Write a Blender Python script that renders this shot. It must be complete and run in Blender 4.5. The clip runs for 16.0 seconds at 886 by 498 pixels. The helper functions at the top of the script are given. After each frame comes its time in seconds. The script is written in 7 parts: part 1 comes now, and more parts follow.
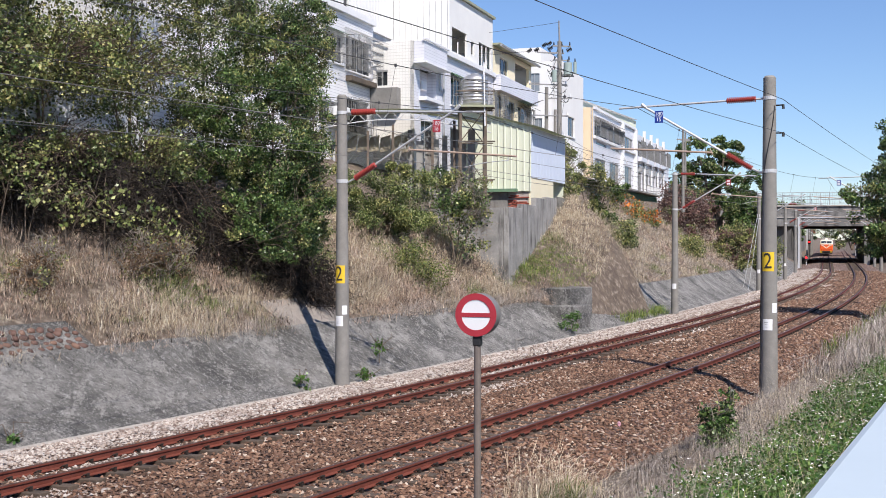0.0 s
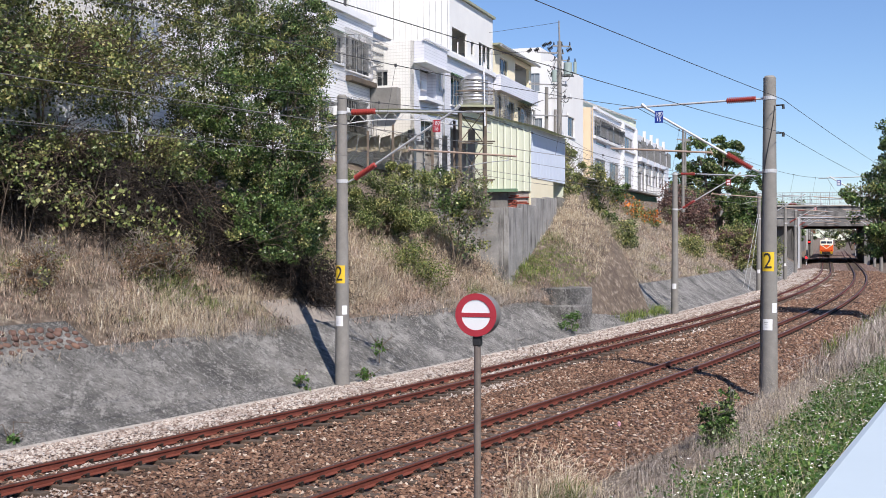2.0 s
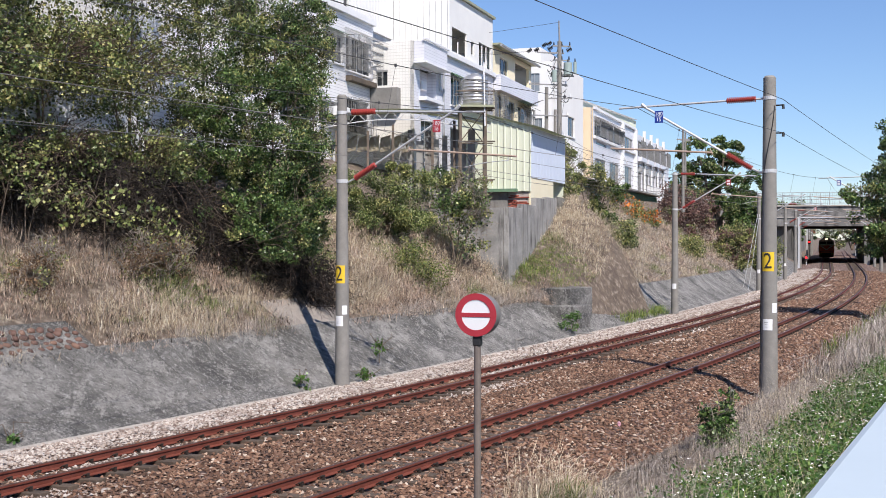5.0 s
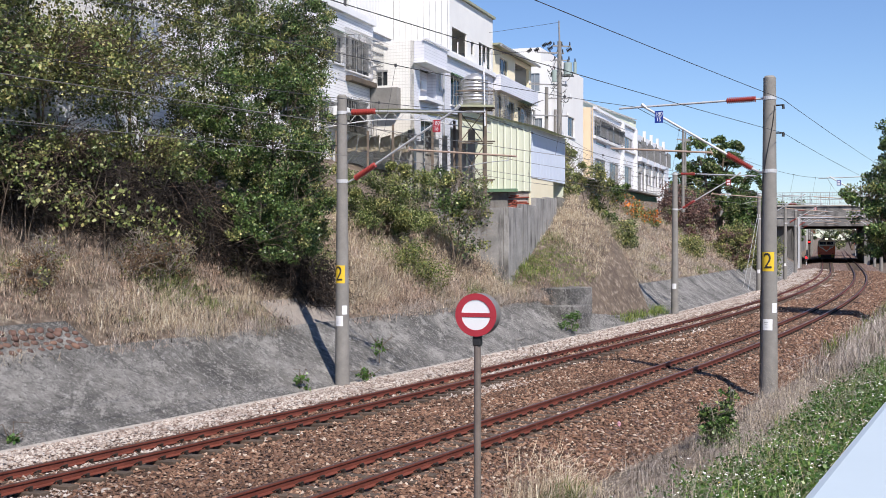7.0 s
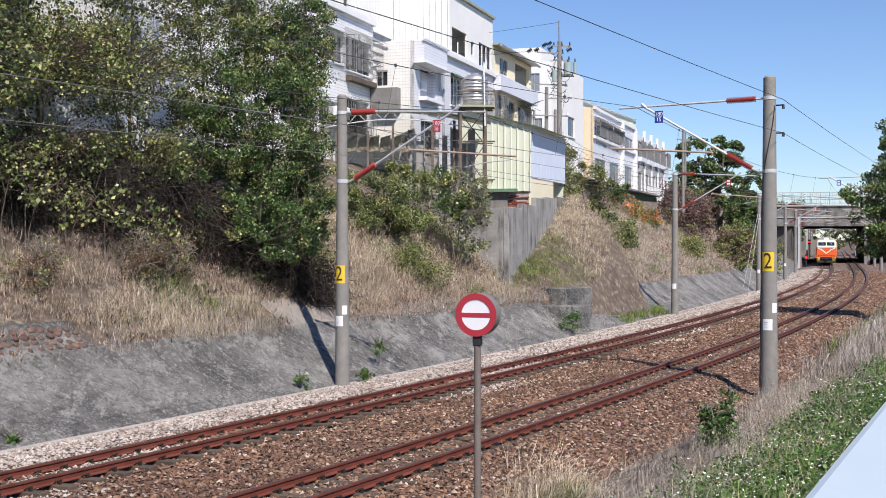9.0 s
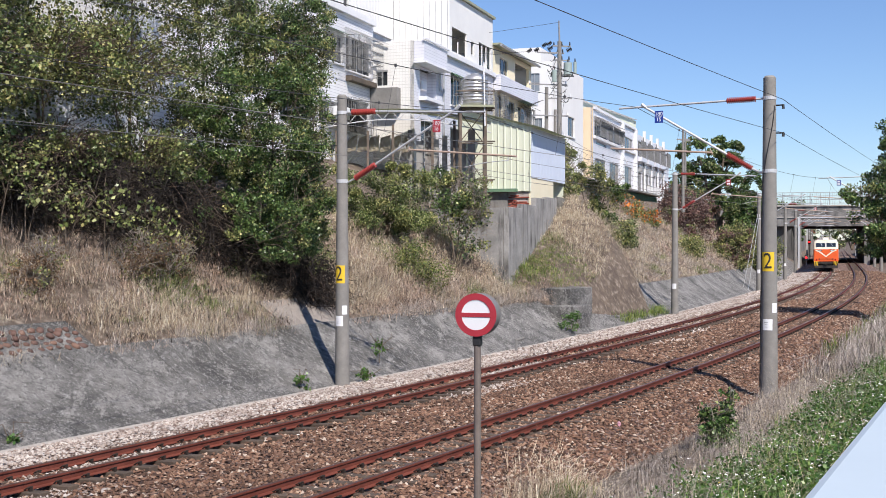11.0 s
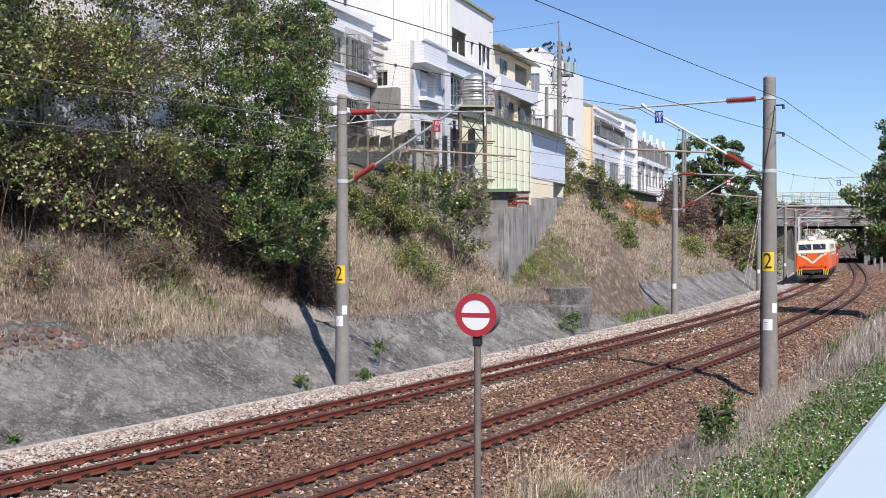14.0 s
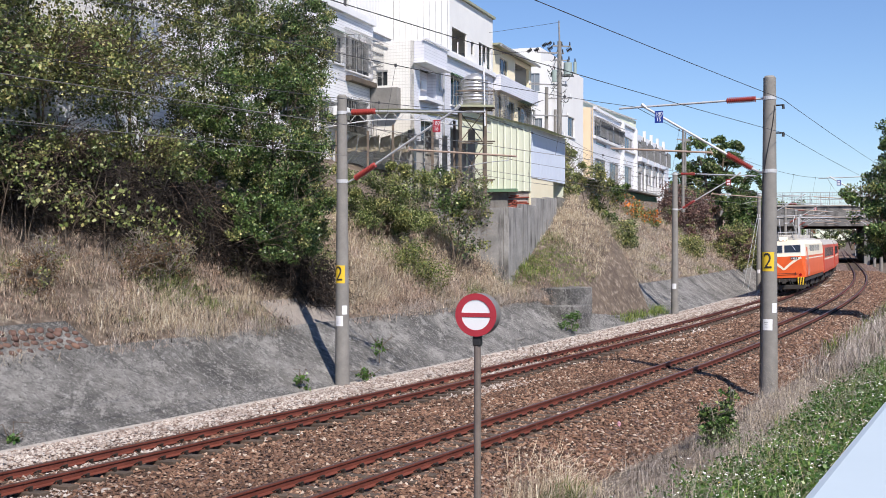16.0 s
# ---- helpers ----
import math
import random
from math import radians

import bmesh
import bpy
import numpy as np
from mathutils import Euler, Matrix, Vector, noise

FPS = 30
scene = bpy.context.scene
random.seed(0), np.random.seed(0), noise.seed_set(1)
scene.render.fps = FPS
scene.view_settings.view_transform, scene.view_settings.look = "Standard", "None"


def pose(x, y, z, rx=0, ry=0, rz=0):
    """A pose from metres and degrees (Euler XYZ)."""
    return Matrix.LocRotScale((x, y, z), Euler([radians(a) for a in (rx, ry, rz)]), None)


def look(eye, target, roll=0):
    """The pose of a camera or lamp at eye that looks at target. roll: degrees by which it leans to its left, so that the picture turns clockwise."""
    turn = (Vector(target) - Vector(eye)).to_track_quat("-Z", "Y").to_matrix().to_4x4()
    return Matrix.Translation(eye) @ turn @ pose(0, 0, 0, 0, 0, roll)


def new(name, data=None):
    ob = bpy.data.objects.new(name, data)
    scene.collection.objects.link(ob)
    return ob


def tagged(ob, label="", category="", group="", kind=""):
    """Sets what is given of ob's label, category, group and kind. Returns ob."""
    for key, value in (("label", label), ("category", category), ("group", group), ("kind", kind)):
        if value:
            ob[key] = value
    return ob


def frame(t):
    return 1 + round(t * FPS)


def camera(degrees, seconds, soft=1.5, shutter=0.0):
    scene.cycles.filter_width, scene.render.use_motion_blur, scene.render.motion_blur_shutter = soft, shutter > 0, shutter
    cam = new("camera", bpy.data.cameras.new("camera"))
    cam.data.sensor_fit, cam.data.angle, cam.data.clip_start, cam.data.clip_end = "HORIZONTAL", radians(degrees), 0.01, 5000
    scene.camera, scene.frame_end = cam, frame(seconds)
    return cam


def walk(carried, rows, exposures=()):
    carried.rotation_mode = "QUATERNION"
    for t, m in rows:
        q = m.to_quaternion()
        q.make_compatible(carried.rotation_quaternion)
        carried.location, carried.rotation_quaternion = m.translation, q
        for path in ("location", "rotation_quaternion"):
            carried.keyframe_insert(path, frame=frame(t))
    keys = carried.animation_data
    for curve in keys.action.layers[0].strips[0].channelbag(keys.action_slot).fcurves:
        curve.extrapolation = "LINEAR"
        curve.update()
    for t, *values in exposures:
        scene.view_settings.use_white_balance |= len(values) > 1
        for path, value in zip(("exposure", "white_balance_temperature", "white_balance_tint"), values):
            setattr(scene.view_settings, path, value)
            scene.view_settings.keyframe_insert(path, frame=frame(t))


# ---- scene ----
# Rail level is z = 0; track A runs below the hill, track B beside it towards the camera.
cam = camera(40.94, 16.0, 0.6)
EYE = (0.0, 0.0, 3.8)
walk(cam, [(0.0, pose(*EYE, 89.536, 0, 0)), (16.0, pose(*EYE, 89.536, 0, 0))], [(0.0, 0.32, 6580, 14), (16.0, 0.32, 6580, 14)])

# ---- light ----
SUN_EL, SUN_TO = radians(47), Vector((-0.375, 0.927, 0)).normalized()
world = bpy.data.worlds.new("sky")
scene.world = world
world.use_nodes = True
wn = world.node_tree
sky = wn.nodes.new("ShaderNodeTexSky")
sky.sky_type, sky.sun_disc, sky.sun_elevation = "NISHITA", False, SUN_EL
sky.sun_rotation = math.atan2(-SUN_TO.x, -SUN_TO.y)
sky.air_density, sky.dust_density, sky.ozone_density = 1.0, 0.0, 4.0
tone = wn.nodes.new("ShaderNodeMix")
tone.data_type, tone.blend_type = "RGBA", "MULTIPLY"
tone.inputs[0].default_value, tone.inputs[7].default_value = 1.0, (0.88, 1.0, 1.2, 1.0)
wn.links.new(sky.outputs[0], tone.inputs[6])
wn.links.new(tone.outputs[2], wn.nodes["Background"].inputs[0])
wn.nodes["Background"].inputs[1].default_value = 0.087
sun = new("sun", bpy.data.lights.new("sun", "SUN"))
sun.data.energy, sun.data.angle, sun.data.color = 5.0, radians(0.53), (1.0, 0.95, 0.87)
to = SUN_TO * math.cos(SUN_EL) - Vector((0, 0, math.sin(SUN_EL)))
sun.matrix_world = look(-to * 60, (0, 0, 0))

# ---- the plan of the two tracks: x over y ----
CA = (-0.0317, 0.32320, -4.849e-4, -2.0918e-6)
CB = (2.9148, 0.32983, -2.1788e-4, -3.2071e-6)


def plan_x(c, y):
    u = np.maximum(150.0 - np.maximum(y, -30.0), 0.0)
    s = c[1] - 2 * c[2] * u - 3 * c[3] * u * u
    u0 = np.maximum(150.0 - y, 0.0) - u
    return c[0] + c[1] * np.maximum(y, -30.0) + c[2] * u ** 2 + c[3] * u ** 3 - s * u0


def plan_s(c, y):
    u = np.clip(150.0 - np.asarray(y, float), 0.0, 180.0)
    return c[1] - 2 * c[2] * u - 3 * c[3] * u * u


def spot(c, y, n, z=0.0):
    """A place n metres to the hill's side of a track's middle line."""
    s = float(plan_s(c, y))
    q = math.sqrt(1 + s * s)
    return Vector((float(plan_x(c, y)) - n / q, y + n * s / q, z))


def bearing(c, y):
    """Degrees by which the track's way (away from the camera) is turned from the y axis."""
    return -math.degrees(math.atan(float(plan_s(c, y))))


HILL = ((-0.1, -0.62), (3.4, -0.62), (4.15, -0.55), (6.5, 0.95), (8.0, 1.9), (13.0, 6.0), (15.0, 7.2), (17.0, 7.6), (60.0, 8.0))
VERGE = ((0.0, -0.62), (2.6, -0.62), (3.4, -0.45), (5.0, -0.25), (7.0, 0.35), (9.0, 1.3), (11.0, 2.1), (13.0, 2.3), (60.0, 2.4))


def hill_z(n):
    return float(np.interp(n, [p[0] for p in HILL], [p[1] for p in HILL]))


def verge_z(n):
    return float(np.interp(n, [p[0] for p in VERGE], [p[1] for p in VERGE]))


# ---- materials ----
def node_mat(name, rough=0.8, metal=0.0):
    m = bpy.data.materials.new(name)
    m.use_nodes = True
    b = m.node_tree.nodes["Principled BSDF"]
    b.inputs["Roughness"].default_value, b.inputs["Metallic"].default_value = rough, metal
    return m, m.node_tree, b


def rgba(c):
    return (c[0], c[1], c[2], 1.0)


def ramp(nt, fac, stops):
    r = nt.nodes.new("ShaderNodeValToRGB")
    el = r.color_ramp.elements
    while len(el) < len(stops):
        el.new(0.5)
    for e, (p, c) in zip(el, stops):
        e.position, e.color = p, rgba(c)
    nt.links.new(fac, r.inputs[0])
    return r.outputs[0]


def tex(nt, scale, detail=5.0, rough=0.6, stretch=None, obj=False):
    co = nt.nodes.new("ShaderNodeTexCoord")
    n = nt.nodes.new("ShaderNodeTexNoise")
    n.inputs["Scale"].default_value, n.inputs["Detail"].default_value, n.inputs["Roughness"].default_value = scale, detail, rough
    src = co.outputs["Object"]
    if not obj:
        g = nt.nodes.new("ShaderNodeNewGeometry")
        src = g.outputs["Position"]
    if stretch:
        mp = nt.nodes.new("ShaderNodeMapping")
        mp.inputs["Scale"].default_value = stretch
        nt.links.new(src, mp.inputs[0])
        src = mp.outputs[0]
    nt.links.new(src, n.inputs["Vector"])
    return n.outputs["Fac"]


def mix(nt, fac, a, b, mode="MIX"):
    m = nt.nodes.new("ShaderNodeMix")
    m.data_type, m.blend_type = "RGBA", mode
    for sock, v in ((m.inputs[0], fac), (m.inputs[6], a), (m.inputs[7], b)):
        if isinstance(v, (int, float)):
            sock.default_value = v
        elif isinstance(v, tuple):
            sock.default_value = rgba(v)
        else:
            nt.links.new(v, sock)
    return m.outputs[2]


def bump(nt, b, h, strength=0.4, dist=0.02):
    n = nt.nodes.new("ShaderNodeBump")
    n.inputs["Strength"].default_value, n.inputs["Distance"].default_value = strength, dist
    nt.links.new(h, n.inputs["Height"])
    nt.links.new(n.outputs[0], b.inputs["Normal"])


def worn(name, c0, c1, coarse=1.5, fine=25.0, rough=0.8, metal=0.0, relief=0.3, dist=0.01, stain=None, stretch=None, obj=False, amount=0.5):
    """A surface of two tones: coarse patches, fine grain, and dark or light stains with a shape of their own."""
    m, nt, b = node_mat(name, rough, metal)
    big = tex(nt, coarse, 6, 0.65, stretch, obj)
    fin = tex(nt, fine, 4, 0.7, None, obj)
    col = ramp(nt, big, ((0.3, c0), (0.7, c1)))
    dark = tuple(v * 0.6 for v in c0)
    f = ramp(nt, fin, ((0.35, (0, 0, 0)), (0.75, (1, 1, 1))))
    bw = nt.nodes.new("ShaderNodeMath")
    bw.operation = "MULTIPLY"
    nt.links.new(f, bw.inputs[0])
    bw.inputs[1].default_value = amount * 0.7
    col = mix(nt, bw.outputs[0], col, dark)
    if stain:
        sp = tex(nt, stain[1], 5, 0.6, stain[2] if len(stain) > 2 else None, obj)
        k = ramp(nt, sp, ((0.52, (0, 0, 0)), (0.68, (1, 1, 1))))
        col = mix(nt, k, col, stain[0])
    nt.links.new(col, b.inputs["Base Color"])
    bump(nt, b, fin, relief, dist)
    return m


def pieces(name, stops, rough=0.85, island=True, metal=0.0, spec=None, translucent=0.0):
    """Many small pieces, each of its own tone."""
    m, nt, b = node_mat(name, rough, metal)
    if island:
        r = nt.nodes.new("ShaderNodeNewGeometry").outputs["Random Per Island"]
    else:
        r = nt.nodes.new("ShaderNodeObjectInfo").outputs["Random"]
    col = ramp(nt, r, stops)
    big = tex(nt, 0.6, 3, 0.5)
    col = mix(nt, ramp(nt, big, ((0.35, (0, 0, 0)), (0.65, (0.35, 0.35, 0.35)))), col, tuple(v * 0.65 for v in stops[0][1]))
    nt.links.new(col, b.inputs["Base Color"])
    if translucent:
        t = nt.nodes.new("ShaderNodeBsdfTranslucent")
        nt.links.new(col, t.inputs[0])
        x = nt.nodes.new("ShaderNodeMixShader")
        x.inputs[0].default_value = translucent
        nt.links.new(b.outputs[0], x.inputs[1])
        nt.links.new(t.outputs[0], x.inputs[2])
        nt.links.new(x.outputs[0], nt.nodes["Material Output"].inputs[0])
    return m


def plain(name, c, rough=0.5, metal=0.0):
    return worn(name, c, tuple(v * 0.85 for v in c), 2.0, 40.0, rough, metal, 0.1, 0.003, amount=0.3)


def glow(name, c, power):
    m, nt, b = node_mat(name, 0.4)
    b.inputs["Base Color"].default_value = rgba(c)
    b.inputs["Emission Color"].default_value = rgba(c)
    b.inputs["Emission Strength"].default_value = power
    return m


def mottled(name):
    """Old slope concrete: grey, with dark patches, pale runs down the slope and a coarse pitted face."""
    m, nt, b = node_mat(name, 0.92)
    col = ramp(nt, tex(nt, 0.45, 8, 0.7), ((0.38, (0.075, 0.073, 0.068)), (0.5, (0.145, 0.14, 0.132)), (0.6, (0.24, 0.232, 0.219))))
    run = ramp(nt, tex(nt, 1.5, 8, 0.8, (1, 0.4, 0.4)), ((0.54, (0, 0, 0)), (0.57, (0.75, 0.75, 0.75))))
    col = mix(nt, run, col, (0.31, 0.3, 0.282))
    dark = ramp(nt, tex(nt, 1.0, 9, 0.85, (0.5, 1, 1)), ((0.53, (0, 0, 0)), (0.56, (0.75, 0.75, 0.75))))
    col = mix(nt, dark, col, (0.06, 0.059, 0.057))
    fin = tex(nt, 7.0, 9, 0.95)
    col = mix(nt, ramp(nt, fin, ((0.54, (0, 0, 0)), (0.56, (0.85, 0.85, 0.85)))), col, (0.42, 0.41, 0.39))
    fin2 = tex(nt, 9.0, 9, 0.95)
    col = mix(nt, ramp(nt, fin2, ((0.54, (0, 0, 0)), (0.56, (0.9, 0.9, 0.9)))), col, (0.045, 0.044, 0.043))
    nt.links.new(col, b.inputs["Base Color"])
    bump(nt, b, fin, 1.0, 0.05)
    return m


def gravel(name):
    """Bare ballast bed: small stones of many tones."""
    m, nt, b = node_mat(name, 0.95)
    v = nt.nodes.new("ShaderNodeTexVoronoi")
    v.inputs["Scale"].default_value = 11.0
    g = nt.nodes.new("ShaderNodeNewGeometry")
    nt.links.new(g.outputs["Position"], v.inputs["Vector"])
    sp = nt.nodes.new("ShaderNodeSeparateColor")
    nt.links.new(v.outputs["Color"], sp.inputs[0])
    col = ramp(nt, sp.outputs[0], ((0.0, (0.08, 0.045, 0.035)), (0.5, (0.22, 0.13, 0.1)), (0.85, (0.32, 0.22, 0.175)), (1.0, (0.48, 0.4, 0.35))))
    gap = ramp(nt, v.outputs["Distance"], ((0.35, (0, 0, 0)), (0.75, (0.85, 0.85, 0.85))))
    col = mix(nt, gap, col, (0.03, 0.02, 0.016))
    nt.links.new(col, b.inputs["Base Color"])
    bump(nt, b, v.outputs["Distance"], -1.0, 0.06)
    return m


EARTH = worn("earth", (0.09, 0.066, 0.05), (0.22, 0.17, 0.13), 1.6, 14, 0.95, relief=1.0, dist=0.08, stain=((0.3, 0.25, 0.2), 3.5), amount=0.9)
BALLAST_BED = gravel("ballast_bed")
STONE = pieces("ballast_stone", ((0.0, (0.036, 0.019, 0.012)), (0.35, (0.15, 0.078, 0.048)), (0.7, (0.24, 0.13, 0.082)), (0.92, (0.36, 0.235, 0.16)), (1.0, (0.58, 0.49, 0.4))))
STONE_PALE = pieces("pale_ballast_stone", ((0.0, (0.16, 0.11, 0.09)), (0.4, (0.4, 0.33, 0.28)), (1.0, (0.62, 0.57, 0.52))))
RAIL = worn("rusty_rail", (0.13, 0.034, 0.022), (0.22, 0.065, 0.042), 3, 30, 0.6, 0.2, 0.2, 0.004)
RAIL_TOP = worn("rail_head", (0.14, 0.07, 0.055), (0.22, 0.13, 0.11), 3, 30, 0.42, 0.6, 0.1, 0.002)
SLEEPER = worn("old_sleeper", (0.055, 0.04, 0.03), (0.13, 0.095, 0.07), 2, 20, 0.9, relief=0.5, dist=0.01)
CLIP = plain("dark_clip_iron", (0.035, 0.025, 0.02), 0.7, 0.3)
CONCRETE = mottled("weathered_concrete")
CONCRETE_GREY = worn("grey_concrete", (0.15, 0.146, 0.14), (0.29, 0.28, 0.268), 0.7, 14, 0.9, relief=0.4, dist=0.02, stain=((0.12, 0.115, 0.11), 1.2, (1, 1, 0.25)))
POLE = worn("spun_concrete_pole", (0.19, 0.182, 0.168), (0.27, 0.258, 0.238), 2.5, 30, 0.85, relief=0.3, dist=0.005)
WHITE = worn("white_wall", (0.74, 0.74, 0.73), (0.81, 0.81, 0.795), 0.4, 8, 0.6, relief=0.05, amount=0.1)
STEEL = worn("galvanised_steel", (0.5, 0.51, 0.52), (0.64, 0.65, 0.66), 4, 40, 0.5, 0.25, 0.1, 0.002)
ORANGE = worn("orange_paint", (0.72, 0.105, 0.02), (0.8, 0.13, 0.03), 0.8, 9, 0.38, relief=0.05, obj=True, amount=0.12)
CREAM = worn("cream_paint", (0.78, 0.7, 0.55), (0.84, 0.77, 0.62), 0.8, 9, 0.4, relief=0.05, obj=True, amount=0.12)
RED_SIGN = plain("red_sign_paint", (0.42, 0.035, 0.05), 0.4)
WHITE_PAINT = worn("white_paint", (0.72, 0.73, 0.75), (0.8, 0.8, 0.8), 1.5, 18, 0.45, relief=0.06, amount=0.12)
BLACK = plain("black_iron", (0.02, 0.02, 0.022), 0.6)
LEAF = pieces("green_leaf", ((0.0, (0.02, 0.035, 0.01)), (0.4, (0.085, 0.135, 0.035)), (0.75, (0.26, 0.32, 0.1)), (1.0, (0.52, 0.52, 0.27))), 0.4, translucent=0.1)
BARK = worn("bark", (0.1, 0.075, 0.055), (0.2, 0.16, 0.12), 3, 25, 0.95, relief=0.6, dist=0.01)

KERB = worn("pale_kerb", (0.34, 0.31, 0.28), (0.45, 0.41, 0.37), 1.5, 20, 0.9, relief=0.4)
KERB_OLD = worn("tan_old_concrete", (0.21, 0.185, 0.165), (0.31, 0.275, 0.245), 1.2, 9, 0.95, relief=0.7, dist=0.03, stain=((0.1, 0.085, 0.075), 2.2))
RETAIN = worn("stained_wall_concrete", (0.2, 0.197, 0.19), (0.36, 0.352, 0.34), 0.9, 10, 0.92, relief=0.5, dist=0.02, stain=((0.085, 0.082, 0.078), 1.6, (1.5, 1.5, 0.3)))
BRIDGE = worn("sooty_bridge_concrete", (0.12, 0.117, 0.112), (0.27, 0.262, 0.25), 0.35, 6, 0.92, relief=0.4, dist=0.03, stain=((0.05, 0.048, 0.046), 0.8, (1, 1, 0.18)))
COBBLE = pieces("river_stone", ((0.0, (0.085, 0.052, 0.043)), (0.6, (0.14, 0.078, 0.06)), (1.0, (0.19, 0.11, 0.08))), 0.8, island=False)
PINK = plain("pink_plastic", (0.75, 0.42, 0.5), 0.45)
INSULATOR = plain("red_insulator", (0.36, 0.055, 0.045), 0.4)
TUBE = worn("tan_tube", (0.45, 0.32, 0.24), (0.55, 0.42, 0.34), 4, 30, 0.5, 0.2, 0.1, 0.002)
YELLOW = plain("yellow_plate", (0.78, 0.52, 0.03), 0.45)
GREY_INK = plain("grey_ink", (0.25, 0.25, 0.27), 0.7)
BLUE_SIGN = plain("blue_enamel", (0.012, 0.045, 0.3), 0.35)
WIRE = plain("dark_wire", (0.06, 0.06, 0.065), 0.6, 0.3)
COPPER = plain("worn_copper_wire", (0.28, 0.26, 0.24), 0.5, 0.6)
SIGN_POST = worn("dull_brown_grey_post", (0.16, 0.13, 0.115), (0.23, 0.195, 0.17), 3, 40, 0.6, 0.2, 0.1, 0.003)
DRUM_GREY = worn("dull_grey_drum", (0.16, 0.155, 0.15), (0.24, 0.23, 0.22), 4, 30, 0.6, 0.1)
PARAPET = worn("pale_painted_metal", (0.45, 0.53, 0.58), (0.49, 0.57, 0.62), 0.8, 6, 0.5, relief=0.02, amount=0.05)
RED_LIGHT = glow("red_lamp", (1.0, 0.015, 0.02), 3.0)
LAMP = glow("headlamp", (1.0, 0.85, 0.6), 5.0)
GLASS_DARK = plain("dark_window_glass", (0.03, 0.035, 0.04), 0.08)
PANE_GREY = plain("frosted_pane", (0.26, 0.3, 0.33), 0.2)
ALU = worn("aluminium_frame", (0.42, 0.43, 0.43), (0.55, 0.55, 0.55), 4, 30, 0.45, 0.6)
GRILLE = worn("grey_grille_bars", (0.2, 0.2, 0.2), (0.32, 0.32, 0.31), 4, 30, 0.6, 0.3)
OLIVE = worn("faded_olive_sheet", (0.27, 0.29, 0.19), (0.4, 0.41, 0.3), 1.0, 12, 0.6)
GREEN_SHEET = worn("green_sheet", (0.1, 0.2, 0.12), (0.17, 0.28, 0.18), 1.5, 12, 0.55)
RUSTY = worn("rusty_steel_frame", (0.09, 0.075, 0.06), (0.22, 0.17, 0.13), 2, 18, 0.75, 0.3)
GREY_SHEET = worn("weathered_sheet", (0.22, 0.22, 0.21), (0.36, 0.35, 0.33), 1.2, 10, 0.75, stain=((0.14, 0.12, 0.1), 1.0, (3, 3, 0.3)))
PLASTIC_ROOF = worn("stained_roof_sheet", (0.3, 0.26, 0.19), (0.48, 0.43, 0.33), 0.8, 9, 0.7)
BRICK_MAT = pieces("red_brick", ((0.0, (0.22, 0.05, 0.035)), (0.6, (0.34, 0.09, 0.06)), (1.0, (0.45, 0.16, 0.12))), 0.85, island=False)
MORTAR = worn("mortar", (0.35, 0.3, 0.28), (0.45, 0.4, 0.37), 2, 20, 0.95)
STAINLESS = worn("stainless_tank", (0.5, 0.5, 0.5), (0.62, 0.62, 0.62), 1.5, 12, 0.42, 0.75, 0.05, 0.002)
TRANSFORMER = plain("pale_green_grey_tank", (0.32, 0.4, 0.38), 0.5)
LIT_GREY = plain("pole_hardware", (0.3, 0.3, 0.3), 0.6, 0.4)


def lined(name, c, line, dx, dz, width=0.012, rough=0.35):
    """Glazed wall tile with joints: dx across (0: none), dz up, in metres."""
    m, nt, b = node_mat(name, rough)
    sep = nt.nodes.new("ShaderNodeSeparateXYZ")
    co = nt.nodes.new("ShaderNodeTexCoord")
    nt.links.new(co.outputs["Object"], sep.inputs[0])

    def joint(sock, d):
        a = nt.nodes.new("ShaderNodeMath")
        a.operation = "FRACT"
        s = nt.nodes.new("ShaderNodeMath")
        s.operation = "MULTIPLY"
        s.inputs[1].default_value = 1 / d
        nt.links.new(sock, s.inputs[0])
        nt.links.new(s.outputs[0], a.inputs[0])
        k = nt.nodes.new("ShaderNodeMath")
        k.operation = "LESS_THAN"
        k.inputs[1].default_value = width / d
        nt.links.new(a.outputs[0], k.inputs[0])
        return k.outputs[0]
    f = joint(sep.outputs[2], dz)
    if dx:
        s = nt.nodes.new("ShaderNodeMath")
        s.operation = "ADD"
        nt.links.new(sep.outputs[0], s.inputs[0])
        nt.links.new(sep.outputs[1], s.inputs[1])
        g = nt.nodes.new("ShaderNodeMath")
        g.operation = "MAXIMUM"
        nt.links.new(f, g.inputs[0])
        nt.links.new(joint(s.outputs[0], dx), g.inputs[1])
        f = g.outputs[0]
    big = tex(nt, 0.7, 5, 0.6, (1, 1, 0.25), True)
    col = ramp(nt, big, ((0.3, tuple(v * 0.9 for v in c)), (0.65, c)))
    col = mix(nt, f, col, line)
    nt.links.new(col, b.inputs["Base Color"])
    bump(nt, b, f, -0.5, 0.004)
    return m


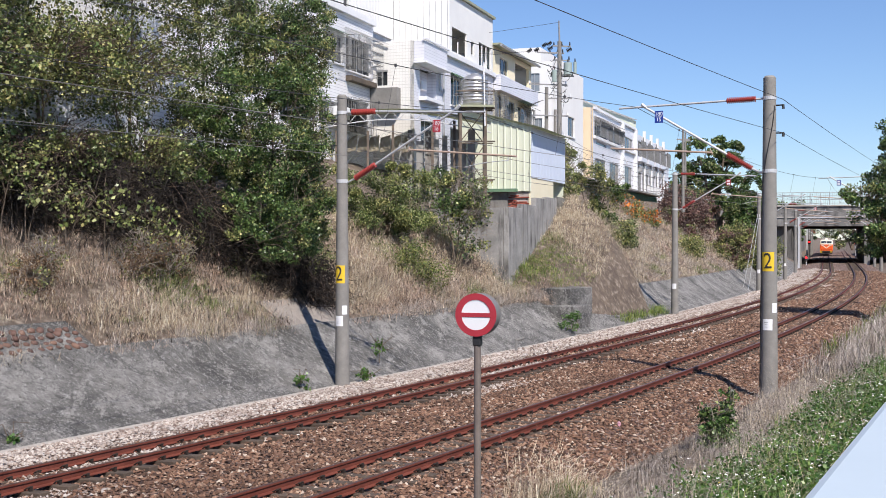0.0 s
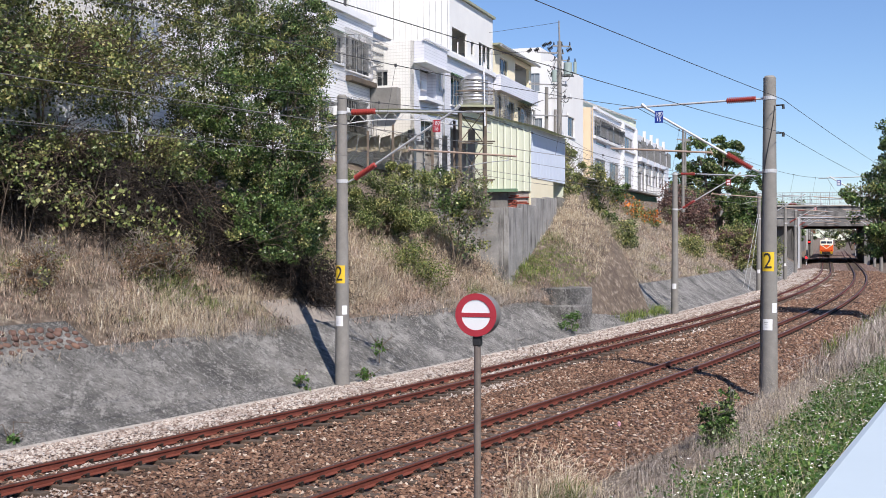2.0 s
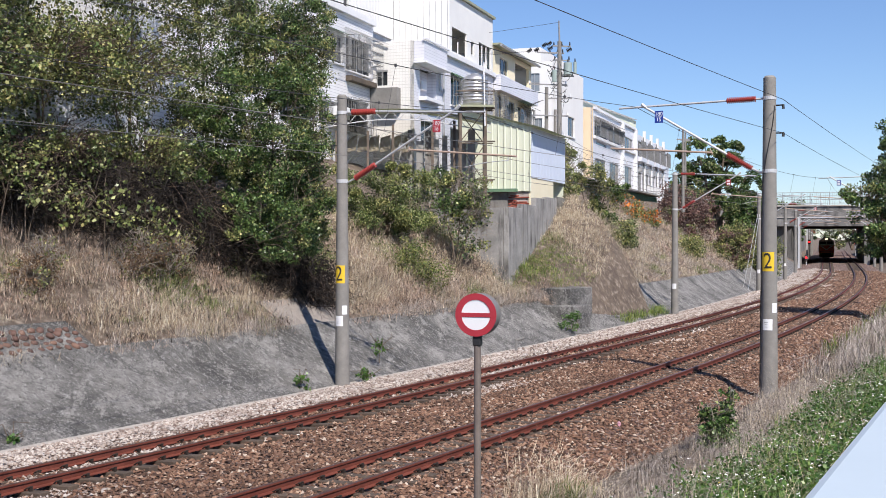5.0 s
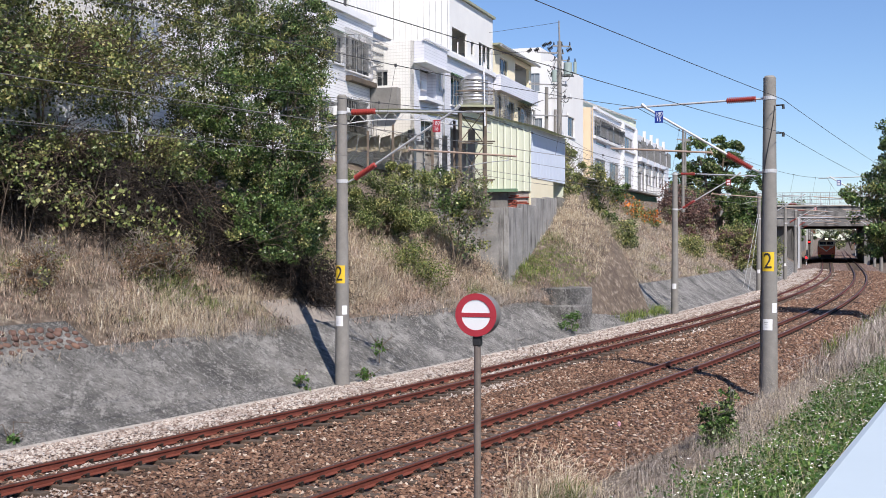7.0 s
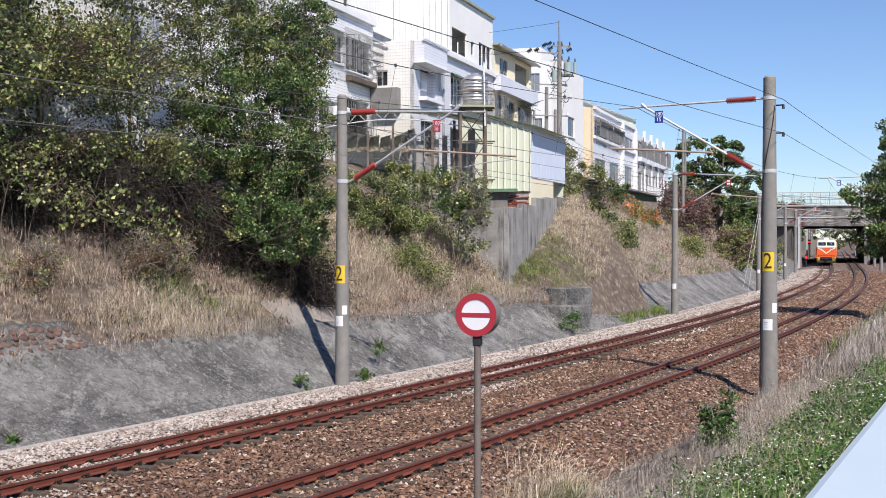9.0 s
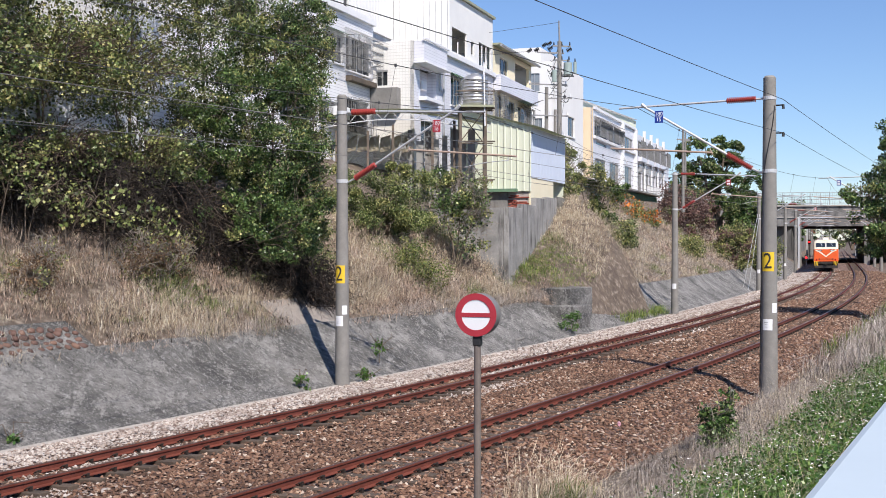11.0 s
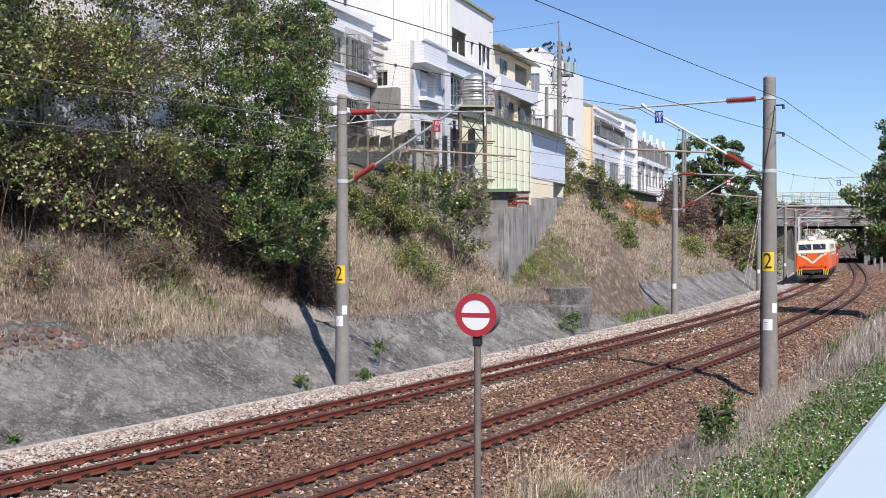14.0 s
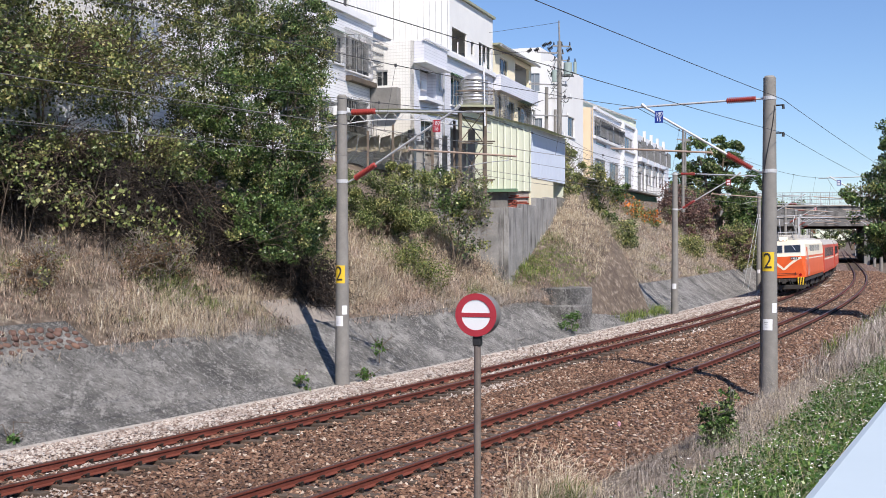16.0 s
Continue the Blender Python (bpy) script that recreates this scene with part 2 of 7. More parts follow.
TILE_BAND = lined("white_banded_tile", (0.77, 0.77, 0.79), (0.5, 0.5, 0.54), 0, 0.15, 0.025)
TILE_GRID = lined("white_square_tile", (0.8, 0.79, 0.76), (0.56, 0.55, 0.52), 0.17, 0.17, 0.016)
TILE_LILAC = lined("pale_lilac_tile", (0.71, 0.715, 0.77), (0.5, 0.51, 0.57), 0, 0.16, 0.02)
CREAM_WALL = worn("cream_wall", (0.74, 0.67, 0.48), (0.8, 0.74, 0.56), 0.5, 9, 0.7, relief=0.05, obj=True, amount=0.15)
BEIGE_WALL = worn("beige_wall", (0.78, 0.62, 0.42), (0.82, 0.68, 0.48), 0.4, 9, 0.75, relief=0.05, obj=True, amount=0.12)
SHEET_WHITE = worn("white_ribbed_sheet", (0.75, 0.75, 0.735), (0.82, 0.82, 0.8), 0.6, 10, 0.5, relief=0.05, obj=True, amount=0.1)
SHEET_LIME = worn("pale_lime_ribbed_sheet", (0.62, 0.66, 0.53), (0.7, 0.73, 0.6), 0.6, 10, 0.5, relief=0.05, obj=True, amount=0.12)
SHEET_BLUE = worn("pale_blue_ribbed_sheet", (0.52, 0.58, 0.7), (0.6, 0.66, 0.76), 0.6, 10, 0.5, relief=0.05, obj=True, amount=0.12)
UNDERFRAME = worn("sooty_underframe", (0.03, 0.028, 0.026), (0.07, 0.06, 0.055), 2, 20, 0.8, 0.2, obj=True)
WHEEL = plain("wheel_steel", (0.12, 0.1, 0.09), 0.5, 0.6)
WINDSCREEN = plain("blue_dark_glass", (0.03, 0.04, 0.055), 0.06)
ROOF_GREY = worn("dusty_roof_paint", (0.42, 0.4, 0.37), (0.55, 0.52, 0.48), 1, 12, 0.6, obj=True)
RED_GLASS = plain("red_glass", (0.4, 0.01, 0.01), 0.2)
COACH_RED = worn("coach_red_paint", (0.55, 0.07, 0.035), (0.62, 0.09, 0.045), 0.8, 9, 0.4, relief=0.05, obj=True, amount=0.15)
STRAW = pieces("straw_blade", ((0.0, (0.356, 0.261, 0.178)), (0.5, (0.618, 0.511, 0.368)), (1.0, (0.850, 0.796, 0.630))), 0.8, translucent=0.15)
DEAD = pieces("dead_stem", ((0.0, (0.206, 0.140, 0.104)), (0.5, (0.450, 0.319, 0.235)), (1.0, (0.750, 0.600, 0.488))), 0.9)
GREY_STEM = pieces("grey_stem", ((0.0, (0.203, 0.166, 0.140)), (0.5, (0.382, 0.331, 0.294)), (1.0, (0.585, 0.535, 0.484))), 0.9)
GREEN_BLADE = pieces("green_blade", ((0.0, (0.075, 0.125, 0.031)), (0.6, (0.175, 0.237, 0.050)), (1.0, (0.350, 0.375, 0.100))), 0.6, translucent=0.13)
LEAF_DARK = pieces("dark_green_leaf", ((0.0, (0.012, 0.028, 0.008)), (0.45, (0.055, 0.11, 0.028)), (0.85, (0.17, 0.27, 0.075)), (1.0, (0.38, 0.42, 0.16))), 0.4, translucent=0.1)
LEAF_OLIVE = pieces("olive_leaf", ((0.0, (0.03, 0.04, 0.014)), (0.4, (0.15, 0.185, 0.055)), (0.8, (0.34, 0.365, 0.125)), (1.0, (0.62, 0.54, 0.22))), 0.5, translucent=0.1)
LEAF_BROWN = pieces("withered_leaf", ((0.0, (0.087, 0.051, 0.032)), (0.6, (0.203, 0.123, 0.072)), (1.0, (0.377, 0.261, 0.145))), 0.85, translucent=0.15)
LEAF_PURPLE = pieces("purple_brown_leaf", ((0.0, (0.087, 0.051, 0.043)), (0.6, (0.217, 0.123, 0.109)), (1.0, (0.377, 0.246, 0.203))), 0.8, translucent=0.15)
LEAF_FRESH = pieces("fresh_green_leaf", ((0.0, (0.036, 0.095, 0.018)), (0.6, (0.083, 0.178, 0.036)), (1.0, (0.178, 0.286, 0.071))), 0.4, translucent=0.18)
PETAL = pieces("white_petal", ((0.0, (0.7, 0.69, 0.66)), (1.0, (0.82, 0.82, 0.8))), 0.7)
PETAL_YELLOW = pieces("yellow_petal", ((0.0, (0.75, 0.55, 0.05)), (1.0, (0.85, 0.7, 0.1))), 0.7)
PETAL_ORANGE = pieces("orange_petal", ((0.0, (0.75, 0.16, 0.02)), (1.0, (0.85, 0.28, 0.03))), 0.7)
GREY_BARK = worn("pale_twig", (0.2, 0.17, 0.14), (0.36, 0.32, 0.27), 3, 25, 0.95, relief=0.4, dist=0.008)
DEAD_WOOD = worn("brown_vine", (0.07, 0.048, 0.036), (0.15, 0.105, 0.08), 3, 25, 0.95)
# dead wood with deep shade put into its colour
SHADE_TWIG = worn("shade_dark_dead_wood", (0.018, 0.014, 0.012), (0.042, 0.033, 0.027), 3, 25, 0.95)


# ---- mesh helpers ----
def raw(name, verts, faces, mat, smooth=False):
    me = bpy.data.meshes.new(name)
    me.from_pydata([tuple(v) for v in verts], [], faces)
    me.materials.append(mat)
    if smooth:
        me.polygons.foreach_set("use_smooth", [True] * len(me.polygons))
    me.update()
    return me


def fast(name, verts, faces, mat):
    """A mesh from arrays: verts (n, 3), faces (m, k)."""
    me = bpy.data.meshes.new(name)
    k = faces.shape[1]
    me.vertices.add(len(verts))
    me.vertices.foreach_set("co", np.ascontiguousarray(verts, dtype=np.float32).ravel())
    me.loops.add(faces.size)
    me.loops.foreach_set("vertex_index", np.ascontiguousarray(faces, dtype=np.int32).ravel())
    me.polygons.add(len(faces))
    me.polygons.foreach_set("loop_start", np.arange(0, faces.size, k, dtype=np.int32))
    me.polygons.foreach_set("loop_total", np.full(len(faces), k, dtype=np.int32))
    me.materials.append(mat)
    me.update()
    return me


def part(name, bm, material, parent=None, label="", smooth=False):
    me = bpy.data.meshes.new(name)
    bm.to_mesh(me)
    bm.free()
    me.materials.append(material)
    if smooth:
        me.polygons.foreach_set("use_smooth", [True] * len(me.polygons))
    ob = new(name, me)
    ob.parent = parent
    return tagged(ob, label)


def held(name, me, parent=None, label=""):
    ob = new(name, me)
    ob.parent = parent
    return tagged(ob, label)


def thing(name, m, label, category, group="", kind=""):
    ob = new(name)
    ob.empty_display_size = 0.2
    ob.matrix_world = m
    return tagged(ob, label, category, group, kind)


def box(bm, x0, x1, y0, y1, z0, z1, bevel=0.0, m=None):
    r = bmesh.ops.create_cube(bm, size=1.0)
    vs = r["verts"]
    bmesh.ops.scale(bm, vec=(abs(x1 - x0), abs(y1 - y0), abs(z1 - z0)), verts=vs)
    bmesh.ops.translate(bm, vec=((x0 + x1) / 2, (y0 + y1) / 2, (z0 + z1) / 2), verts=vs)
    if bevel:
        es = list({e for v in vs for e in v.link_edges})
        g = bmesh.ops.bevel(bm, geom=es, offset=bevel, segments=2, affect="EDGES", profile=0.5)
        vs = list({v for f in g["faces"] for v in f.verts} | {v for v in vs if v.is_valid})
    if m is not None:
        bmesh.ops.transform(bm, matrix=m, verts=vs)
    return vs


def rod(bm, a, b, r0, r1=None, seg=8, caps=True):
    """A round bar from a to b."""
    a, b = Vector(a), Vector(b)
    d = b - a
    g = bmesh.ops.create_cone(bm, cap_ends=caps, segments=seg, radius1=r0, radius2=r0 if r1 is None else r1, depth=d.length)
    m = Matrix.Translation((a + b) / 2) @ d.to_track_quat("Z", "Y").to_matrix().to_4x4()
    bmesh.ops.transform(bm, matrix=m, verts=g["verts"])
    return g["verts"]


def tube(bm, pts, r, seg=6):
    for a, b in zip(pts[:-1], pts[1:]):
        rod(bm, a, b, r, r, seg)


def sweep(bm, pts, r, seg=5):
    """One unbroken round wire through the points."""
    rings = []
    for i, p in enumerate(pts):
        d = (pts[min(len(pts) - 1, i + 1)] - pts[max(0, i - 1)]).to_track_quat("Z", "Y").to_matrix()
        rings.append([bm.verts.new(p + d @ Vector((math.cos(2 * math.pi * k / seg) * r, math.sin(2 * math.pi * k / seg) * r, 0))) for k in range(seg)])
    for a, b in zip(rings[:-1], rings[1:]):
        for k in range(seg):
            bm.faces.new((a[k], a[(k + 1) % seg], b[(k + 1) % seg], b[k]))


def strip(c, y0, y1, step, profile, name, mat, closed=False):
    """A profile of (n, z) swept along a track."""
    ys = np.linspace(y0, y1, max(2, int((y1 - y0) / step) + 1))
    verts, faces, k = [], [], len(profile)
    for y in ys:
        for n, z in profile:
            verts.append(spot(c, float(y), n, z))
    for i in range(len(ys) - 1):
        for j in range(k if closed else k - 1):
            a, b = i * k + j, i * k + (j + 1) % k
            faces.append((a, b, b + k, a + k))
    if closed:
        faces.append(tuple(range(k)))
        faces.append(tuple(range((len(ys) - 1) * k + k - 1, (len(ys) - 1) * k - 1, -1)))
    return raw(name, verts, faces, mat)


# ---- ground, ballast, tracks ----
def gap_at(y):
    return 4.45 - 0.65 * min(1.0, max(0.0, (y - 40) / 80))


def surface(y, n):
    """A place on the bare ground."""
    g = gap_at(y)
    z = hill_z(n) if n > -2 else verge_z(-n - g)
    p = spot(CA, y, n, z)
    if n > 6.6 or n < -g - 3.2:
        k = min(1.0, (n - 6.6) / 1.5) if n > 0 else min(1.0, (-g - 3.2 - n) / 1.5)
        p.z += k * (0.28 * noise.noise(p * 0.35) + 0.16 * noise.noise(p * 1.1))
    return p


def ground():
    ys = np.concatenate([np.arange(-300, -30, 30), np.arange(-30, 140, 1.0), np.arange(140, 320, 6.0), [400, 600, 1000, 2000, 4000]])
    ns = [-3000, -1000, -300, -120, -60, -40, -30] + list(np.arange(-24, 20, 0.5)) + [22, 26, 32, 40, 60, 120, 300, 1000, 3000]
    verts = [surface(float(y), float(n)) for y in ys for n in ns]
    k = len(ns)
    faces = [(i * k + j, i * k + j + 1, (i + 1) * k + j + 1, (i + 1) * k + j) for i in range(len(ys) - 1) for j in range(k - 1)]
    ob = new("ground", raw("ground", verts, faces, EARTH, True))
    tagged(ob, "dry brown earth banks of a railway cutting", "ground", kind="structure")


ground()


def bed_z(n, g=4.45):
    return float(np.interp(n, (-g - 3.5, -g - 2.2, -g - 1.5, 1.6, 2.5, 4.1), (-0.62, -0.45, -0.19, -0.19, -0.3, -0.52)))


def tracks():
    ns = np.linspace(-7.95, 4.08, 26)
    bed = strip(CA, -30, 420, 1.0, [(float(n), bed_z(float(n)) - 0.015) for n in ns[::-1]], "ballast_bed", BALLAST_BED)
    tagged(new("ballast_bed", bed), "rust-stained stone ballast bed under both tracks", "ballast", kind="structure")
    prof = ((-0.06, -0.15), (0.06, -0.15), (0.06, -0.138), (0.011, -0.118), (0.011, -0.045), (0.033, -0.036), (0.033, -0.006), (0.024, 0), (-0.024, 0), (-0.033, -0.006), (-0.033, -0.036), (-0.011, -0.045), (-0.011, -0.118), (-0.06, -0.138))
    # sleeper: long bar with worn edges, and the spring clip beside the rail
    bm = bmesh.new()
    box(bm, -1.0, 1.0, -0.11, 0.11, -0.3, -0.158, 0.012)
    for s in (-1, 1):
        box(bm, s * 0.567 - 0.12, s * 0.567 + 0.12, -0.085, 0.085, -0.157, -0.15)
    sl = bpy.data.meshes.new("sleeper")
    bm.to_mesh(sl)
    bm.free()
    sl.materials.append(SLEEPER)
    bm = bmesh.new()
    pts = [(-0.03, -0.05, -0.14), (0.05, -0.05, -0.1), (0.075, -0.02, -0.09), (0.075, 0.03, -0.09), (0.04, 0.055, -0.1), (-0.03, 0.05, -0.125)]
    tube(bm, pts, 0.013, 5)
    box(bm, 0.03, 0.09, -0.025, 0.025, -0.155, -0.1)
    cl = bpy.data.meshes.new("rail_clip")
    bm.to_mesh(cl)
    bm.free()
    cl.materials.append(CLIP)
    for c, cant, lab in ((CA, 0.057, "rusty railway track below the bank, freshly ballasted"), (CB, 0.01, "rusty railway track in dark brown ballast")):
        t = thing("railway_track", pose(0, 0, 0), lab, "track", "railway tracks", "structure")
        for side in (-1, 1):
            z = -side * cant / 2
            me = strip(c, -30, 420, 1.0, [(n + side * 0.567, q + z) for n, q in prof], "rail", RAIL, True)
            me.materials.append(RAIL_TOP)
            idx = np.zeros(len(me.polygons), dtype=np.int32)
            k = len(prof)
            idx[:len(me.polygons) - 2][np.isin(np.arange(len(me.polygons) - 2) % k, (6, 7, 8))] = 1
            me.polygons.foreach_set("material_index", idx)
            held("rail", me, t)
        y = 12.0
        tilt = math.degrees(math.asin(cant / 1.134))
        while y < 84:
            m = Matrix.Translation(spot(c, y, 0)) @ pose(0, 0, 0, 0, 0, bearing(c, y)) @ pose(0, 0, 0, 0, -tilt, random.uniform(-1, 1))
            so = held("sleeper", sl, t)
            so.matrix_world = m
            for s in (-1, 1):
                for q in (-1, 1):
                    co = held("rail_clip", cl, so)
                    co.matrix_local = Matrix.Translation((s * 0.567 + q * 0.062, 0, 0)) @ pose(0, 0, 0, 0, 0, 0 if q > 0 else 180)
            y += 0.6 / math.sqrt(1 + float(plan_s(c, y)) ** 2)
        verts, faces = [], []
        while y < 200:
            m = Matrix.Translation(spot(c, y, 0)) @ pose(0, 0, 0, 0, -tilt, bearing(c, y))
            b0 = len(verts)
            for x in (-1, 1):
                for dy in (-0.11, 0.11):
                    for z in (-0.3, -0.158):
                        verts.append(m @ Vector((x, dy, z)))
            faces += [tuple(b0 + i for i in f) for f in ((0, 1, 3, 2), (4, 6, 7, 5), (0, 4, 5, 1), (2, 3, 7, 6), (1, 5, 7, 3))]
            y += 0.6 / math.sqrt(1 + float(plan_s(c, y)) ** 2)
        tagged(held("far_sleepers", raw("far_sleepers", verts, faces, SLEEPER), t), kind="stuff")


tracks()

OCT = np.array([(1, 0, 0), (0, 1, 0), (-1, 0, 0), (0, -1, 0), (0, 0, 1), (0, 0, -1)], float)
OCT_F = np.array([(0, 1, 4), (1, 2, 4), (2, 3, 4), (3, 0, 4), (0, 3, 5)])
rng = np.random.default_rng(7)


def pos_arrays(c, y, n):
    s = plan_s(c, y)
    q = np.sqrt(1 + s * s)
    return plan_x(c, y) - n / q, y + n * s / q


def clear_of_rails(y, n, r):
    """Keeps stones off the rails and their feet."""
    x, yy = pos_arrays(CA, y, n)
    s = plan_s(CB, yy)
    nb = -(x - plan_x(CB, yy)) / np.sqrt(1 + s * s)
    ok = np.ones(len(y), bool)
    for v in (n, nb):
        d = np.abs(np.abs(v) - 0.567)
        ok &= d > 0.075 + r
    return ok, nb


def stones(name, mat, label, n0, n1, parts, test=None):
    vs, fs, base = [], [], 0
    for y0, y1, count, r in parts:
        y = rng.uniform(y0, y1, count)
        n = rng.uniform(n0, n1, count)
        rr = r * rng.uniform(0.6, 1.35, count)
        ok, nb = clear_of_rails(y, n, rr * 0.8)
        if test:
            ok &= test(y, n, nb)
        y, n, rr, nb = y[ok], n[ok], rr[ok], nb[ok]
        x, yy = pos_arrays(CA, y, n)
        z = np.interp(n, (-7.95, -6.65, -5.95, 1.6, 2.5, 4.1), (-0.62, -0.45, -0.19, -0.19, -0.3, -0.52)) + rng.uniform(-0.02, 0.035, len(n))
        near_a, near_b = np.abs(n) < 0.75, np.abs(nb) < 0.75
        z -= 0.005 * (near_a | near_b)
        k = len(n)
        v = OCT[None] * rng.uniform(0.55, 1.15, (k, 6, 1)) + rng.uniform(-0.35, 0.35, (k, 6, 3))
        ang = rng.uniform(0, 2 * np.pi, k)
        v = v * rr[:, None, None] * np.array((1, 0.85, 0.62))
        ca, sa = np.cos(ang)[:, None], np.sin(ang)[:, None]
        tx = v[:, :, 0] * ca - v[:, :, 1] * sa
        ty = v[:, :, 0] * sa + v[:, :, 1] * ca
        v[:, :, 0], v[:, :, 1] = tx + x[:, None], ty + yy[:, None]
        v[:, :, 2] += z[:, None]
        vs.append(v.reshape(-1, 3))
        fs.append((OCT_F[None] + (np.arange(k) * 6)[:, None, None] + base).reshape(-1, 3))
        base += k * 6
    ob = new(name, fast(name, np.concatenate(vs), np.concatenate(fs), mat))
    tagged(ob, label, "ballast", kind="stuff")


def patch(y, n):
    return np.sin(y * 0.9 + n * 1.7) + np.sin(y * 0.37 - n * 0.8 + 1) + rng.normal(0, 0.5, len(y))


stones("brown_ballast_stones", STONE, "rust-brown crushed ballast stones between the tracks", -7.9, 1.2, ((13, 40, 74000, 0.05), (40, 85, 36000, 0.075), (85, 150, 15000, 0.11)), lambda y, n, nb: (patch(y, n) < 1.0) | (n < -1.2))
stones("pale_ballast_stones", STONE_PALE, "pale new ballast stones beside the bank", -1.7, 4.05, ((13, 40, 38000, 0.05), (40, 100, 25000, 0.075), (100, 160, 7000, 0.11)), lambda y, n, nb: (n > 1.1) | ((np.abs(n) < 1.1) & (patch(y, n) > 0.4)) | ((n < -1.1) & (patch(y, n) > 1.2)))


def slope_lining():
    t = thing("slope_lining", pose(0, 0, 0), "weathered grey concrete slope lining along the track", "slope wall", kind="structure")
    y = -8.0
    while y < 190:
        y1 = y + 9.0
        top = 1.0 + 0.18 * math.sin(y * 0.7) - (0.15 if 42 < y < 62 else 0)
        me = strip(CA, y + 0.015, y1 - 0.015, 0.75, ((4.1, -0.8), (4.1, -0.5), (4.75, -0.12), (5.4, 0.29), (6.0, 0.66), (6.5, top), (6.75, top), (6.75, 0.3)), "slab", CONCRETE, True)
        held("slab", me, t)
        y = y1
    # a bare patch that reaches higher up the bank
    me = strip(CA, 33.7, 36.9, 0.4, ((6.5, 0.6), (6.5, 1.05), (7.0, 1.4), (7.75, 1.86), (7.75, 0.9)), "upper_slab", KERB_OLD, True)
    held("upper_slab", me, t, "bare tan concrete facing")
    # gutter kerb at the foot of the lining
    k = strip(CA, -8, 190, 1.0, ((3.92, -0.75), (3.92, -0.47), (4.09, -0.45), (4.09, -0.75)), "kerb", KERB, True)
    held("kerb", k, t, "pale concrete kerb")


slope_lining()


def cobbles():
    """Rounded field stones set in mortar above the lining."""
    t = thing("cobble_facing", pose(0, 0, 0), "reddish river stones set in mortar on the bank", "stone facing", kind="structure")
    for y0, y1, n1 in ((18.5, 26.4, 7.6),):
        me = strip(CA, y0, y1, 0.8, ((6.45, 0.4), (6.45, 1.06), (n1, 0.95 + (n1 - 6.5) * 0.72), (n1, 0.4)), "mortar", CONCRETE, True)
        held("mortar", me, t)
    shapes = []
    for k in range(4):
        bm = bmesh.new()
        bmesh.ops.create_icosphere(bm, subdivisions=1, radius=1.0)
        for v in bm.verts:
            v.co *= random.uniform(0.85, 1.12)
        me = bpy.data.meshes.new("cobble")
        bm.to_mesh(me)
        bm.free()
        me.materials.append(COBBLE)
        me.polygons.foreach_set("use_smooth", [True] * len(me.polygons))
        shapes.append(me)
    for y0, y1, n1 in ((18.5, 26.4, 7.6),):
        rows = int((n1 - 6.6) / 0.21)
        for r in range(rows):
            y = y0 + 0.1 + (r % 2) * 0.16
            while y < y1 - 0.1:
                n = 6.66 + r * 0.21 + random.uniform(-0.04, 0.04)
                p = spot(CA, y, n, 1.06 + (n - 6.45) * 0.61 + random.uniform(-0.03, 0.02))
                s = random.uniform(0.075, 0.125)
                o = held("cobble", random.choice(shapes), t)
                o.matrix_world = Matrix.Translation(p) @ pose(0, 0, 0, 35, random.uniform(-20, 20), bearing(CA, y) + random.uniform(0, 180)) @ Matrix.Diagonal((s * 1.25, s, s * 0.8, 1))
                y += random.uniform(0.2, 0.3)


cobbles()


def outfall():
    """Concrete drain head stepping down the slope."""
    m = Matrix.Translation((4.5, 54.4, -0.5)) @ pose(0, 0, 0, 0, 0, -28)
    t = thing("drain_outfall", m, "stepped grey concrete drain outfall in the slope", "drain", kind="structure")
    bm = bmesh.new()
    box(bm, -1.15, 1.6, 0.0, 2.2, -0.3, 1.25, 0.04)
    part("lower_step", bm, CONCRETE, t)
    bm = bmesh.new()
    box(bm, -2.7, 0.9, 1.3, 4.2, 0.4, 2.0, 0.04)
    part("upper_step", bm, CONCRETE, t)
    bm = bmesh.new()
    box(bm, -1.5, 2.6, -0.35, -0.05, -0.25, 0.12, 0.03)
    part("sill", bm, CONCRETE_GREY, t)
    bm = bmesh.new()
    bmesh.ops.create_grid(bm, x_segments=6, y_segments=3, size=0.5)
    for v in bm.verts:
        v.co = Vector((v.co.x * 0.8, v.co.y * 0.35, 0.06 * math.sin(v.co.x * 7) + 0.04 * math.cos(v.co.y * 9)))
    bmesh.ops.transform(bm, matrix=pose(3.0, 52.2, 0.55, 35, 10, 40), verts=bm.verts)
    bmesh.ops.solidify(bm, geom=bm.faces[:], thickness=0.01)
    tagged(part("plastic_bag", bm, PINK), "crumpled pale pink plastic sheet on the slope", "litter")
    for x, y, z in ((5.15, 38.6, -0.33),):
        t = thing("pipe_stub", pose(2.75, 44.6, -0.45), "short grey standpipe at the slope foot", "pipe")
        bm = bmesh.new()
        rod(bm, (0, 0, 0), (0, 0, 0.5), 0.055, 0.055, 10)
        rod(bm, (0, 0, 0.45), (0.32, 0.05, 0.55), 0.05, 0.05, 10)
        part("pipe", bm, CONCRETE_GREY, t)


outfall()


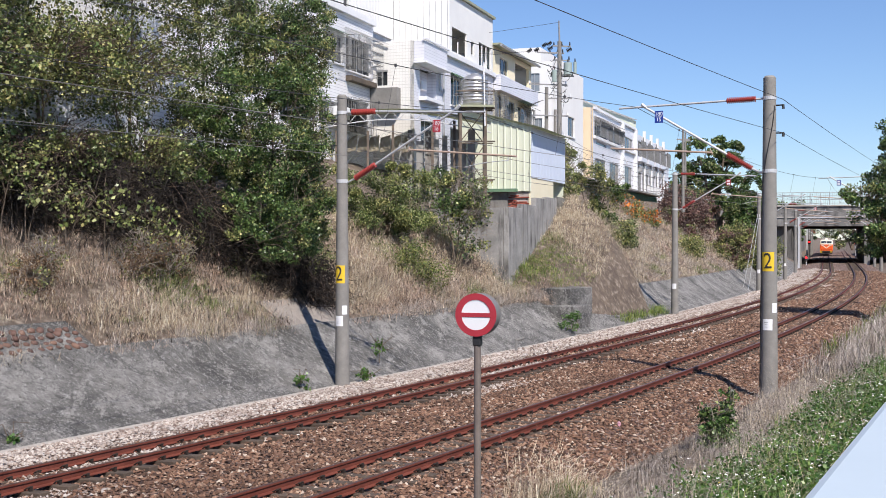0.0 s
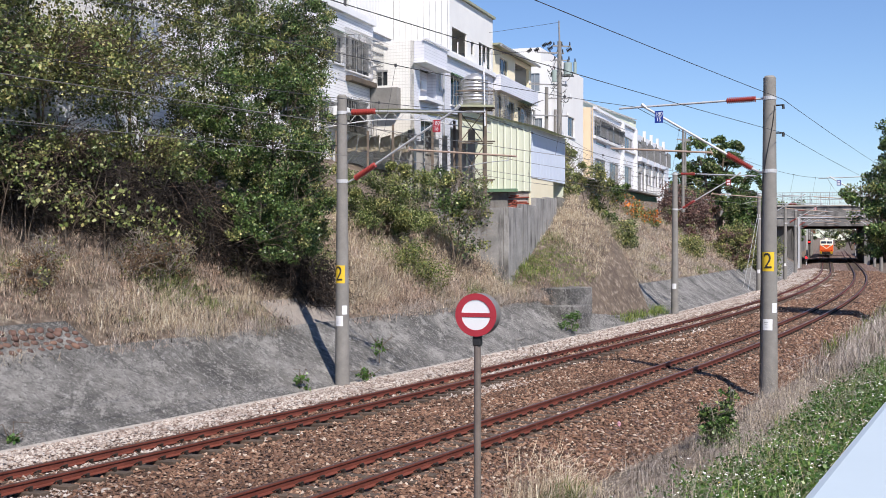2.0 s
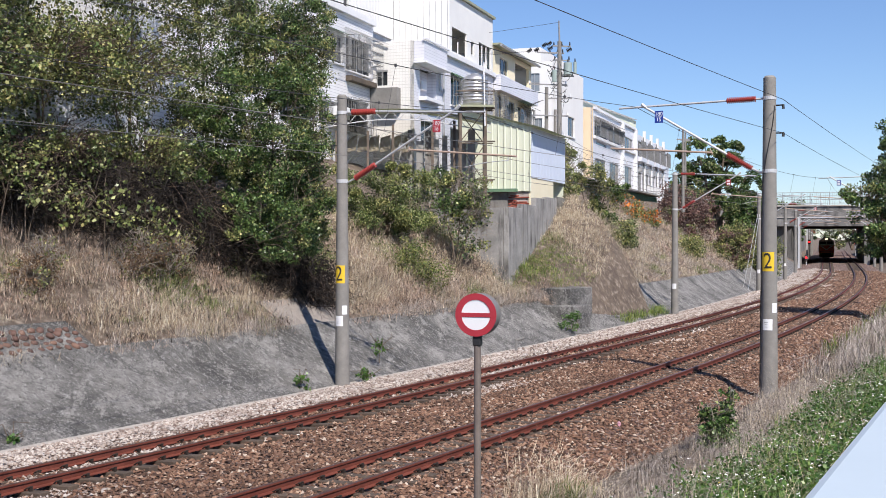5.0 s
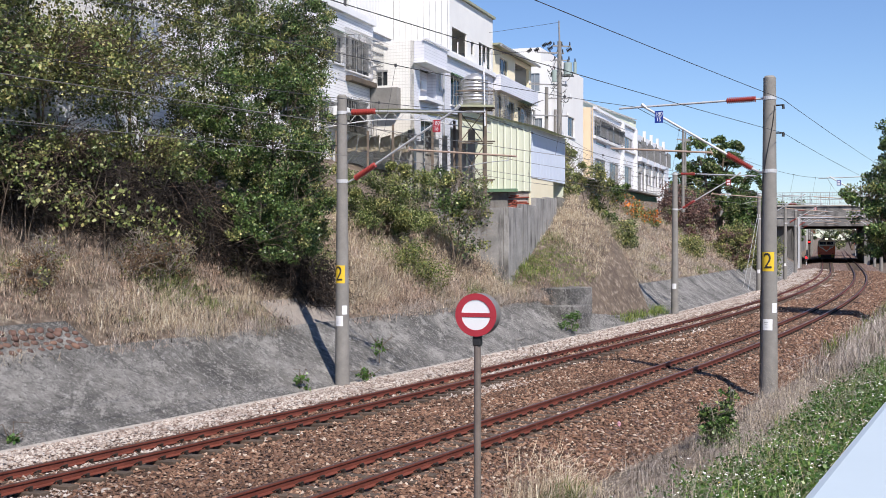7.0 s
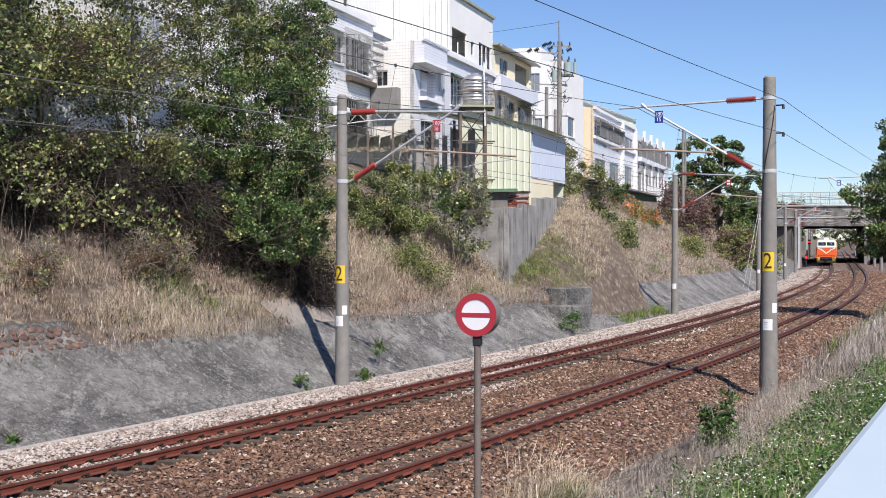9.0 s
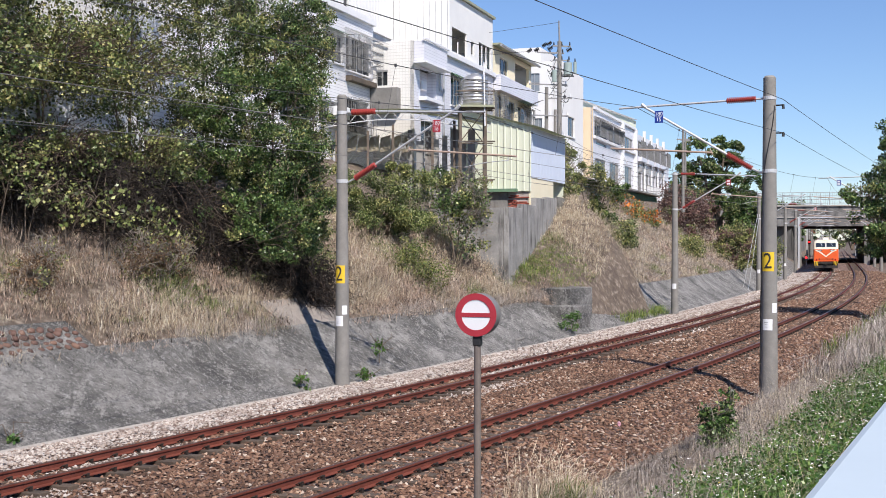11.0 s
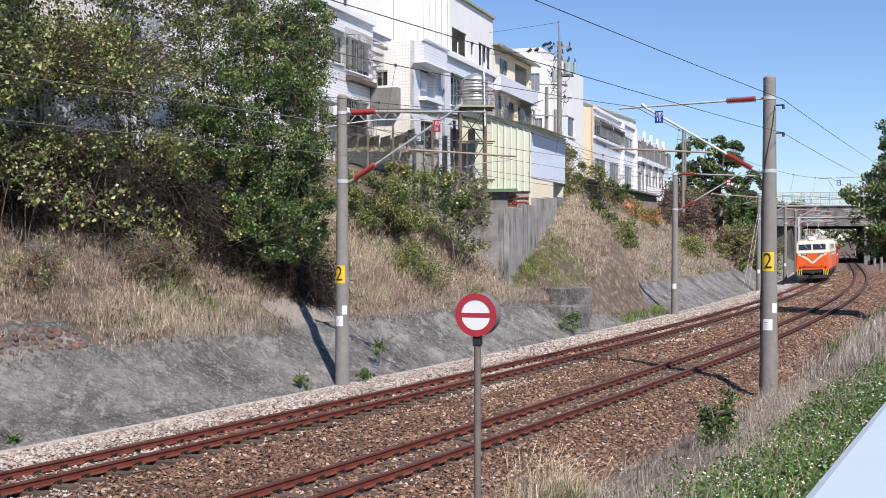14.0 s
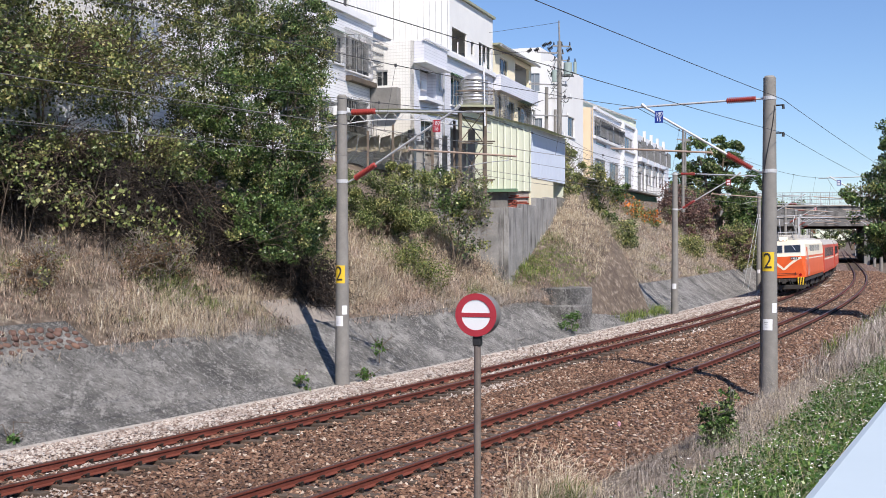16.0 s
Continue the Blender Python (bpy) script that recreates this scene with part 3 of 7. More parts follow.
# ---- overhead line ----
def letters(text, size, mat, name="numeral"):
    """Raised writing as a mesh, centred, in the x-z plane and facing -y."""
    cu = bpy.data.curves.new(name, "FONT")
    cu.body, cu.size, cu.align_x, cu.align_y, cu.extrude = text, size, "CENTER", "CENTER", 0.002
    ob = new(name, cu)
    dg = bpy.context.evaluated_depsgraph_get()
    me = bpy.data.meshes.new_from_object(ob.evaluated_get(dg))
    bpy.data.objects.remove(ob)
    me.transform(pose(0, 0, 0, 90, 0, 0))
    me.materials.clear()
    me.materials.append(mat)
    return me


def wrap(me, radius, turn):
    """Bends a flat mesh facing -y round an upright pole."""
    bm = bmesh.new()
    bm.from_mesh(me)
    for i in range(-9, 10):
        bmesh.ops.bisect_plane(bm, geom=bm.verts[:] + bm.edges[:] + bm.faces[:], plane_co=(i * 0.022, 0, 0), plane_no=(1, 0, 0))
    bm.to_mesh(me)
    bm.free()
    for v in me.vertices:
        a = v.co.x / radius + turn
        r = radius - v.co.y
        v.co.x, v.co.y = math.sin(a) * r, -math.cos(a) * r
    me.update()
    return me


def plate(w, h, mat, thick=0.004, seg=8):
    vs, fs = [], []
    for i in range(seg + 1):
        x = -w / 2 + w * i / seg
        for y, z in ((0, -h / 2), (0, h / 2), (-thick, h / 2), (-thick, -h / 2)):
            vs.append((x, y, z))
    for i in range(seg):
        for j in range(4):
            a, b = i * 4 + j, i * 4 + (j + 1) % 4
            fs.append((a, b, b + 4, a + 4))
    fs += [(3, 2, 1, 0), (seg * 4, seg * 4 + 1, seg * 4 + 2, seg * 4 + 3)]
    return raw("plate", vs, fs, mat)


def insulator(bm, a, b, sheds=15, r=0.088, seg=12):
    """One turned body from a to b: a core with round sheds."""
    a, b = Vector(a), Vector(b)
    q = (b - a).to_track_quat("Z", "Y").to_matrix()
    prof = [(0.0, 0.038)]
    for i in range(sheds):
        f = i / sheds
        prof += [(f + 0.15 / sheds, 0.038), (f + 0.3 / sheds, r), (f + 0.5 / sheds, r), (f + 0.85 / sheds, 0.045)]
    prof.append((1.0, 0.038))
    rings = [[bm.verts.new(a.lerp(b, f) + q @ Vector((math.cos(2 * math.pi * i / seg) * w, math.sin(2 * math.pi * i / seg) * w, 0))) for i in range(seg)] for f, w in prof]
    for c, d in zip(rings[:-1], rings[1:]):
        for i in range(seg):
            j = (i + 1) % seg
            bm.faces.new((c[i], c[j], d[j], d[i]))
    bm.faces.new(rings[0][::-1])
    bm.faces.new(rings[-1])


def mast(c, y, n, base, top, r0, r1, arm, seen="", mark="", side=1, number=True):
    """A concrete mast with its bracket. In its space x points to the track and z is measured from rail level."""
    m = Matrix.Translation(spot(c, y, n, 0)) @ pose(0, 0, 0, 0, 0, bearing(c, y) + (0 if n > 0 else 180))
    t = thing("catenary_mast", m, seen, "mast", "catenary masts")
    bm = bmesh.new()
    rod(bm, (0, 0, base), (0, 0, top - 0.05), r0, r1, 24, False)
    rod(bm, (0, 0, top - 0.05), (0, 0, top), r1, r1 * 0.75, 24)
    post = part("post", bm, POLE, t, smooth=False)
    for p in post.data.polygons:
        p.use_smooth = abs(p.normal.z) < 0.5
    z1, xe, ze, zd, xd, xr0, zr0, xr1, zr1, xs, zs = arm
    sheds, metal = bmesh.new(), bmesh.new()
    insulator(sheds, (r1 + 0.2, 0, z1), (r1 + 1.0, 0, z1 - 0.01))
    rod(metal, (r1 - 0.02, 0, z1), (r1 + 0.22, 0, z1), 0.028)
    part("bracket_fitting", metal, STEEL, t, "galvanised fitting")
    part("insulator", sheds, INSULATOR, t, "ribbed red insulator")
    sheds, metal = bmesh.new(), bmesh.new()
    d0, d1 = Vector((r0 + 0.1, 0, zd)), Vector((xd, 0, z1 - 0.06))
    dd = (d1 - d0).normalized()
    insulator(sheds, d0 + dd * 0.15, d0 + dd * 0.95)
    rod(metal, (r0 - 0.05, 0, zd - 0.05), d0 + dd * 0.17, 0.028)
    part("bracket_fitting", metal, STEEL, t, "galvanised fitting")
    part("insulator", sheds, INSULATOR, t, "ribbed red insulator")
    bm = bmesh.new()
    rod(bm, (r1 + 0.95, 0, z1 - 0.01), (xe, 0, ze), 0.03, 0.03, 10)
    part("top_tube", bm, STEEL, t)
    bm = bmesh.new()
    rod(bm, d0 + dd * 0.9, d1, 0.034, 0.034, 10)
    rod(bm, d1 - Vector((0.05, 0, 0.02)), d1 + Vector((0.08, 0, 0.08)), 0.05, 0.05, 8)
    part("stay_tube", bm, STEEL, t)
    bm = bmesh.new()
    rod(bm, (xr0, 0, zr0), (xr1, 0, zr1), 0.028, 0.028, 10)
    rod(bm, (xr0 - 0.03, 0, zr0 - 0.06), (xr0 + 0.05, 0, zr0 + 0.1), 0.02)
    part("registration_tube", bm, TUBE, t, "tan registration tube")
    bm = bmesh.new()
    xq = xr1 - 0.25 if xs < xr1 else xr0 + 0.55 * (xr1 - xr0)
    zq = zr0 + (zr1 - zr0) * (xq - xr0) / (xr1 - xr0)
    pts = [(xq, 0, zq), (xq, 0, zq - 0.13)]
    for i in range(7):
        f = i / 6
        pts.append((xq + (xs - xq) * f, 0, zq - 0.13 + (zs - zq + 0.13) * f * f))
    sweep(bm, [Vector(p) for p in pts], 0.014, 6)
    part("steady_arm", bm, STEEL, t)
    for zb in (z1, zd):
        bm = bmesh.new()
        rb = r0 + (r1 - r0) * (zb - base) / (top - base)
        rod(bm, (0, 0, zb - 0.05), (0, 0, zb + 0.05), rb + 0.012, rb + 0.012, 20)
        part("band", bm, STEEL, t)
    for zb in (z1 - 0.2, z1 - 0.95):
        bm = bmesh.new()
        rod(bm, (-r1 + 0.02, 0, zb), (-r1 - 0.22, 0, zb), 0.02)
        rod(bm, (-r1 - 0.2, 0, zb - 0.1), (-r1 - 0.2, 0, zb + 0.02), 0.04, 0.03, 8)
        part("feeder_support", bm, BLACK, t)
    if number:
        def rad(z):
            return r0 + (r1 - r0) * (z - base) / (top - base)
        turn = 0.0 if n > 0 else math.pi
        zn = 2.78 if n > 0 else 3.2
        pl = held("number_plate", wrap(plate(0.36, 0.52, YELLOW), rad(zn), turn), t, "yellow plate with a black 2")
        pl.location.z = zn
        me = letters("2", 0.6, BLACK, "digit")
        me.transform(Matrix.Translation((0, -0.006, 0)) @ Matrix.Diagonal((0.8, 1, 1, 1)))
        d = held("digit", wrap(me, rad(zn), turn), pl)
        zn2 = 1.42 if n > 0 else 1.5
        lb = held("label", wrap(plate(0.27, 0.3, WHITE_PAINT), rad(zn2), turn), t, "white sticker with faded print")
        lb.location.z = zn2
        for i in range(3):
            me = plate(0.1 - 0.02 * i, 0.012, GREY_INK, 0.003)
            me.transform(Matrix.Translation((-0.03, -0.004, 0.06 - 0.06 * i)))
            held("print", wrap(me, rad(zn2), turn), lb)
        lb = held("label", wrap(plate(0.16, 0.26, WHITE_PAINT), rad(zn2 + 0.32), turn + 0.95), t)
        lb.location.z = zn2 + 0.32 if n > 0 else zn2 + 0.45
    if mark:
        num, col = mark
        p = d0.lerp(d1, 0.86 if n < 0 else 0.82) - Vector((0, 0, 0.1 if n > 0 else 0.02))
        s = 1 if n > 0 else -1
        bm = bmesh.new()
        box(bm, -0.12, 0.12, -0.012, 0.012, -0.17, 0.17, 0.004)
        sg = part("distance_plate", bm, col, t, "small enamel plate with white numbers")
        sg.matrix_local = Matrix.Translation(p + Vector((0, -0.06 * s, -0.02))) @ pose(0, 0, 0, 0, 0, 0 if n > 0 else 180)
        for txt, dz in (("180", 0.08), (num, -0.08)):
            if num:
                me = letters(txt, 0.15, WHITE_PAINT)
                me.transform(Matrix.Translation((0, -0.016, dz)))
            else:
                me = plate(0.16, 0.09, WHITE_PAINT)
                me.transform(Matrix.Translation((0, -0.014, dz)))
            held("numeral", me, sg)
        bm = bmesh.new()
        box(bm, -0.09, 0.09, -0.016, -0.01, -0.006, 0.006)
        part("bar", bm, WHITE_PAINT, sg)
    return t, post


# bracket: top tube's height, its end (x, z), stay's foot, stay's head x, registration tube from (x, z) to (x, z), contact wire (x, z)
ARM_A = (7.5, 4.5, 7.3, 5.5, 3.6, 2.1, 6.35, 5.45, 6.05, 3.87, 5.8)
ARM_A_SIGN = (7.5, 4.65, 7.3, 5.5, 3.78, 2.23, 6.35, 5.58, 6.05, 4.0, 5.8)
ARM_B = (7.62, 4.25, 7.55, 5.65, 3.5, 1.57, 6.2, 4.5, 6.42, 4.0, 5.95)
MASTS_A = (-2.0, 32.9, 65.8, 97.0, 123.0, 149.0, 176.0, 264.0, 296.0, 330.0)
MASTS_B = (-3.0, 33.6, 72.5, 104.0, 132.0, 160.0, 187.0, 268.0, 300.0, 334.0)


def all_masts():
    for i, y in enumerate(MASTS_A):
        t, post = mast(CA, y, 4.0 if i == 1 else 3.72, -0.6, 8.03 if i < 2 else 7.6, 0.215, 0.14, ARM_A_SIGN if i == 1 else ARM_A, "round grey concrete mast with a red-insulated bracket at the slope foot", ("16", RED_SIGN) if i == 1 else ("", RED_SIGN) if i in (2, 4) else "", 1, i in (1,))
        if i in (2, 3, 4):
            lb = held("label", wrap(plate(0.26, 0.3, WHITE_PAINT), 0.203, 0.0), t, "white sticker")
            lb.location.z = 1.15
        if i == 3:
            for x in (-0.25, 0.2):
                bm = bmesh.new()
                rod(bm, (x - 0.9, -1.4, -0.5), (x * 0.3, -0.15, 5.9), 0.02, 0.02, 6)
                part("stay_rod", bm, STEEL, t, "pale stay rod")
    for i, y in enumerate(MASTS_B):
        t, post = mast(CB, y, -3.2, -0.7, 8.22, 0.24, 0.165, ARM_B, "tall grey concrete mast with a red-insulated bracket in dry grass", ("15", BLUE_SIGN) if i == 1 else ("", BLUE_SIGN) if i == 2 else "", -1, i == 1)
        if i == 1:
            bm = bmesh.new()
            pts = []
            for k in range(60):
                f = k / 59
                z = 7.4 - 7.6 * f
                r = 0.165 + (0.24 - 0.165) * f + 0.012
                a = 2.6 - 2.1 * min(1.0, f * 3.2) + 0.06 * math.sin(f * 23)
                pts.append((math.cos(a) * r, math.sin(a) * r, z))
            tube(bm, pts, 0.014, 5)
            part("cable", bm, BLACK, t, "black cable wound round the mast")


all_masts()


def wire(name, pts, r, mat, label, sags):
    """A hanging wire through its supports."""
    bm = bmesh.new()
    line = []
    for (a, b), s in zip(zip(pts[:-1], pts[1:]), sags):
        k = 16
        for i in range(k):
            f = i / k
            p = Vector(a).lerp(Vector(b), f)
            p.z -= 4 * s * f * (1 - f)
            line.append(p)
    line.append(Vector(pts[-1]))
    sweep(bm, line, r, 5)
    return tagged(part(name, bm, mat), label, "wire", "overhead wires")


def overhead():
    for c, masts, arm, n0 in ((CA, MASTS_A, ARM_A, 3.72), (CB, MASTS_B, ARM_B, -3.2)):
        s = 1 if n0 > 0 else -1
        ends = [masts[0] - 38] + list(masts[:7])
        mess = [spot(c, y, n0 - s * (arm[1] - 0.5), arm[2] + 0.02) for y in ends]
        cont = [spot(c, y, n0 - s * arm[9], arm[10] - 0.02) for y in ends]
        wire("messenger_wire", mess, 0.008, WIRE, "dark messenger wire sagging between mast brackets", [0.55] * 7)
        wire("contact_wire", cont, 0.007, COPPER, "grey contact wire above the track", [0.06] * 7)
        for z, sag, r in ((arm[0] - (0.05 if s < 0 else 0.2), 0.1 if s < 0 else 0.4, 0.008), (arm[0] - 0.95, 0.15 if s < 0 else 0.45, 0.007)):
            wire("feeder_wire", [spot(c, y, n0 + s * 0.36, z) for y in ends], r, WIRE, "thin feeder wire fixed to the masts", [sag] * 7)
        # droppers
        for i in (1, 2, 3, 4):
            a, b = mess[i], mess[i + 1] if i + 1 < len(mess) else mess[i]
            a2, b2 = cont[i], cont[i + 1]
            bm = bmesh.new()
            for f in (0.12, 0.31, 0.5, 0.69, 0.88):
                p = a.lerp(b, f)
                p.z -= 4 * 0.55 * f * (1 - f)
                q = a2.lerp(b2, f)
                q.z -= 4 * 0.06 * f * (1 - f)
                rod(bm, p, q, 0.004, 0.004, 4)
                rod(bm, p - Vector((0, 0, 0.03)), p + Vector((0, 0, 0.03)), 0.025, 0.025, 8)
            tagged(part("dropper_set", bm, WIRE), "thin droppers with dark clamps between the wires", "dropper", "droppers", "stuff")


overhead()


# ---- the stop sign on its post ----
def stop_sign():
    m = Matrix.Translation((0.364, 12.5, -0.35)) @ pose(0, 0, 0, 0, 0, -20)
    t = thing("stop_sign", m, "round red stop sign with white halves on a grey post", "sign")
    bm = bmesh.new()
    rod(bm, (0, 0, 0), (0, 0, 3.15), 0.038, 0.038, 16)
    part("post", bm, SIGN_POST, t, smooth=False)
    zc = 3.357
    bm = bmesh.new()
    g = bmesh.ops.create_cone(bm, cap_ends=True, segments=64, radius1=0.225, radius2=0.225, depth=0.15)
    bmesh.ops.transform(bm, matrix=Matrix.Translation((0.0, 0.025, zc)) @ pose(0, 0, 0, 90, 0, 0), verts=g["verts"])
    part("drum", bm, DRUM_GREY, t, "grey metal lamp drum")
    bm = bmesh.new()
    ring = []
    for r in (0.16, 0.2265):
        ring.append([bm.verts.new((math.cos(a) * r, -0.0545, zc + math.sin(a) * r)) for a in np.linspace(0, 2 * math.pi, 65)[:-1]])
    for i in range(64):
        j = (i + 1) % 64
        bm.faces.new((ring[0][i], ring[1][i], ring[1][j], ring[0][j]))
    back = bmesh.ops.extrude_face_region(bm, geom=bm.faces[:])
    bmesh.ops.translate(bm, vec=(0, -0.008, 0), verts=[v for v in back["geom"] if isinstance(v, bmesh.types.BMVert)])
    part("rim", bm, RED_SIGN, t, "faded red rim")
    bm = bmesh.new()
    g = bmesh.ops.create_cone(bm, cap_ends=True, segments=64, radius1=0.165, radius2=0.165, depth=0.006)
    bmesh.ops.transform(bm, matrix=Matrix.Translation((0, -0.0535, zc)) @ pose(0, 0, 0, 90, 0, 0), verts=g["verts"])
    part("face", bm, WHITE_PAINT, t, "white face")
    bm = bmesh.new()
    box(bm, -0.163, 0.163, -0.0622, -0.057, zc - 0.022, zc + 0.022)
    part("crossbar", bm, RED_SIGN, t)
    bm = bmesh.new()
    box(bm, -0.043, 0.043, -0.043, 0.043, 3.03, 3.14, 0.008)
    part("socket", bm, BLACK, t)


stop_sign()


def parapet():
    """White painted guard wall beside which the camera stands."""
    d = Vector((0.4381, 0.8989, 0)).normalized()
    m = Matrix.Translation((0.615, 2.06, 3.35)) @ pose(0, 0, 0, 0, 0, -math.degrees(math.atan2(d.x, d.y)))
    t = thing("guard_wall", m, "smooth white painted guard wall beside the path", "guard wall", kind="structure")
    bm = bmesh.new()
    box(bm, 0.0, 0.5, -12, 9.0, -1.6, 0.0, 0.025)
    part("wall", bm, PARAPET, t)


parapet()


def signal(x, y, z0, zl, name="signal"):
    t = thing("railway_signal", pose(x, y, z0, 0, 0, -18), "black railway signal showing red", "signal", "railway signals")
    bm = bmesh.new()
    rod(bm, (0, 0, 0), (0, 0, zl + 0.3), 0.07, 0.07, 8)
    part("post", bm, STEEL, t)
    bm = bmesh.new()
    box(bm, -0.25, 0.25, -0.3, -0.08, zl - 0.45, zl + 0.45, 0.06)
    part("housing", bm, BLACK, t)
    bm = bmesh.new()
    g = bmesh.ops.create_cone(bm, cap_ends=True, segments=16, radius1=0.18, radius2=0.16, depth=0.06)
    bmesh.ops.transform(bm, matrix=Matrix.Translation((0, -0.33, zl)) @ pose(0, 0, 0, 90, 0, 0), verts=g["verts"])
    part("lens", bm, RED_LIGHT, t, "glowing red lens")


signal(60.0, 196, -0.6, 1.4)
signal(71.2, 196, -0.6, 1.5)
signal(71.0, 230, -0.6, 3.9)
signal(89.0, 256, -0.6, 3.7)


def litter():
    for x, y, z in ((3.85, 25.9, -0.3),):
        bm = bmesh.new()
        bmesh.ops.create_icosphere(bm, subdivisions=2, radius=0.07)
        for v in bm.verts:
            v.co = Vector((v.co.x * 0.6, v.co.y * 0.9, v.co.z * 1.1)) * random.uniform(0.7, 1.2)
        bmesh.ops.translate(bm, vec=(x, y, z + 0.06), verts=bm.verts)
        tagged(part("crumpled_wrapper", bm, PINK), "crumpled pink wrapper lying on the ballast", "litter")


litter()


# ---- tufts of dry stalks ----
def tangle(name, mat, label, pts, hgt, wid, per, spread, tall=None, droop=1.0):
    """Tufts of stalks that rise, bend and hang over; tall scales each tuft."""
    k = len(pts)
    b = np.repeat(pts, per, axis=0)
    m = len(b)
    own = np.repeat((np.ones(k) if tall is None else tall) * rng.uniform(0.6, 1.35, k), per)
    off = rng.normal(0, spread, (m, 2)) * np.minimum(1.3, own)[:, None]
    b = b + np.concatenate([off, np.zeros((m, 1))], 1)
    an = np.where(rng.uniform(0, 1, m) < 0.4, rng.uniform(0, 2 * np.pi, m), np.arctan2(off[:, 1], off[:, 0]) + rng.normal(0, 0.9, m))
    e0 = rng.uniform(0.35, 1.5, m)
    e1 = e0 - droop * rng.uniform(0.3, 2.1, m)
    h = hgt * own * rng.uniform(0.45, 1.25, m) * 0.55
    d = np.stack([np.cos(an), np.sin(an), np.zeros(m)], 1)
    up = np.array((0, 0, 1.0))
    side = np.stack([-np.sin(an + 0.5), np.cos(an + 0.5), np.zeros(m)], 1) * (wid * rng.uniform(0.6, 1.4, m))[:, None]
    p0 = b - up * 0.04
    p1 = b + d * (np.cos(e0) * h)[:, None] + up * (np.sin(e0) * h)[:, None]
    an2 = an + rng.normal(0, 0.4, m)
    d2 = np.stack([np.cos(an2), np.sin(an2), np.zeros(m)], 1)
    p2 = p1 + d2 * (np.cos(e1) * h)[:, None] + up * (np.sin(e1) * h)[:, None]
    m0, m1 = (p0 + p1) / 2, (p1 + p2) / 2
    v = np.stack([p0, m0 + side, m0 - side, p1, m1 + side * 0.8, m1 - side * 0.8, p2], 1)
    f = (np.arange(m) * 7)[:, None, None] + np.array(((0, 1, 3, 2), (3, 4, 6, 5)))[None]
    ob = new(name, fast(name, v.reshape(-1, 3), f.reshape(-1, 4), mat))
    tagged(ob, label, "grass", kind="stuff")


# ---- the houses on the bank: x out of the fronts towards the track, y along the row ----
ROW = pose(-1.5, 62, 0, 0, 0, -18.57)


def facade(bm, v, u0, u1, z0, z1, holes, deep=0.22, axis="x"):
    """An upright wall with real openings. axis x: it faces +x at x = v; axis y: it faces -y at y = v, and u runs along x."""
    us = sorted({u0, u1, *[h[0] for h in holes], *[h[1] for h in holes]})
    zs = sorted({z0, z1, *[h[2] for h in holes], *[h[3] for h in holes]})

    def at(u, z, d):
        return (v - d, u, z) if axis == "x" else (u, v + d, z)

    def quad(*p):
        bm.faces.new([bm.verts.new(q) for q in p])
    for a, b in zip(us[:-1], us[1:]):
        for c, d in zip(zs[:-1], zs[1:]):
            if any(h[0] <= a and b <= h[1] and h[2] <= c and d <= h[3] for h in holes):
                continue
            for k in (0, deep):
                quad(at(a, c, k), at(b, c, k), at(b, d, k), at(a, d, k))
    for a, b, c, d in [(u0, u1, z0, z1), *[h[:4] for h in holes]]:
        quad(at(a, c, 0), at(b, c, 0), at(b, c, deep), at(a, c, deep))
        quad(at(a, d, 0), at(b, d, 0), at(b, d, deep), at(a, d, deep))
        quad(at(a, c, 0), at(a, d, 0), at(a, d, deep), at(a, c, deep))
        quad(at(b, c, 0), at(b, d, 0), at(b, d, deep), at(b, c, deep))
    bmesh.ops.recalc_face_normals(bm, faces=bm.faces[:])


def window(t, v, u0, u1, z0, z1, bars=2, grille=0.0, sill=True, rail=0):
    """A framed window in a front that faces +x; grille: how far its cage stands out."""
    bm = bmesh.new()
    f = 0.05
    for a, b, c, d in ((u0, u1, z0, z0 + f), (u0, u1, z1 - f, z1), (u0, u0 + f, z0, z1), (u1 - f, u1, z0, z1)):
        box(bm, v - 0.16, v - 0.1, a, b, c, d)
    for i in range(1, bars):
        u = u0 + (u1 - u0) * i / bars
        box(bm, v - 0.155, v - 0.105, u - 0.025, u + 0.025, z0, z1)
    w = part("window", bm, ALU, t)
    for i in range(bars):
        bm = bmesh.new()
        a, b = u0 + (u1 - u0) * i / bars, u0 + (u1 - u0) * (i + 1) / bars
        box(bm, v - 0.135, v - 0.128, a + 0.03, b - 0.03, z0 + 0.05, z1 - 0.05)
        part("pane", bm, GLASS_DARK, w)
    if sill:
        bm = bmesh.new()
        box(bm, v - 0.05, v + 0.1, u0 - 0.08, u1 + 0.08, z0 - 0.09, z0 - 0.01)
        part("sill", bm, WHITE_PAINT, w)
    if grille:
        bm = bmesh.new()
        x1 = v + grille
        k = max(3, int((u1 - u0) / 0.14))
        for i in range(k + 1):
            u = u0 + (u1 - u0) * i / k
            rod(bm, (x1, u, z0 - 0.05), (x1, u, z1), 0.011, 0.011, 4)
        for i in range(4):
            z = z0 - 0.05 + (z1 - z0 + 0.05) * i / 3
            rod(bm, (x1, u0, z), (x1, u1, z), 0.014, 0.014, 4)
            for u in (u0, u1):
                rod(bm, (v, u, z), (x1, u, z), 0.014, 0.014, 4)
        for j in range(1, 3):
            for u in (u0, u1):
                x = v + grille * j / 3
                rod(bm, (x, u, z0), (x, u, z1), 0.011, 0.011, 4)
        part("grille", bm, GRILLE, w, "barred steel cage")
    return w


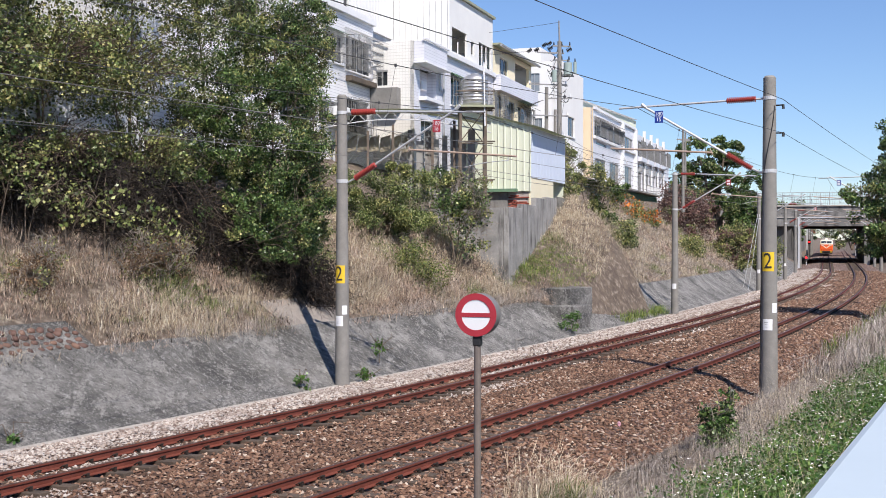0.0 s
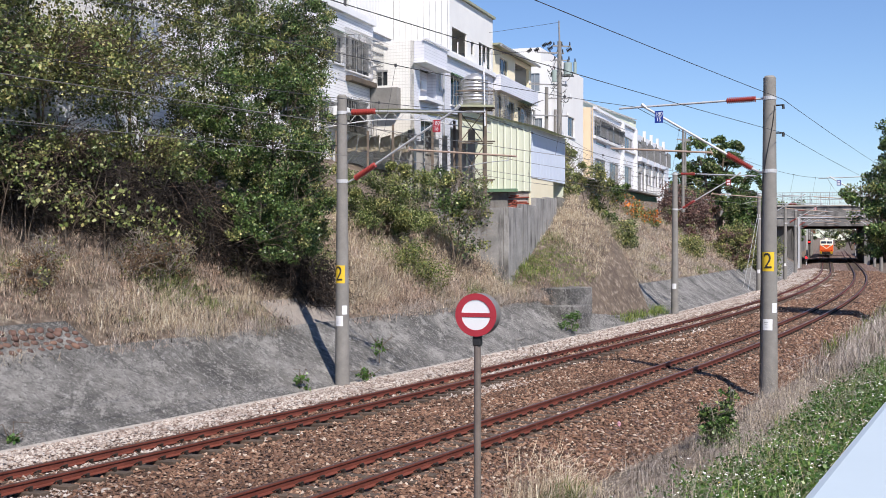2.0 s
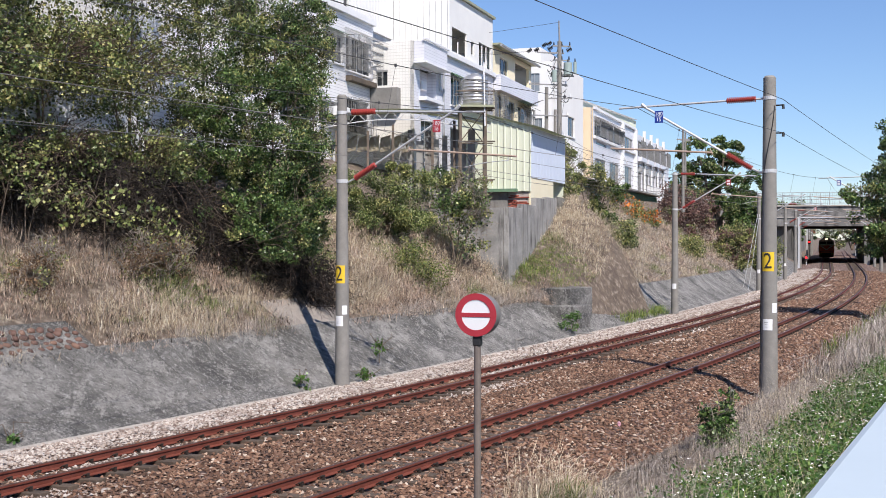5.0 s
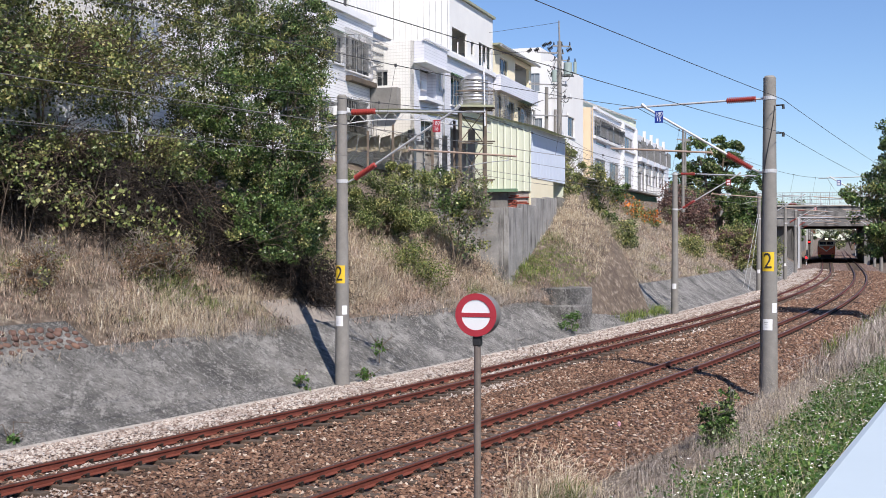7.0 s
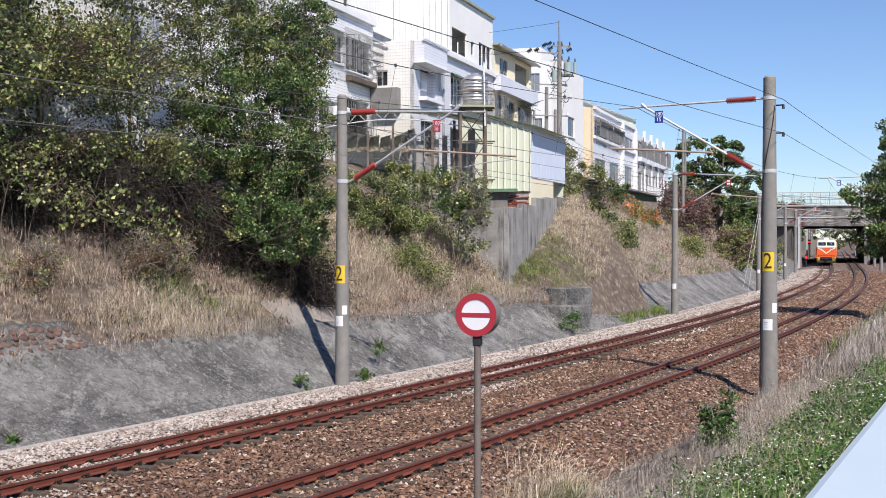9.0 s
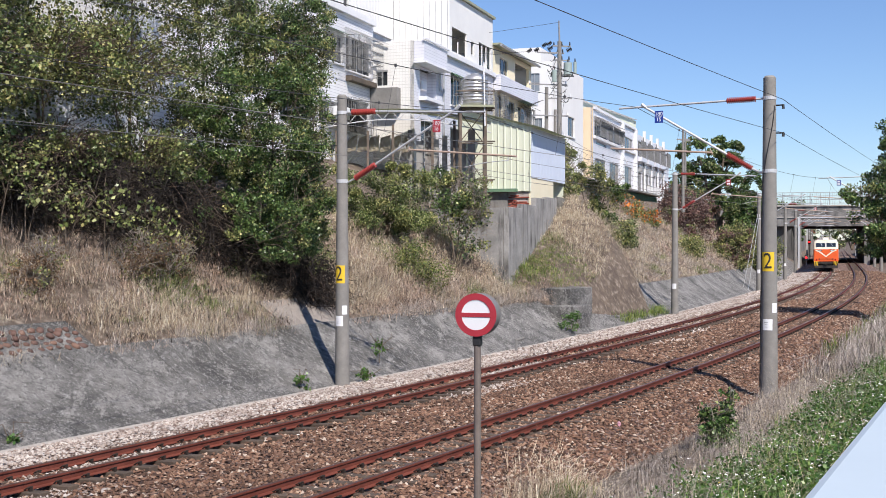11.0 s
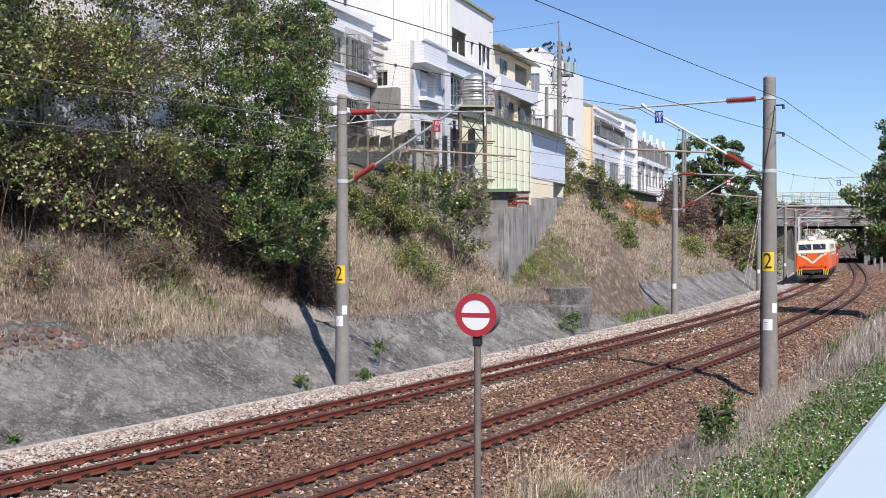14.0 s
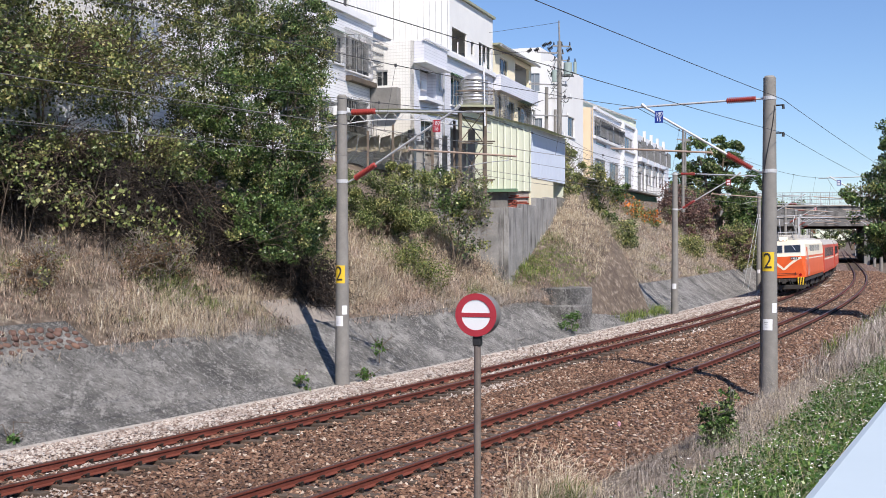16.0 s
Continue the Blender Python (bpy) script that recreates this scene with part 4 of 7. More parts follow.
def awning(t, v, u0, u1, z, out, mat, drop=0.35, slats=False):
    bm = bmesh.new()
    k = max(4, int((u1 - u0) / 0.12))
    rows = []
    for i in range(k + 1):
        u = u0 + (u1 - u0) * i / k
        w = 0.025 * (i % 2)
        rows.append([bm.verts.new((v, u, z + w)), bm.verts.new((v + out, u, z - drop + w))])
    for i, (a, b) in enumerate(zip(rows[:-1], rows[1:])):
        if not slats or i % 2:
            bm.faces.new((a[0], a[1], b[1], b[0]))
    bmesh.ops.solidify(bm, geom=bm.faces[:], thickness=0.015)
    part("awning", bm, mat, t, "ribbed awning sheet")


def ribbed(bm, p0, p1, z0, z1, z0b=None, z1b=None, pitch=0.3, rib=0.03):
    """A ribbed sheet wall from p0 to p1 (x, y); its top and foot may slope."""
    a, b = Vector((*p0, 0)), Vector((*p1, 0))
    d = (b - a)
    n = Vector((d.y, -d.x, 0)).normalized() * rib
    k = max(2, int(d.length / pitch))
    z0b, z1b = z0 if z0b is None else z0b, z1 if z1b is None else z1b
    pts = []
    for i in range(k):
        for f, o in ((0.0, 0), (0.72, 0), (0.8, 1), (0.92, 1)):
            pts.append(((i + f) / k, o))
    pts.append((1.0, 0))
    col = []
    for f, o in pts:
        p = a + d * f + n * o
        col.append((bm.verts.new((p.x, p.y, z0 + (z0b - z0) * f)), bm.verts.new((p.x, p.y, z1 + (z1b - z1) * f))))
    for q, r in zip(col[:-1], col[1:]):
        bm.faces.new((q[0], r[0], r[1], q[1]))


def shell(t, v0, v1, u0, u1, z0, z1, front, side, fmat, smat, roof_mat=None, parapet_h=0.0):
    """The walls and roof of a house; front and side are lists of openings."""
    bm = bmesh.new()
    facade(bm, v1, u0, u1, z0, z1, front)
    part("front_wall", bm, fmat, t)
    bm = bmesh.new()
    facade(bm, u0, v0, v1 - 0.005, z0, z1, side, 0.2, "y")
    part("side_wall", bm, smat, t)
    bm = bmesh.new()
    box(bm, v0, v1 - 0.3, u1 - 0.2, u1, z0, z1)
    box(bm, v0 - 0.2, v0, u0, u1, z0, z1)
    part("rear_walls", bm, smat, t)
    bm = bmesh.new()
    box(bm, v0, v1 - 0.23, u0 + 0.21, u1 - 0.21, z1 - parapet_h - 0.2, z1 - parapet_h)
    for z in (z0 + 3.1, z0 + 6.2):
        if z < z1 - 1.2:
            box(bm, v0, v1 - 0.23, u0 + 0.21, u1 - 0.21, z - 0.15, z)
    part("roof_slab", bm, roof_mat or CONCRETE_GREY, t)


def band(t, v, u0, u1, z0, z1, out, mat, name="cornice", label=""):
    bm = bmesh.new()
    box(bm, v, v + out, u0, u1, z0, z1, 0.015)
    return part(name, bm, mat, t, label)


def house_one():
    t = thing("row_house", ROW, "white banded-tile house with caged windows above the bank", "house", "houses on the bank")
    v = -2.3
    wins = [(-6.4, -4.0, 12.45, 13.8), (-3.7, -0.35, 12.3, 14.0), (-6.9, -4.6, 9.3, 10.5), (-3.6, -0.6, 9.2, 10.9), (-11.0, -8.5, 12.4, 13.8), (-15.5, -13.0, 12.4, 13.8), (-11.0, -8.5, 9.3, 10.6)]
    shell(t, -12, v, -34, -0.02, 6.8, 15.3, wins, [], TILE_BAND, WHITE, parapet_h=1.0)
    for i, w in enumerate(wins):
        window(t, v, *w, bars=2 if i != 1 else 4, grille=(0.45, 0.7, 0.35, 0.4, 0.4, 0.4, 0.4)[i])
    awning(t, v, -4.0, -0.1, 14.35, 0.95, SHEET_WHITE, 0.35, True)
    awning(t, v, -6.6, -3.9, 14.05, 0.3, GREEN_SHEET, 0.12)
    band(t, v, -34, -0.1, 15.0, 15.32, 0.22, WHITE_PAINT)
    band(t, v, -3.7, -0.35, 11.72, 11.98, 0.35, RUSTY, "balcony_shelf", "rust-brown shelf")
    bm = bmesh.new()
    facade(bm, -3.4, -34, 5.8, 15.3, 19.5, [(-1.4, -0.7, 15.6, 16.5), (-9, -7.5, 15.8, 17.2)])
    part("top_wall", bm, WHITE, t)
    for u in np.arange(-16.0, 5.7, 0.45):
        if not -1.6 < u < -0.6:
            bm = bmesh.new()
            box(bm, -3.4, -3.38, u - 0.03, u + 0.03, 15.35, 19.4)
            part("sheet_rib", bm, SHEET_WHITE, t)
    window(t, -3.4, -1.4, -0.7, 15.6, 16.5, 1, sill=False)
    bm = bmesh.new()
    box(bm, v + 0.1, v + 0.75, -6.0, -4.9, 9.6, 10.2, 0.02)
    part("air_conditioner", bm, WHITE_PAINT, t)


def house_two():
    t = thing("row_house", ROW, "white square-tile house with a ribbed sheet top storey", "house", "houses on the bank")
    wins = [(0.9, 3.55, 11.35, 12.9), (6.1, 8.3, 11.5, 13.1), (10.6, 14.0, 11.4, 13.2), (1.0, 3.8, 8.2, 10.2), (6.0, 9.0, 8.2, 10.2)]
    shell(t, -9, 0.0, 0.0, 14.75, 6.8, 14.2, wins, [(-2.1, -1.5, 11.9, 12.7)], TILE_LILAC, TILE_GRID, parapet_h=0.6)
    for i, w in enumerate(wins[1:]):
        window(t, 0, *w, bars=3, grille=0.5 if i < 2 else 0)
    bm = bmesh.new()
    box(bm, -2.1, -1.5, 0.1, 0.12, 11.9, 12.7)
    sw = part("side_window", bm, GLASS_DARK, t)
    bm = bmesh.new()
    box(bm, -2.12, -1.48, -0.02, 0.05, 12.62, 12.72)
    box(bm, -1.83, -1.77, 0.02, 0.09, 11.9, 12.7)
    part("frame", bm, ALU, sw)
    awning(t, 0.0, 6.0, 8.6, 13.35, 0.55, GREEN_SHEET)
    band(t, 0.0, -0.05, 3.85, 13.06, 14.18, 0.55, TILE_LILAC, "balcony_parapet")
    band(t, 0.56, -0.2, 3.95, 14.18, 14.3, 0.1, WHITE_PAINT)
    band(t, 0.0, -0.2, 3.95, 12.98, 13.06, 0.75, WHITE_PAINT, "canopy")
    band(t, 0.0, 3.9, 14.75, 14.14, 14.42, 0.22, WHITE_PAINT)
    band(t, 0.0, 0.75, 3.7, 11.15, 11.35, 0.42, WHITE_PAINT, "balcony_shelf")
    bm = bmesh.new()
    box(bm, -0.6, -0.55, 0.9, 3.55, 11.35, 12.95)
    box(bm, -0.55, -0.225, 0.85, 0.9, 11.35, 12.95)
    box(bm, -0.55, -0.225, 3.55, 3.6, 11.35, 12.95)
    box(bm, -0.55, -0.225, 0.9, 3.55, 11.3, 11.35)
    part("recess_back", bm, TILE_LILAC, t)
    bm = bmesh.new()
    box(bm, -0.5, -0.05, 1.4, 2.2, 11.8, 12.3, 0.03)
    part("air_conditioner", bm, WHITE_PAINT, t)
    for u, z0, z1 in ((4.6, 8.0, 14.1), (3.95, 12.0, 14.6)):
        bm = bmesh.new()
        rod(bm, (0.09, u, z0), (0.09, u, z1), 0.055, 0.055, 8)
        part("drainpipe", bm, ALU, t)
    bm = bmesh.new()
    box(bm, -1.9, -1.8, 6.0, 14.6, 14.3, 17.3)
    part("top_partition", bm, SHEET_WHITE, t)
    # ribbed top storey with open bays
    bm = bmesh.new()
    ribbed(bm, (-8.8, 5.9), (-0.02, 5.9), 13.7, 17.35, None, 17.9, 0.36, 0.06)
    part("top_side_wall", bm, SHEET_WHITE, t, "white ribbed sheeting")
    bm = bmesh.new()
    facade(bm, -0.02, 5.9, 14.75, 14.35, 17.85, [(6.4, 9.2, 14.6, 16.0), (10.1, 10.75, 14.95, 15.75), (11.7, 14.4, 14.55, 15.95)], 0.12)
    part("top_front_wall", bm, SHEET_WHITE, t)
    bm = bmesh.new()
    for u in (12.5, 13.4):
        box(bm, -0.1, -0.05, u - 0.04, u + 0.04, 14.55, 15.95)
    box(bm, -0.1, -0.05, 7.6, 7.68, 14.6, 15.3)
    part("mullion", bm, WHITE_PAINT, t)
    bm = bmesh.new()
    box(bm, -9, 0.15, 5.7, 14.85, 17.86, 18.0)
    part("top_roof", bm, OLIVE, t)
    bm = bmesh.new()
    box(bm, -9, -8.9, 5.9, 14.7, 14.2, 17.4)
    box(bm, -9, -0.1, 14.68, 14.76, 14.2, 17.8)
    part("top_rear_walls", bm, SHEET_WHITE, t)
    bm = bmesh.new()
    ribbed(bm, (-4.7, 5.7), (-3.0, 5.4), 14.2, 15.85, None, 15.1, 0.3)
    part("lean_to_sheet", bm, SHEET_WHITE, t)
    # mossy rooftop water box on the side
    bm = bmesh.new()
    box(bm, -2.28, -0.75, -0.5, -0.02, 10.45, 11.72, 0.01)
    part("outbuilding", bm, CONCRETE_GREY, t, "bare weathered concrete annex")


def house_three():
    t = thing("row_house", ROW, "cream house with an olive roof edge and balcony", "house", "houses on the bank")
    wins = [(16.3, 18.4, 14.6, 15.7), (20.2, 24.0, 14.5, 15.95), (15.2, 17.0, 11.6, 13.2), (17.6, 20.2, 11.6, 13.1), (21.0, 24.2, 11.5, 13.0)]
    shell(t, -9, 0.0, 14.8, 24.6, 6.8, 16.2, wins, [], CREAM_WALL, WHITE)
    for i, w in enumerate(wins):
        if i != 1:
            window(t, 0, *w, bars=3, grille=0.4 if i in (2, 4) else 0.0)
    bm = bmesh.new()
    box(bm, -1.6, -1.5, 20.2, 24.0, 14.3, 16.1)
    part("balcony_back", bm, WHITE, t)
    band(t, 0.0, 14.8, 24.7, 13.35, 14.35, 0.5, TILE_LILAC, "balcony_parapet")
    bm = bmesh.new()
    box(bm, -9, 0.5, 14.7, 24.9, 16.24, 16.36, m=None)
    part("roof_edge", bm, OLIVE, t)
    bm = bmesh.new()
    rod(bm, (0.55, 14.7, 16.2), (0.55, 24.9, 16.2), 0.08, 0.08, 8)
    part("gutter", bm, ALU, t)
    awning(t, 0, 20.8, 24.4, 13.3, 0.8, GREEN_SHEET)


def house_four():
    t = thing("row_house", ROW, "tall plain white house behind the power pole", "house", "houses on the bank")
    wins = [(32.6, 33.8, 12.4, 13.8), (36, 38.5, 12.2, 13.8)]
    shell(t, -9, 0.15, 31.5, 42, 6.8, 17.6, wins, [(-1.9, -1.1, 15.3, 16.7), (-1.5, -0.9, 11.4, 13.2)], WHITE, WHITE)
    for w in wins:
        window(t, 0.15, *w, bars=2)
    for a, b, c, d in ((-1.9, -1.1, 15.3, 16.7), (-1.5, -0.9, 11.4, 13.2)):
        bm = bmesh.new()
        box(bm, a, b, 31.58, 31.6, c, d)
        sw = part("side_window", bm, PANE_GREY, t)
        bm = bmesh.new()
        box(bm, (a + b) / 2 - 0.03, (a + b) / 2 + 0.03, 31.54, 31.575, c, d)
        box(bm, a, b, 31.54, 31.575, (c + d) / 2 - 0.03, (c + d) / 2 + 0.03)
        part("frame", bm, ALU, sw)
    bm = bmesh.new()
    box(bm, -9, -1.0, 31.5, 42, 17.6, 18.7)
    part("roof_block", bm, WHITE, t)


def house_five():
    t = thing("row_house", ROW, "beige-sided house with lilac tile front and sheet attic", "house", "houses on the bank")
    wins = [(47.6, 53.9, 13.2, 14.55), (54.6, 60.6, 13.2, 14.55), (62.2, 68.2, 12.9, 14.4), (48.2, 53.5, 12.45, 12.75), (56, 60.5, 12.45, 12.75), (48, 53, 9.2, 11.2), (55, 60, 9.2, 11.2), (62, 68, 8.9, 11.4)]
    shell(t, -9, 0.0, 47.0, 70.0, 6.8, 15.66, wins, [], TILE_LILAC, BEIGE_WALL, parapet_h=0.2)
    for i, w in enumerate(wins):
        window(t, 0, *w, bars=1 if i in (3, 4) else 4, grille=0.5 if i in (0, 1) else 0.0, sill=i not in (3, 4))
    awning(t, 0, 47.5, 60.7, 14.95, 0.9, SHEET_WHITE)
    band(t, 0, 47, 70, 12.86, 13.1, 0.25, WHITE_PAINT)
    band(t, 0, 47, 70, 15.5, 15.75, 0.2, WHITE_PAINT)
    for u in (61.3, 69.4):
        band(t, 0, u - 0.4, u + 0.4, 7.0, 15.6, 0.3, WHITE_PAINT, "pier")
    bm = bmesh.new()
    ribbed(bm, (-8.8, 49.5), (-2.6, 49.5), 15.6, 17.9, None, 16.9, 0.5)
    ribbed(bm, (-2.6, 49.5), (-2.6, 86.0), 15.4, 16.9, 15.4, 18.2, 0.6)
    part("attic_wall", bm, SHEET_LIME, t, "cream ribbed attic sheeting")
    bm = bmesh.new()
    g = [bm.verts.new(p) for p in ((-8.9, 49.2, 18.0), (-2.3, 49.2, 16.98), (-2.3, 86.2, 18.3), (-8.9, 86.2, 19.2))]
    bm.faces.new(g)
    bmesh.ops.solidify(bm, geom=bm.faces[:], thickness=0.08)
    part("attic_roof", bm, SHEET_WHITE, t)
    bm = bmesh.new()
    rod(bm, (-2.0, 48.2, 15.7), (-2.0, 48.2, 17.3), 0.55, 0.55, 14)
    part("roof_tank", bm, STAINLESS, t)


def house_six():
    t = thing("row_house", ROW, "white far house of the row with balconies", "house", "houses on the bank")
    wins = []
    for u in (71.0, 76.0, 81.0, 86.0, 91.0):
        wins += [(u, u + 3.6, 12.9, 14.6), (u, u + 1.4, 11.8, 12.2), (u, u + 3.4, 8.9, 11.2)]
    shell(t, -9, 0.0, 70.05, 96.0, 6.8, 15.3, wins, [], TILE_LILAC, WHITE)
    for i, w in enumerate(wins):
        window(t, 0, *w, bars=3 if i % 3 != 1 else 1, grille=0.45 if i % 3 == 0 else 0.0, sill=i % 3 == 0)
    for u in (75.2, 80.2, 85.2, 90.2):
        band(t, 0, u - 0.25, u + 0.25, 7.0, 15.9, 0.3, WHITE_PAINT, "pier")
        band(t, 0, u - 4.2, u - 0.3, 12.3, 12.75, 0.55, TILE_LILAC, "balcony_parapet")
        bm = bmesh.new()
        box(bm, 0.05, 0.5, u - 3.6, u - 2.7, 11.2, 11.8, 0.03)
        part("air_conditioner", bm, ALU, t, "grey wall cooler")
        bm = bmesh.new()
        rod(bm, (0.12, u - 0.45, 7.2), (0.12, u - 0.45, 15.2), 0.06, 0.06, 8)
        part("drainpipe", bm, GRILLE, t)
    band(t, 0, 71, 84, 8.2, 8.75, 1.2, WHITE_PAINT, "balcony")
    bm = bmesh.new()
    for i in range(40):
        u = 71 + i * 13 / 39
        rod(bm, (1.15, u, 8.75), (1.15, u, 9.7), 0.02, 0.02, 4)
    rod(bm, (1.15, 71, 9.7), (1.15, 84, 9.7), 0.03, 0.03, 4)
    part("balcony_rail", bm, WHITE_PAINT, t)


house_one()
house_two()
house_three()
house_four()
house_five()
house_six()


def sheds():
    t = thing("sheet_shed", ROW, "pale lime and blue ribbed sheet shed on the retaining wall", "shed")
    bm = bmesh.new()
    ribbed(bm, (3.6, 1.1), (6.0, 1.1), 6.3, 10.25, 6.3, 9.6, 0.33, 0.045)
    part("end_wall", bm, SHEET_LIME, t)
    bm = bmesh.new()
    ribbed(bm, (6.0, 1.1), (6.0, 9.0), 7.0, 9.6, 7.0, 9.6, 0.33, 0.012)
    part("long_wall", bm, SHEET_BLUE, t, "pale blue ribbed sheeting")
    bm = bmesh.new()
    box(bm, 5.85, 5.97, 1.15, 6.2, 4.9, 7.05)
    part("base_wall", bm, CREAM_WALL, t)
    bm = bmesh.new()
    v = [bm.verts.new(p) for p in ((2.0, 0.85, 10.75), (6.55, 0.85, 9.55), (6.55, 9.2, 9.55), (2.0, 9.2, 10.75))]
    bm.faces.new(v)
    bmesh.ops.solidify(bm, geom=bm.faces[:], thickness=0.12)
    part("roof", bm, OLIVE, t, "faded olive roof sheets")
    bm = bmesh.new()
    box(bm, 3.4, 5.9, 8.9, 9.0, 5.0, 9.7)
    part("rear_wall", bm, SHEET_LIME, t)
    bm = bmesh.new()
    box(bm, 2.0, 3.6, 1.15, 1.25, 5.0, 10.5)
    part("rear_wall", bm, SHEET_LIME, t)
    bm = bmesh.new()
    box(bm, 3.0, 5.3, 0.75, 1.05, 6.25, 6.42, m=None)
    part("flashing", bm, GREEN_SHEET, t, "green sheet flashing")
    bm = bmesh.new()
    box(bm, 3.3, 4.75, 1.05, 1.25, 4.9, 6.24)
    part("plaster_panel", bm, CONCRETE_GREY, t)
    bm = bmesh.new()
    box(bm, 4.76, 5.84, 1.2, 1.3, 4.9, 6.24)
    bw = part("brick_panel", bm, MORTAR, t)
    bm = bmesh.new()
    box(bm, -0.1, 0.1, -0.045, 0.045, -0.032, 0.032, 0.006)
    me = bpy.data.meshes.new("brick")
    bm.to_mesh(me)
    bm.free()
    me.materials.append(BRICK_MAT)
    for r in range(15):
        x = 4.88 + (r % 2) * 0.11
        while x < 5.78 - (0.5 if r > 9 else 0) * (r % 3):
            o = held("brick", me, bw)
            o.matrix_local = pose(x, 1.17 + random.uniform(-0.012, 0.012), 4.98 + r * 0.083, 0, 0, random.uniform(-2, 2))
            x += 0.225
    # retaining wall
    t = thing("retaining_wall", ROW, "tall board-marked grey concrete retaining wall", "retaining wall", kind="structure")
    for a, b, top in ((-5.4, -3.0, 5.3), (-2.98, -0.3, 5.5), (-0.28, 2.0, 5.9), (2.02, 4.3, 6.0)):
        bm = bmesh.new()
        box(bm, 6.35, 6.6, a, b, 0.8, top, 0.02)
        part("panel", bm, RETAIN, t)
        u = a + 0.25
        while u < b - 0.2:
            bm = bmesh.new()
            box(bm, 6.598, 6.604, u, u + 0.022, 0.9, top - 0.05)
            part("form_joint", bm, CONCRETE_GREY, t)
            u += random.uniform(0.4, 0.7)
    bm = bmesh.new()
    box(bm, 2.0, 6.34, -5.4, -5.15, 1.0, 5.26, 0.02)
    part("end_panel", bm, RETAIN, t)
    for y0, y1, z in ((2.5, 14, 6.1),):
        for i in range(2):
            bm = bmesh.new()
            a = 4.4 + i * 1.3
            ribbed(bm, (6.5, a), (6.5, a + 1.25), 4.6, 6.0 + random.uniform(-0.1, 0.15), None, None, 0.16, 0.02)
            bmesh.ops.solidify(bm, geom=bm.faces[:], thickness=0.01)
            part("fence_sheet", bm, GREY_SHEET, t)
    # earth banked up against the wall
    def heap(x, y):
        top = 1.5 + 0.37 * (y + 5.4)
        d = x - 6.6
        return top - 0.3 * d - 0.24 * d * d + 0.12 * noise.noise(Vector((x, y, 3.0))) + 0.06 * noise.noise(Vector((x * 3, y * 3, 1.0)))
    nx, ny = 16, 44
    verts = [(6.61 + 0.3 * a, -5.6 + 0.3 * b, heap(6.61 + 0.3 * a, -5.6 + 0.3 * b)) for b in range(ny) for a in range(nx)]
    faces = [(b * nx + a, b * nx + a + 1, (b + 1) * nx + a + 1, (b + 1) * nx + a) for b in range(ny - 1) for a in range(nx - 1)]
    ob = tagged(new("earth_heap", raw("earth_heap", verts, faces, EARTH, True)), "brown earth banked against the retaining wall", "ground", kind="structure")
    ob.matrix_world = ROW
    feet = []
    for i in range(420):
        x, y = 6.65 + 2.5 * rng.uniform(0, 1) ** 1.2, rng.uniform(-4.6, 7.4)
        feet.append((ROW @ Vector((x, y, heap(x, y))), x, y))
    for name, mat, label, low, high, h, per in (("heap_straw", STRAW, "dry straw grass on the earth by the wall", 0.8, 9.0, 0.6, 24), ("heap_weeds", GREEN_BLADE, "green weeds on the earth by the wall", -2.6, 2.0, 0.34, 22), ("heap_litter", DEAD, "dead stalks and litter below the wall", -5.0, -1.0, 0.3, 14)):
        q = np.array([tuple(p) for p, x, y in feet if low < y < high])
        tangle(name, mat, label, q, h, 0.008, per, 0.2)
    # green sheet fence below the far houses
    t = thing("sheet_fence", ROW, "green ribbed sheet fence at the top of the bank", "fence")
    for i in range(9):
        bm = bmesh.new()
        a = 30 + i * 4.5
        ribbed(bm, (2.2, a), (2.2, a + 4.45), 6.7, 8.3, None, None, 0.4, 0.04)
        bmesh.ops.solidify(bm, geom=bm.faces[:], thickness=0.01)
        part("fence_panel", bm, GREEN_SHEET, t)
    bm = bmesh.new()
    box(bm, 0.0, 2.8, 30, 70, 8.35, 8.5)
    part("roof_strip", bm, GREY_SHEET, t)
    bm = bmesh.new()
    box(bm, 0.4, 1.9, 40, 66, 7.0, 8.2)
    part("lean_to_body", bm, GREY_SHEET, t)


sheds()


